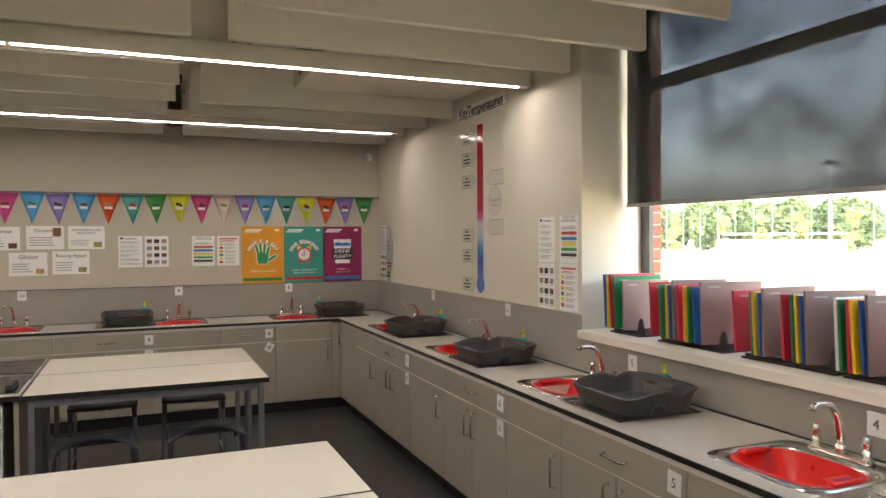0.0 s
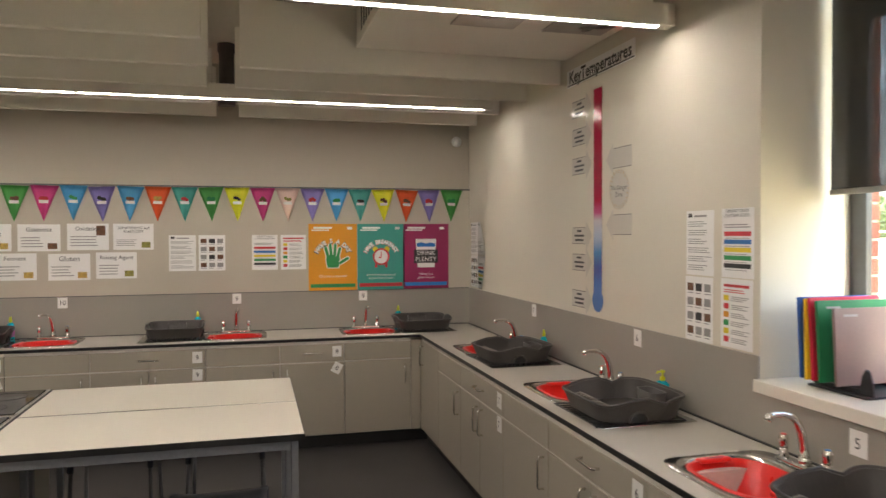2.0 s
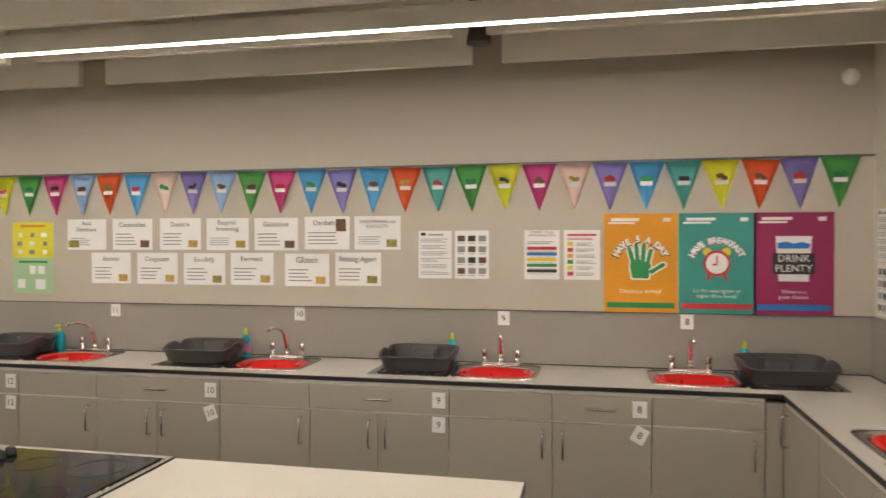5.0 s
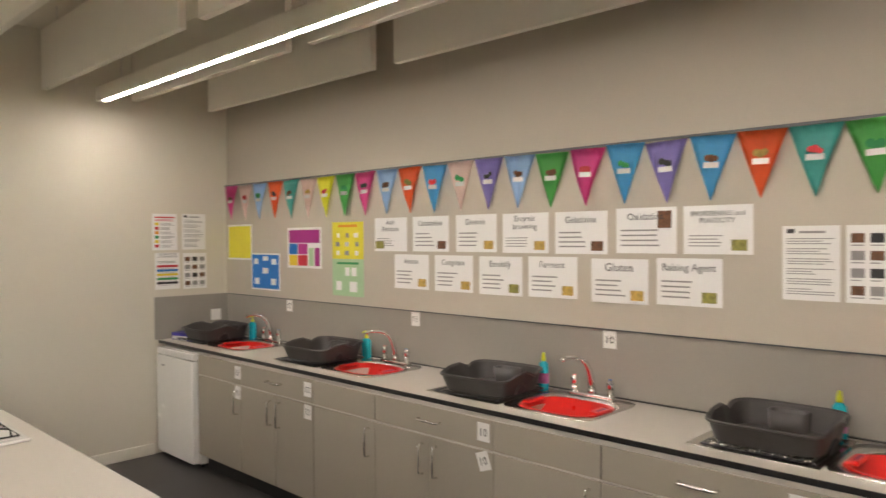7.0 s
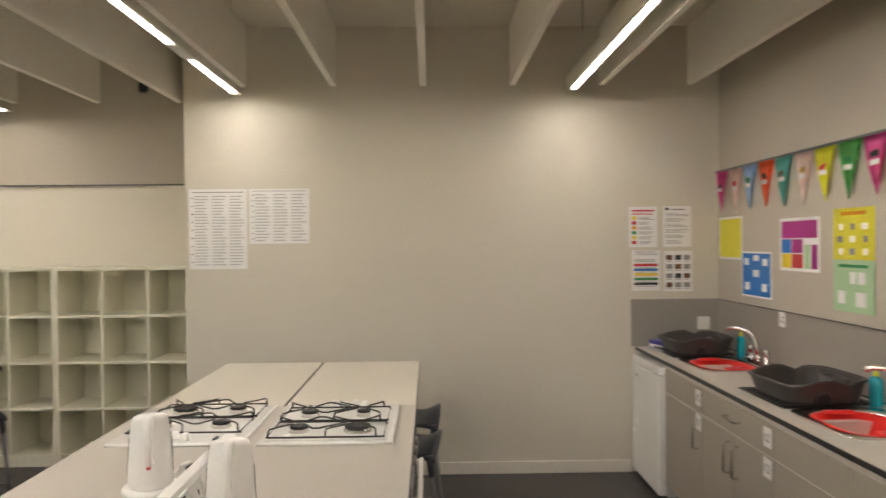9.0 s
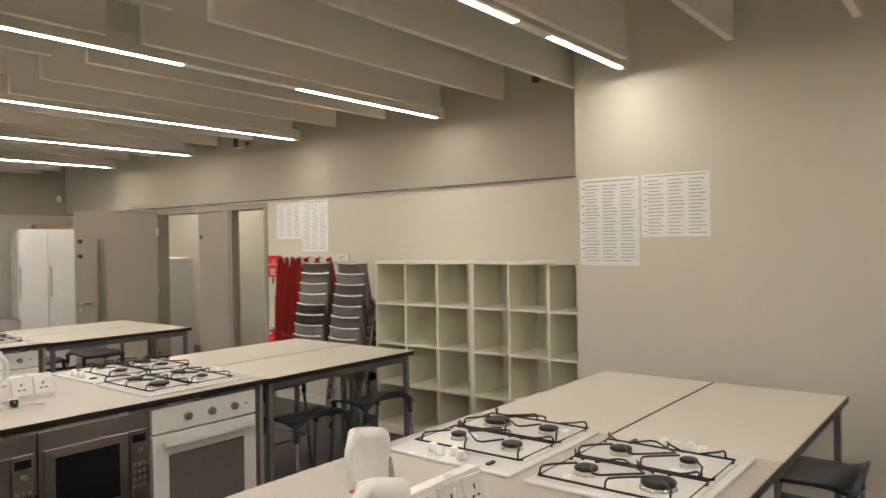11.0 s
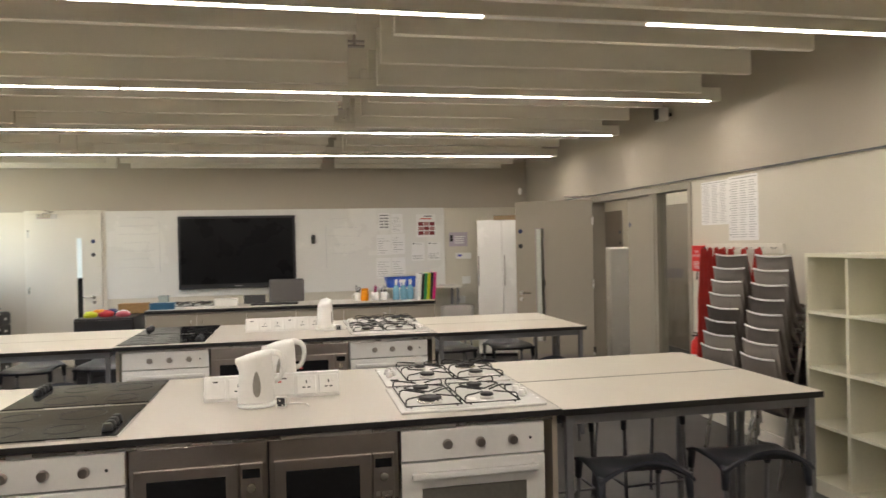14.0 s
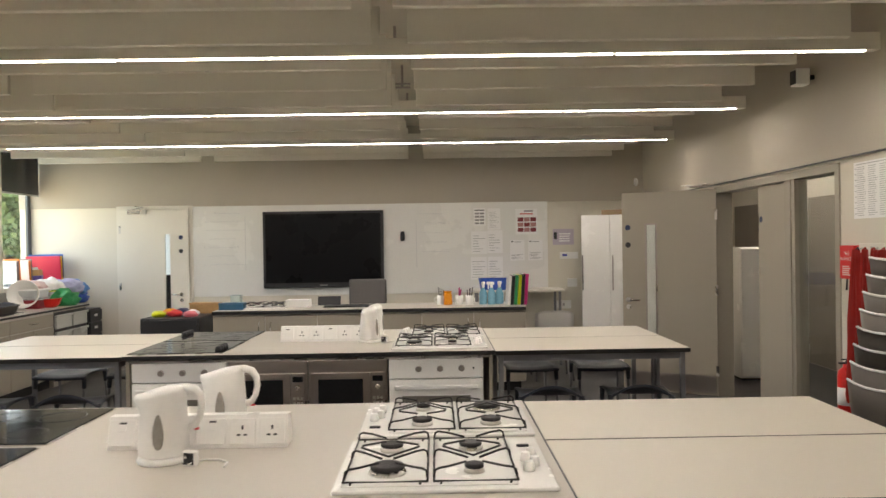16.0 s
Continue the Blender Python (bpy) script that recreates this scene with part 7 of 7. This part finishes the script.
CLEARP = mat("translucent_plastic", (0.50, 0.52, 0.52), 0.25, vary=0.08)
heap = [("white plastic mixing bowl turned on its side", 2.58, -3.36, 0.165, WHITE_PL, 75), ("translucent plastic food tub on the counter", 2.60, -3.66, 0.16, CLEARP, 0), ("red plastic bowl on the counter", 2.42, -3.60, 0.13, RED_PL, 0), ("translucent plastic food tub on the counter", 2.40, -4.0, 0.11, CLEARP, 0)]
for lab, x, y, r, mm, tilt in heap:
    o = thing("mixing_bowl", pose(x, y, WT + (0.001 if not tilt else 0.162), -tilt, 0, 20 if tilt else 0), lab, "bowl", "heaped bowls")
    b = bmesh.new()
    h = r * 0.8
    off = -h / 2 if tilt else 0
    lathe(b, [(r * 0.55, off), (r * 0.8, off + h * 0.35), (r * 0.97, off + h * 0.9), (r, off + h), (r * 0.95, off + h), (r * 0.75, off + h * 0.4), (r * 0.5, off + h * 0.08)], seg=28)
    part("bowl_body", b, mm, o)
for i, (x, y, z, r, mm, lab) in enumerate(((2.60, -3.90, 0.10, 0.17, PAPER, "white"), (2.64, -3.68, 0.125, 0.14, mat("pink_print_cloth", (0.62, 0.45, 0.42), 0.8), "pink patterned"), (2.40, -3.84, 0.0, 0.15, GREEN, "green"), (2.62, -4.05, 0.0, 0.16, PAPER, "white"), (2.48, -4.26, 0.10, 0.14, mat("blue_bag", (0.10, 0.25, 0.62), 0.5), "blue"), (2.46, -4.28, 0.0, 0.13, mat("blue_bag_b", (0.03, 0.10, 0.50), 0.5), "deep blue"), (2.46, -4.06, 0.12, 0.15, mat("lilac_bag", (0.42, 0.42, 0.62), 0.5), "lilac"))):
    o = thing("plastic_bag", pose(x, y, WT + 0.001 + z), lab + " crumpled plastic bag heaped on the counter", "bag", "heaped bags")
    b = bmesh.new()
    bmesh.ops.create_icosphere(b, subdivisions=4, radius=r)
    for v in b.verts:
        p = v.co.copy()
        s = 1 + 0.25 * noise.noise(p * 14 + Vector((i * 3, 0, 0))) + 0.12 * noise.noise(p * 40)
        v.co = Vector((p.x * 1.25 * s, p.y * 1.15 * s, max(0.0, (p.z + r * 0.7) * 0.75 * s)))
    for f in b.faces:
        f.smooth = True
    part("bag_body", b, mm, o)

# tubs and cartons on top of the heap
for x, y, z, wx, wy, h, mm, lid, lab in ((2.52, -3.50, 0.0, 0.10, 0.13, 0.10, mat("dark_red_tub", (0.30, 0.02, 0.03), 0.35), CLEARP, "dark red plastic tub with a clear lid"), (2.56, -3.52, 0.118, 0.12, 0.15, 0.09, CLEARP, WHITE_PL, "clear plastic food tub with a white lid"), (2.50, -3.80, 0.09, 0.09, 0.12, 0.085, CLEARP, PUMP, "clear plastic tub with a green lid")):
    o = thing("food_tub", pose(x, y, WT + 0.001 + z, 0, 0, random.uniform(-15, 15)), lab, "tub", "heaped tubs")
    b = bmesh.new()
    skin(b, [[(px, py, 0.0) for px, py in rounded(0, 0, wx * 0.86, wy * 0.86, 28, 5)], [(px, py, h) for px, py in rounded(0, 0, wx, wy, 28, 5)]])
    b.faces.new([b.verts.new((px, py, 0.0)) for px, py in rounded(0, 0, wx * 0.86, wy * 0.86, 28, 5)])
    part("tub_body", b, mm, o)
    b = bmesh.new()
    skin(b, [[(px, py, h + 0.0005) for px, py in rounded(0, 0, wx * 1.04, wy * 1.04, 28, 5)], [(px, py, h + 0.012) for px, py in rounded(0, 0, wx * 1.04, wy * 1.04, 28, 5)], [(px, py, h + 0.013) for px, py in rounded(0, 0, wx * 0.92, wy * 0.92, 28, 5)]])
    part("lid", b, lid, o)
for x, y, z, mm, lab, w, dp, h, turn in ((2.93, -4.12, 0.0, mat("purple_carton", (0.10, 0.06, 0.34), 0.5), "purple carton on the window sill", 0.26, 0.14, 0.11, 20), (2.92, -4.12, 0.112, cdm, "open tan cardboard box stacked on a carton", 0.22, 0.13, 0.07, 8), (2.92, -4.10, 0.184, PAPER, "white paper packet lying on a box", 0.16, 0.11, 0.03, 35)):
    o = thing("carton", pose(x, y, ZS + 0.001 + z, 0, 0, turn), lab, "box", "sill cartons")
    part("box_body", bx(-w / 2, -dp / 2, 0, w / 2, dp / 2, h, 0.003), mm, o)
    part("flap", bx(-w / 2, dp / 2 + 0.0005, h * 0.75, w / 2, dp / 2 + 0.003, h), mm, o)

# ---- corridor fill lamp: unseen, added to brighten what the doorway shows ----
cl_ = thing("linear_lamp", pose(-5.9, -3.4, 2.9), "unseen corridor fill lamp added to light the doorway view", "lamp", "linear ceiling lamps")
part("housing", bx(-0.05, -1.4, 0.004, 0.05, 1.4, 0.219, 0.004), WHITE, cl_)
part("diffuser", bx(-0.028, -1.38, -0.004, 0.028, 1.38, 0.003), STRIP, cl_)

# ---- ceiling services ----
ac = thing("air_conditioner", pose(2.10, 5.06, 0), "white ceiling air unit with grille", "air unit")
part("case", bx(-0.62, -0.50, 2.77, 0.69, 0.52, H_CEIL - 0.001, 0.006), WHITE, ac)
g = bmesh.new()
for i in range(9):
    box(g, -0.623, -0.40 + i * 0.085, 2.82, -0.6205, -0.36 + i * 0.085, 3.04)
part("grille", g, INK, ac)
for x in (-0.22, 0.28):
    part("vent", bx(x, -0.30, 2.763, x + 0.34, -0.08, 2.7695), MWSTEEL, ac)
for x, y0, y1 in ((1.05, 4.3, 7.5), (1.15, 4.3, 7.5)):
    o = thing("service_pipe", pose(0, 0, 0), "pale conduit pipe under the ceiling", "pipe", "ceiling pipes")
    t = bmesh.new()
    tube(t, [(x, y0, 3.05), (x, y1, 3.05)], 0.018, 10)
    part("pipe", t, ARCH, o)
ex = thing("extract_duct", pose(0.71, 7.05, 0), "dark brown pipe drop in the ceiling void", "duct")
t = bmesh.new()
lathe(t, [(0.065, 2.66), (0.062, 2.70), (0.055, 2.72), (0.055, 3.05), (0.065, 3.06), (0.065, H_CEIL)], seg=18)
part("pipe", t, mat("dark_brown_pipe", (0.045, 0.033, 0.028), 0.5), ex)
for x, y in ((-1.84, 0.85), (-1.84, -0.32), (-1.84, -1.45), (-1.84, -2.6), (-1.84, 3.2)):
    o = thing("cable_tray", pose(x, y, 2.92), "short dark cable bracket under the ceiling", "bracket", "ceiling brackets")
    b = bmesh.new()
    box(b, -0.07, -0.02, 0, 0.07, 0.02, 0.012)
    box(b, -0.07, -0.02, 0.03, 0.07, 0.02, 0.042)
    box(b, -0.01, -0.01, 0.0, 0.01, 0.01, H_CEIL - 2.92)
    part("bracket", b, MWSTEEL, o)
for x, y, z, m_ in ((2.68, N, 2.53, 0), (-4.78, -4.64, 2.33, 0)):
    o = thing("motion_sensor", pose(x, y if y > 0 else S + 0.016, z, 0, 0, 0 if y > 0 else 180), "small white corner motion sensor on the wall", "sensor", "sensors")
    b = bmesh.new()
    lathe(b, [(0.045, 0.0), (0.047, 0.012), (0.040, 0.030), (0.024, 0.048), (0.006, 0.054)] if y > 0 else [(0.026, 0.0), (0.030, 0.01), (0.028, 0.03), (0.015, 0.045)], seg=20)
    b.transform(Matrix.Translation((0, -0.001, 0)) @ Matrix.Rotation(radians(90), 4, "X") @ Matrix.Diagonal((1, 1 if y > 0 else 1.8, 1, 1)))
    part("case", b, WHITE_PL, o)
pj = thing("speaker", pose(WR + 0.022, -0.35, 2.72, 0, 0, 90), "small white speaker on a wall bracket", "speaker")
part("case", bx(-0.05, -0.15, -0.06, 0.05, -0.05, 0.06, 0.01), WHITE_PL, pj)
part("bracket", bx(-0.015, -0.05, -0.015, 0.015, -0.001, 0.015), BLACK, pj)
part("front_grille", bx(-0.042, -0.153, -0.05, 0.042, -0.1505, 0.05), INK, pj)
o = thing("spot_lamp", pose(-4.14, 3.72, 2.66), "small dark spotlight bracket under the baffles", "spotlight")
t = bmesh.new()
lathe(t, [(0.02, 0.0), (0.03, 0.01), (0.03, 0.06), (0.012, 0.07), (0.012, H_CEIL - 2.66)], seg=14)
part("body", t, BLACK, o)

# ---- outdoors ----
GRASS = mat("pale_dry_field", (0.55, 0.47, 0.28), 0.95, vary=0.15, scale=0.15, grain=2.0, bump=0.1)
solid("ground", bx(WIN_X + 0.15, -150, -0.35, 400, 400, -0.15), GRASS, "pale dry sports field", "ground", "structure")
BR = mat("red_brick", (0.26, 0.075, 0.05), 0.85, vary=0.2, scale=12, grain=80, bump=0.3, rand=0.25)
MO = mat("mortar", (0.42, 0.38, 0.32), 0.9, vary=0.1)
pier = solid("wall_brick_pier", bx(WIN_X + 0.008, 3.835, -0.35, WIN_X + 0.148, 4.8, 3.2), MO, "red brick pier outside the window", "wall", "structure")
bme = mesh_of("brick", bx(-0.069, -0.108, -0.0325, 0.073, 0.108, 0.0325, 0.002), BR)
for i in range(40):
    share("brick", bme, pier, pose(WIN_X + 0.078, 3.83 + 0.108, -0.1 + 0.075 * i))
FENCE = mat("grey_green_mesh_fence", (0.24, 0.30, 0.31), 0.6, vary=0.1)
fe = thing("mesh_fence", pose(0, 0, -0.15), "tall grey-green welded mesh fence round the field", "fence")
F0, F1 = Vector((75, 0)), Vector((25, 75))
d = (F1 - F0)
L = d.length
wires = bmesh.new()
for i in range(66):
    p = F0 + d * (i / 65)
    b = bx(p.x - 0.03, p.y - 0.03, 0, p.x + 0.03, p.y + 0.03, 4.2)
    part("post", b, FENCE, fe)
for z in [0.1 + 0.2 * i for i in range(21)]:
    tube(wires, [(F0.x, F0.y, z), (F1.x, F1.y, z)], 0.009, 4)
part("wire_mesh", wires, FENCE, fe)
GOAL = mat("white_goal_paint", (0.85, 0.85, 0.83), 0.5)
for u in (0.53, 0.56, 0.59):
    p = F0 + d * u
    go = thing("goal", pose(p.x - 1.5, p.y - 1.0, -0.15, 0, 0, math.degrees(math.atan2(d.y, d.x))), "white portable goal standing by the fence", "goal", "portable goals")
    for x in (-1.8, 1.8):
        part("post", bx(x - 0.06, -0.06, 0, x + 0.06, 0.06, 1.9), GOAL, go)
    part("crossbar", bx(-1.86, -0.06, 1.9, 1.86, 0.06, 2.02), GOAL, go)
    part("net", bx(-1.8, 0.5, 0.02, 1.8, 0.52, 1.5), GOAL, go)
po = thing("lamp_post", pose(46.5, 37.5, -0.15), "tall white floodlight mast by the field", "lamp post")
t = bmesh.new()
tube(t, [(0, 0, 0), (0, 0, 7)], [0.12, 0.06], 10)
part("mast", t, GOAL, po)
part("lamp_head", bx(-0.2, -0.4, 7, 0.2, 0.4, 7.2), FENCE, po)
LEAF = [mat("woodland_leaves", (0.16, 0.21, 0.08), 0.8, vary=0.45, scale=0.5, grain=8, bump=0.2), mat("dark_leaves", (0.11, 0.16, 0.06), 0.8, vary=0.45, scale=0.5, grain=8, bump=0.2), mat("young_yellow_leaves", (0.32, 0.34, 0.13), 0.8, vary=0.3, scale=1, grain=8, bump=0.2)]
BARK = mat("bark", (0.20, 0.16, 0.12), 0.9, vary=0.2)


def leafy(bm, c, r, n, size, squash=1.0):
    """Many small leaf faces in an uneven cloud round c."""
    for _ in range(n):
        v = Vector((random.gauss(0, 1), random.gauss(0, 1), random.gauss(0, 1))).normalized() * r * random.uniform(0.55, 1.0)
        v.z *= squash
        q = c + v * (1 + 0.35 * noise.noise(v * (1.6 / r)))
        a = Vector((random.uniform(-1, 1), random.uniform(-1, 1), random.uniform(-1, 1))).normalized()
        u = a.orthogonal().normalized() * size * random.uniform(0.6, 1.3)
        w_ = a.cross(u).normalized() * size * random.uniform(0.6, 1.3)
        bm.faces.new([bm.verts.new(q + u), bm.verts.new(q + w_), bm.verts.new(q - u), bm.verts.new(q - w_)])


def tree(x, y, h, spread, mi, n, size, lab, name="tree", group="woodland trees"):
    t = thing(name, pose(x, y, -0.15), lab, "tree", group)
    b = bmesh.new()
    tube(b, [(0, 0, 0), (0.02 * h, 0, h * 0.3), (0, 0.02 * h, h * 0.75)], [0.018 * h, 0.013 * h, 0.004 * h], 8)
    for i in range(5):
        a = i * 1.3
        tube(b, [(0.01 * h, 0, h * (0.3 + 0.07 * i)), (spread * 0.6 * math.cos(a), spread * 0.6 * math.sin(a), h * (0.5 + 0.07 * i))], [0.007 * h, 0.002 * h], 6)
    part("trunk", b, BARK, t)
    c = bmesh.new()
    for i in range(9):
        a = random.uniform(0, 6.3)
        rr = random.uniform(0, 0.65) * spread
        leafy(c, Vector((rr * math.cos(a), rr * math.sin(a), h * random.uniform(0.22, 0.88))), spread * random.uniform(0.35, 0.55), n // 9, size, 0.85)
    part("crown", c, LEAF[mi], t)
    return t


for i in range(5):
    p = F0 + d * (0.65, 0.607, 0.575, 0.545, 0.508)[i]
    tree(p.x - 1.6, p.y - 1.2, 3.9, 0.85, 2, 1100, 0.075, "staked young tree with pale yellow leaves", "young_tree", "young trees")
protos = [tree(104 - 16 * i, 20 + 22 * i, 4.9 + 0.4 * i, 3.6, i % 2, 3600, 0.26, "broad leafy woodland tree") for i in range(4)]
for i in range(56):
    u = i / 55
    m = pose(112 - 78 * u + random.uniform(-3, 8), 5 + 108 * u + random.uniform(-2, 6), -0.15, 0, 0, random.uniform(0, 360))
    copy_thing(protos[i % 4], m)
for i in range(10):
    copy_thing(protos[i % 4], pose(58 + random.uniform(-4, 8), -36 - 8 * i, -0.15, 0, 0, random.uniform(0, 360)))
tall = tree(24, -44, 10.5, 5.2, 1, 9000, 0.20, "tall leafy tree beyond the field", "tree", "tall trees")
for i in range(13):
    copy_thing(tall, pose(26 + 3.4 * i + random.uniform(-2, 2), -46 - 4.0 * i + random.uniform(-3, 3), -0.15, 0, 0, random.uniform(0, 360)))
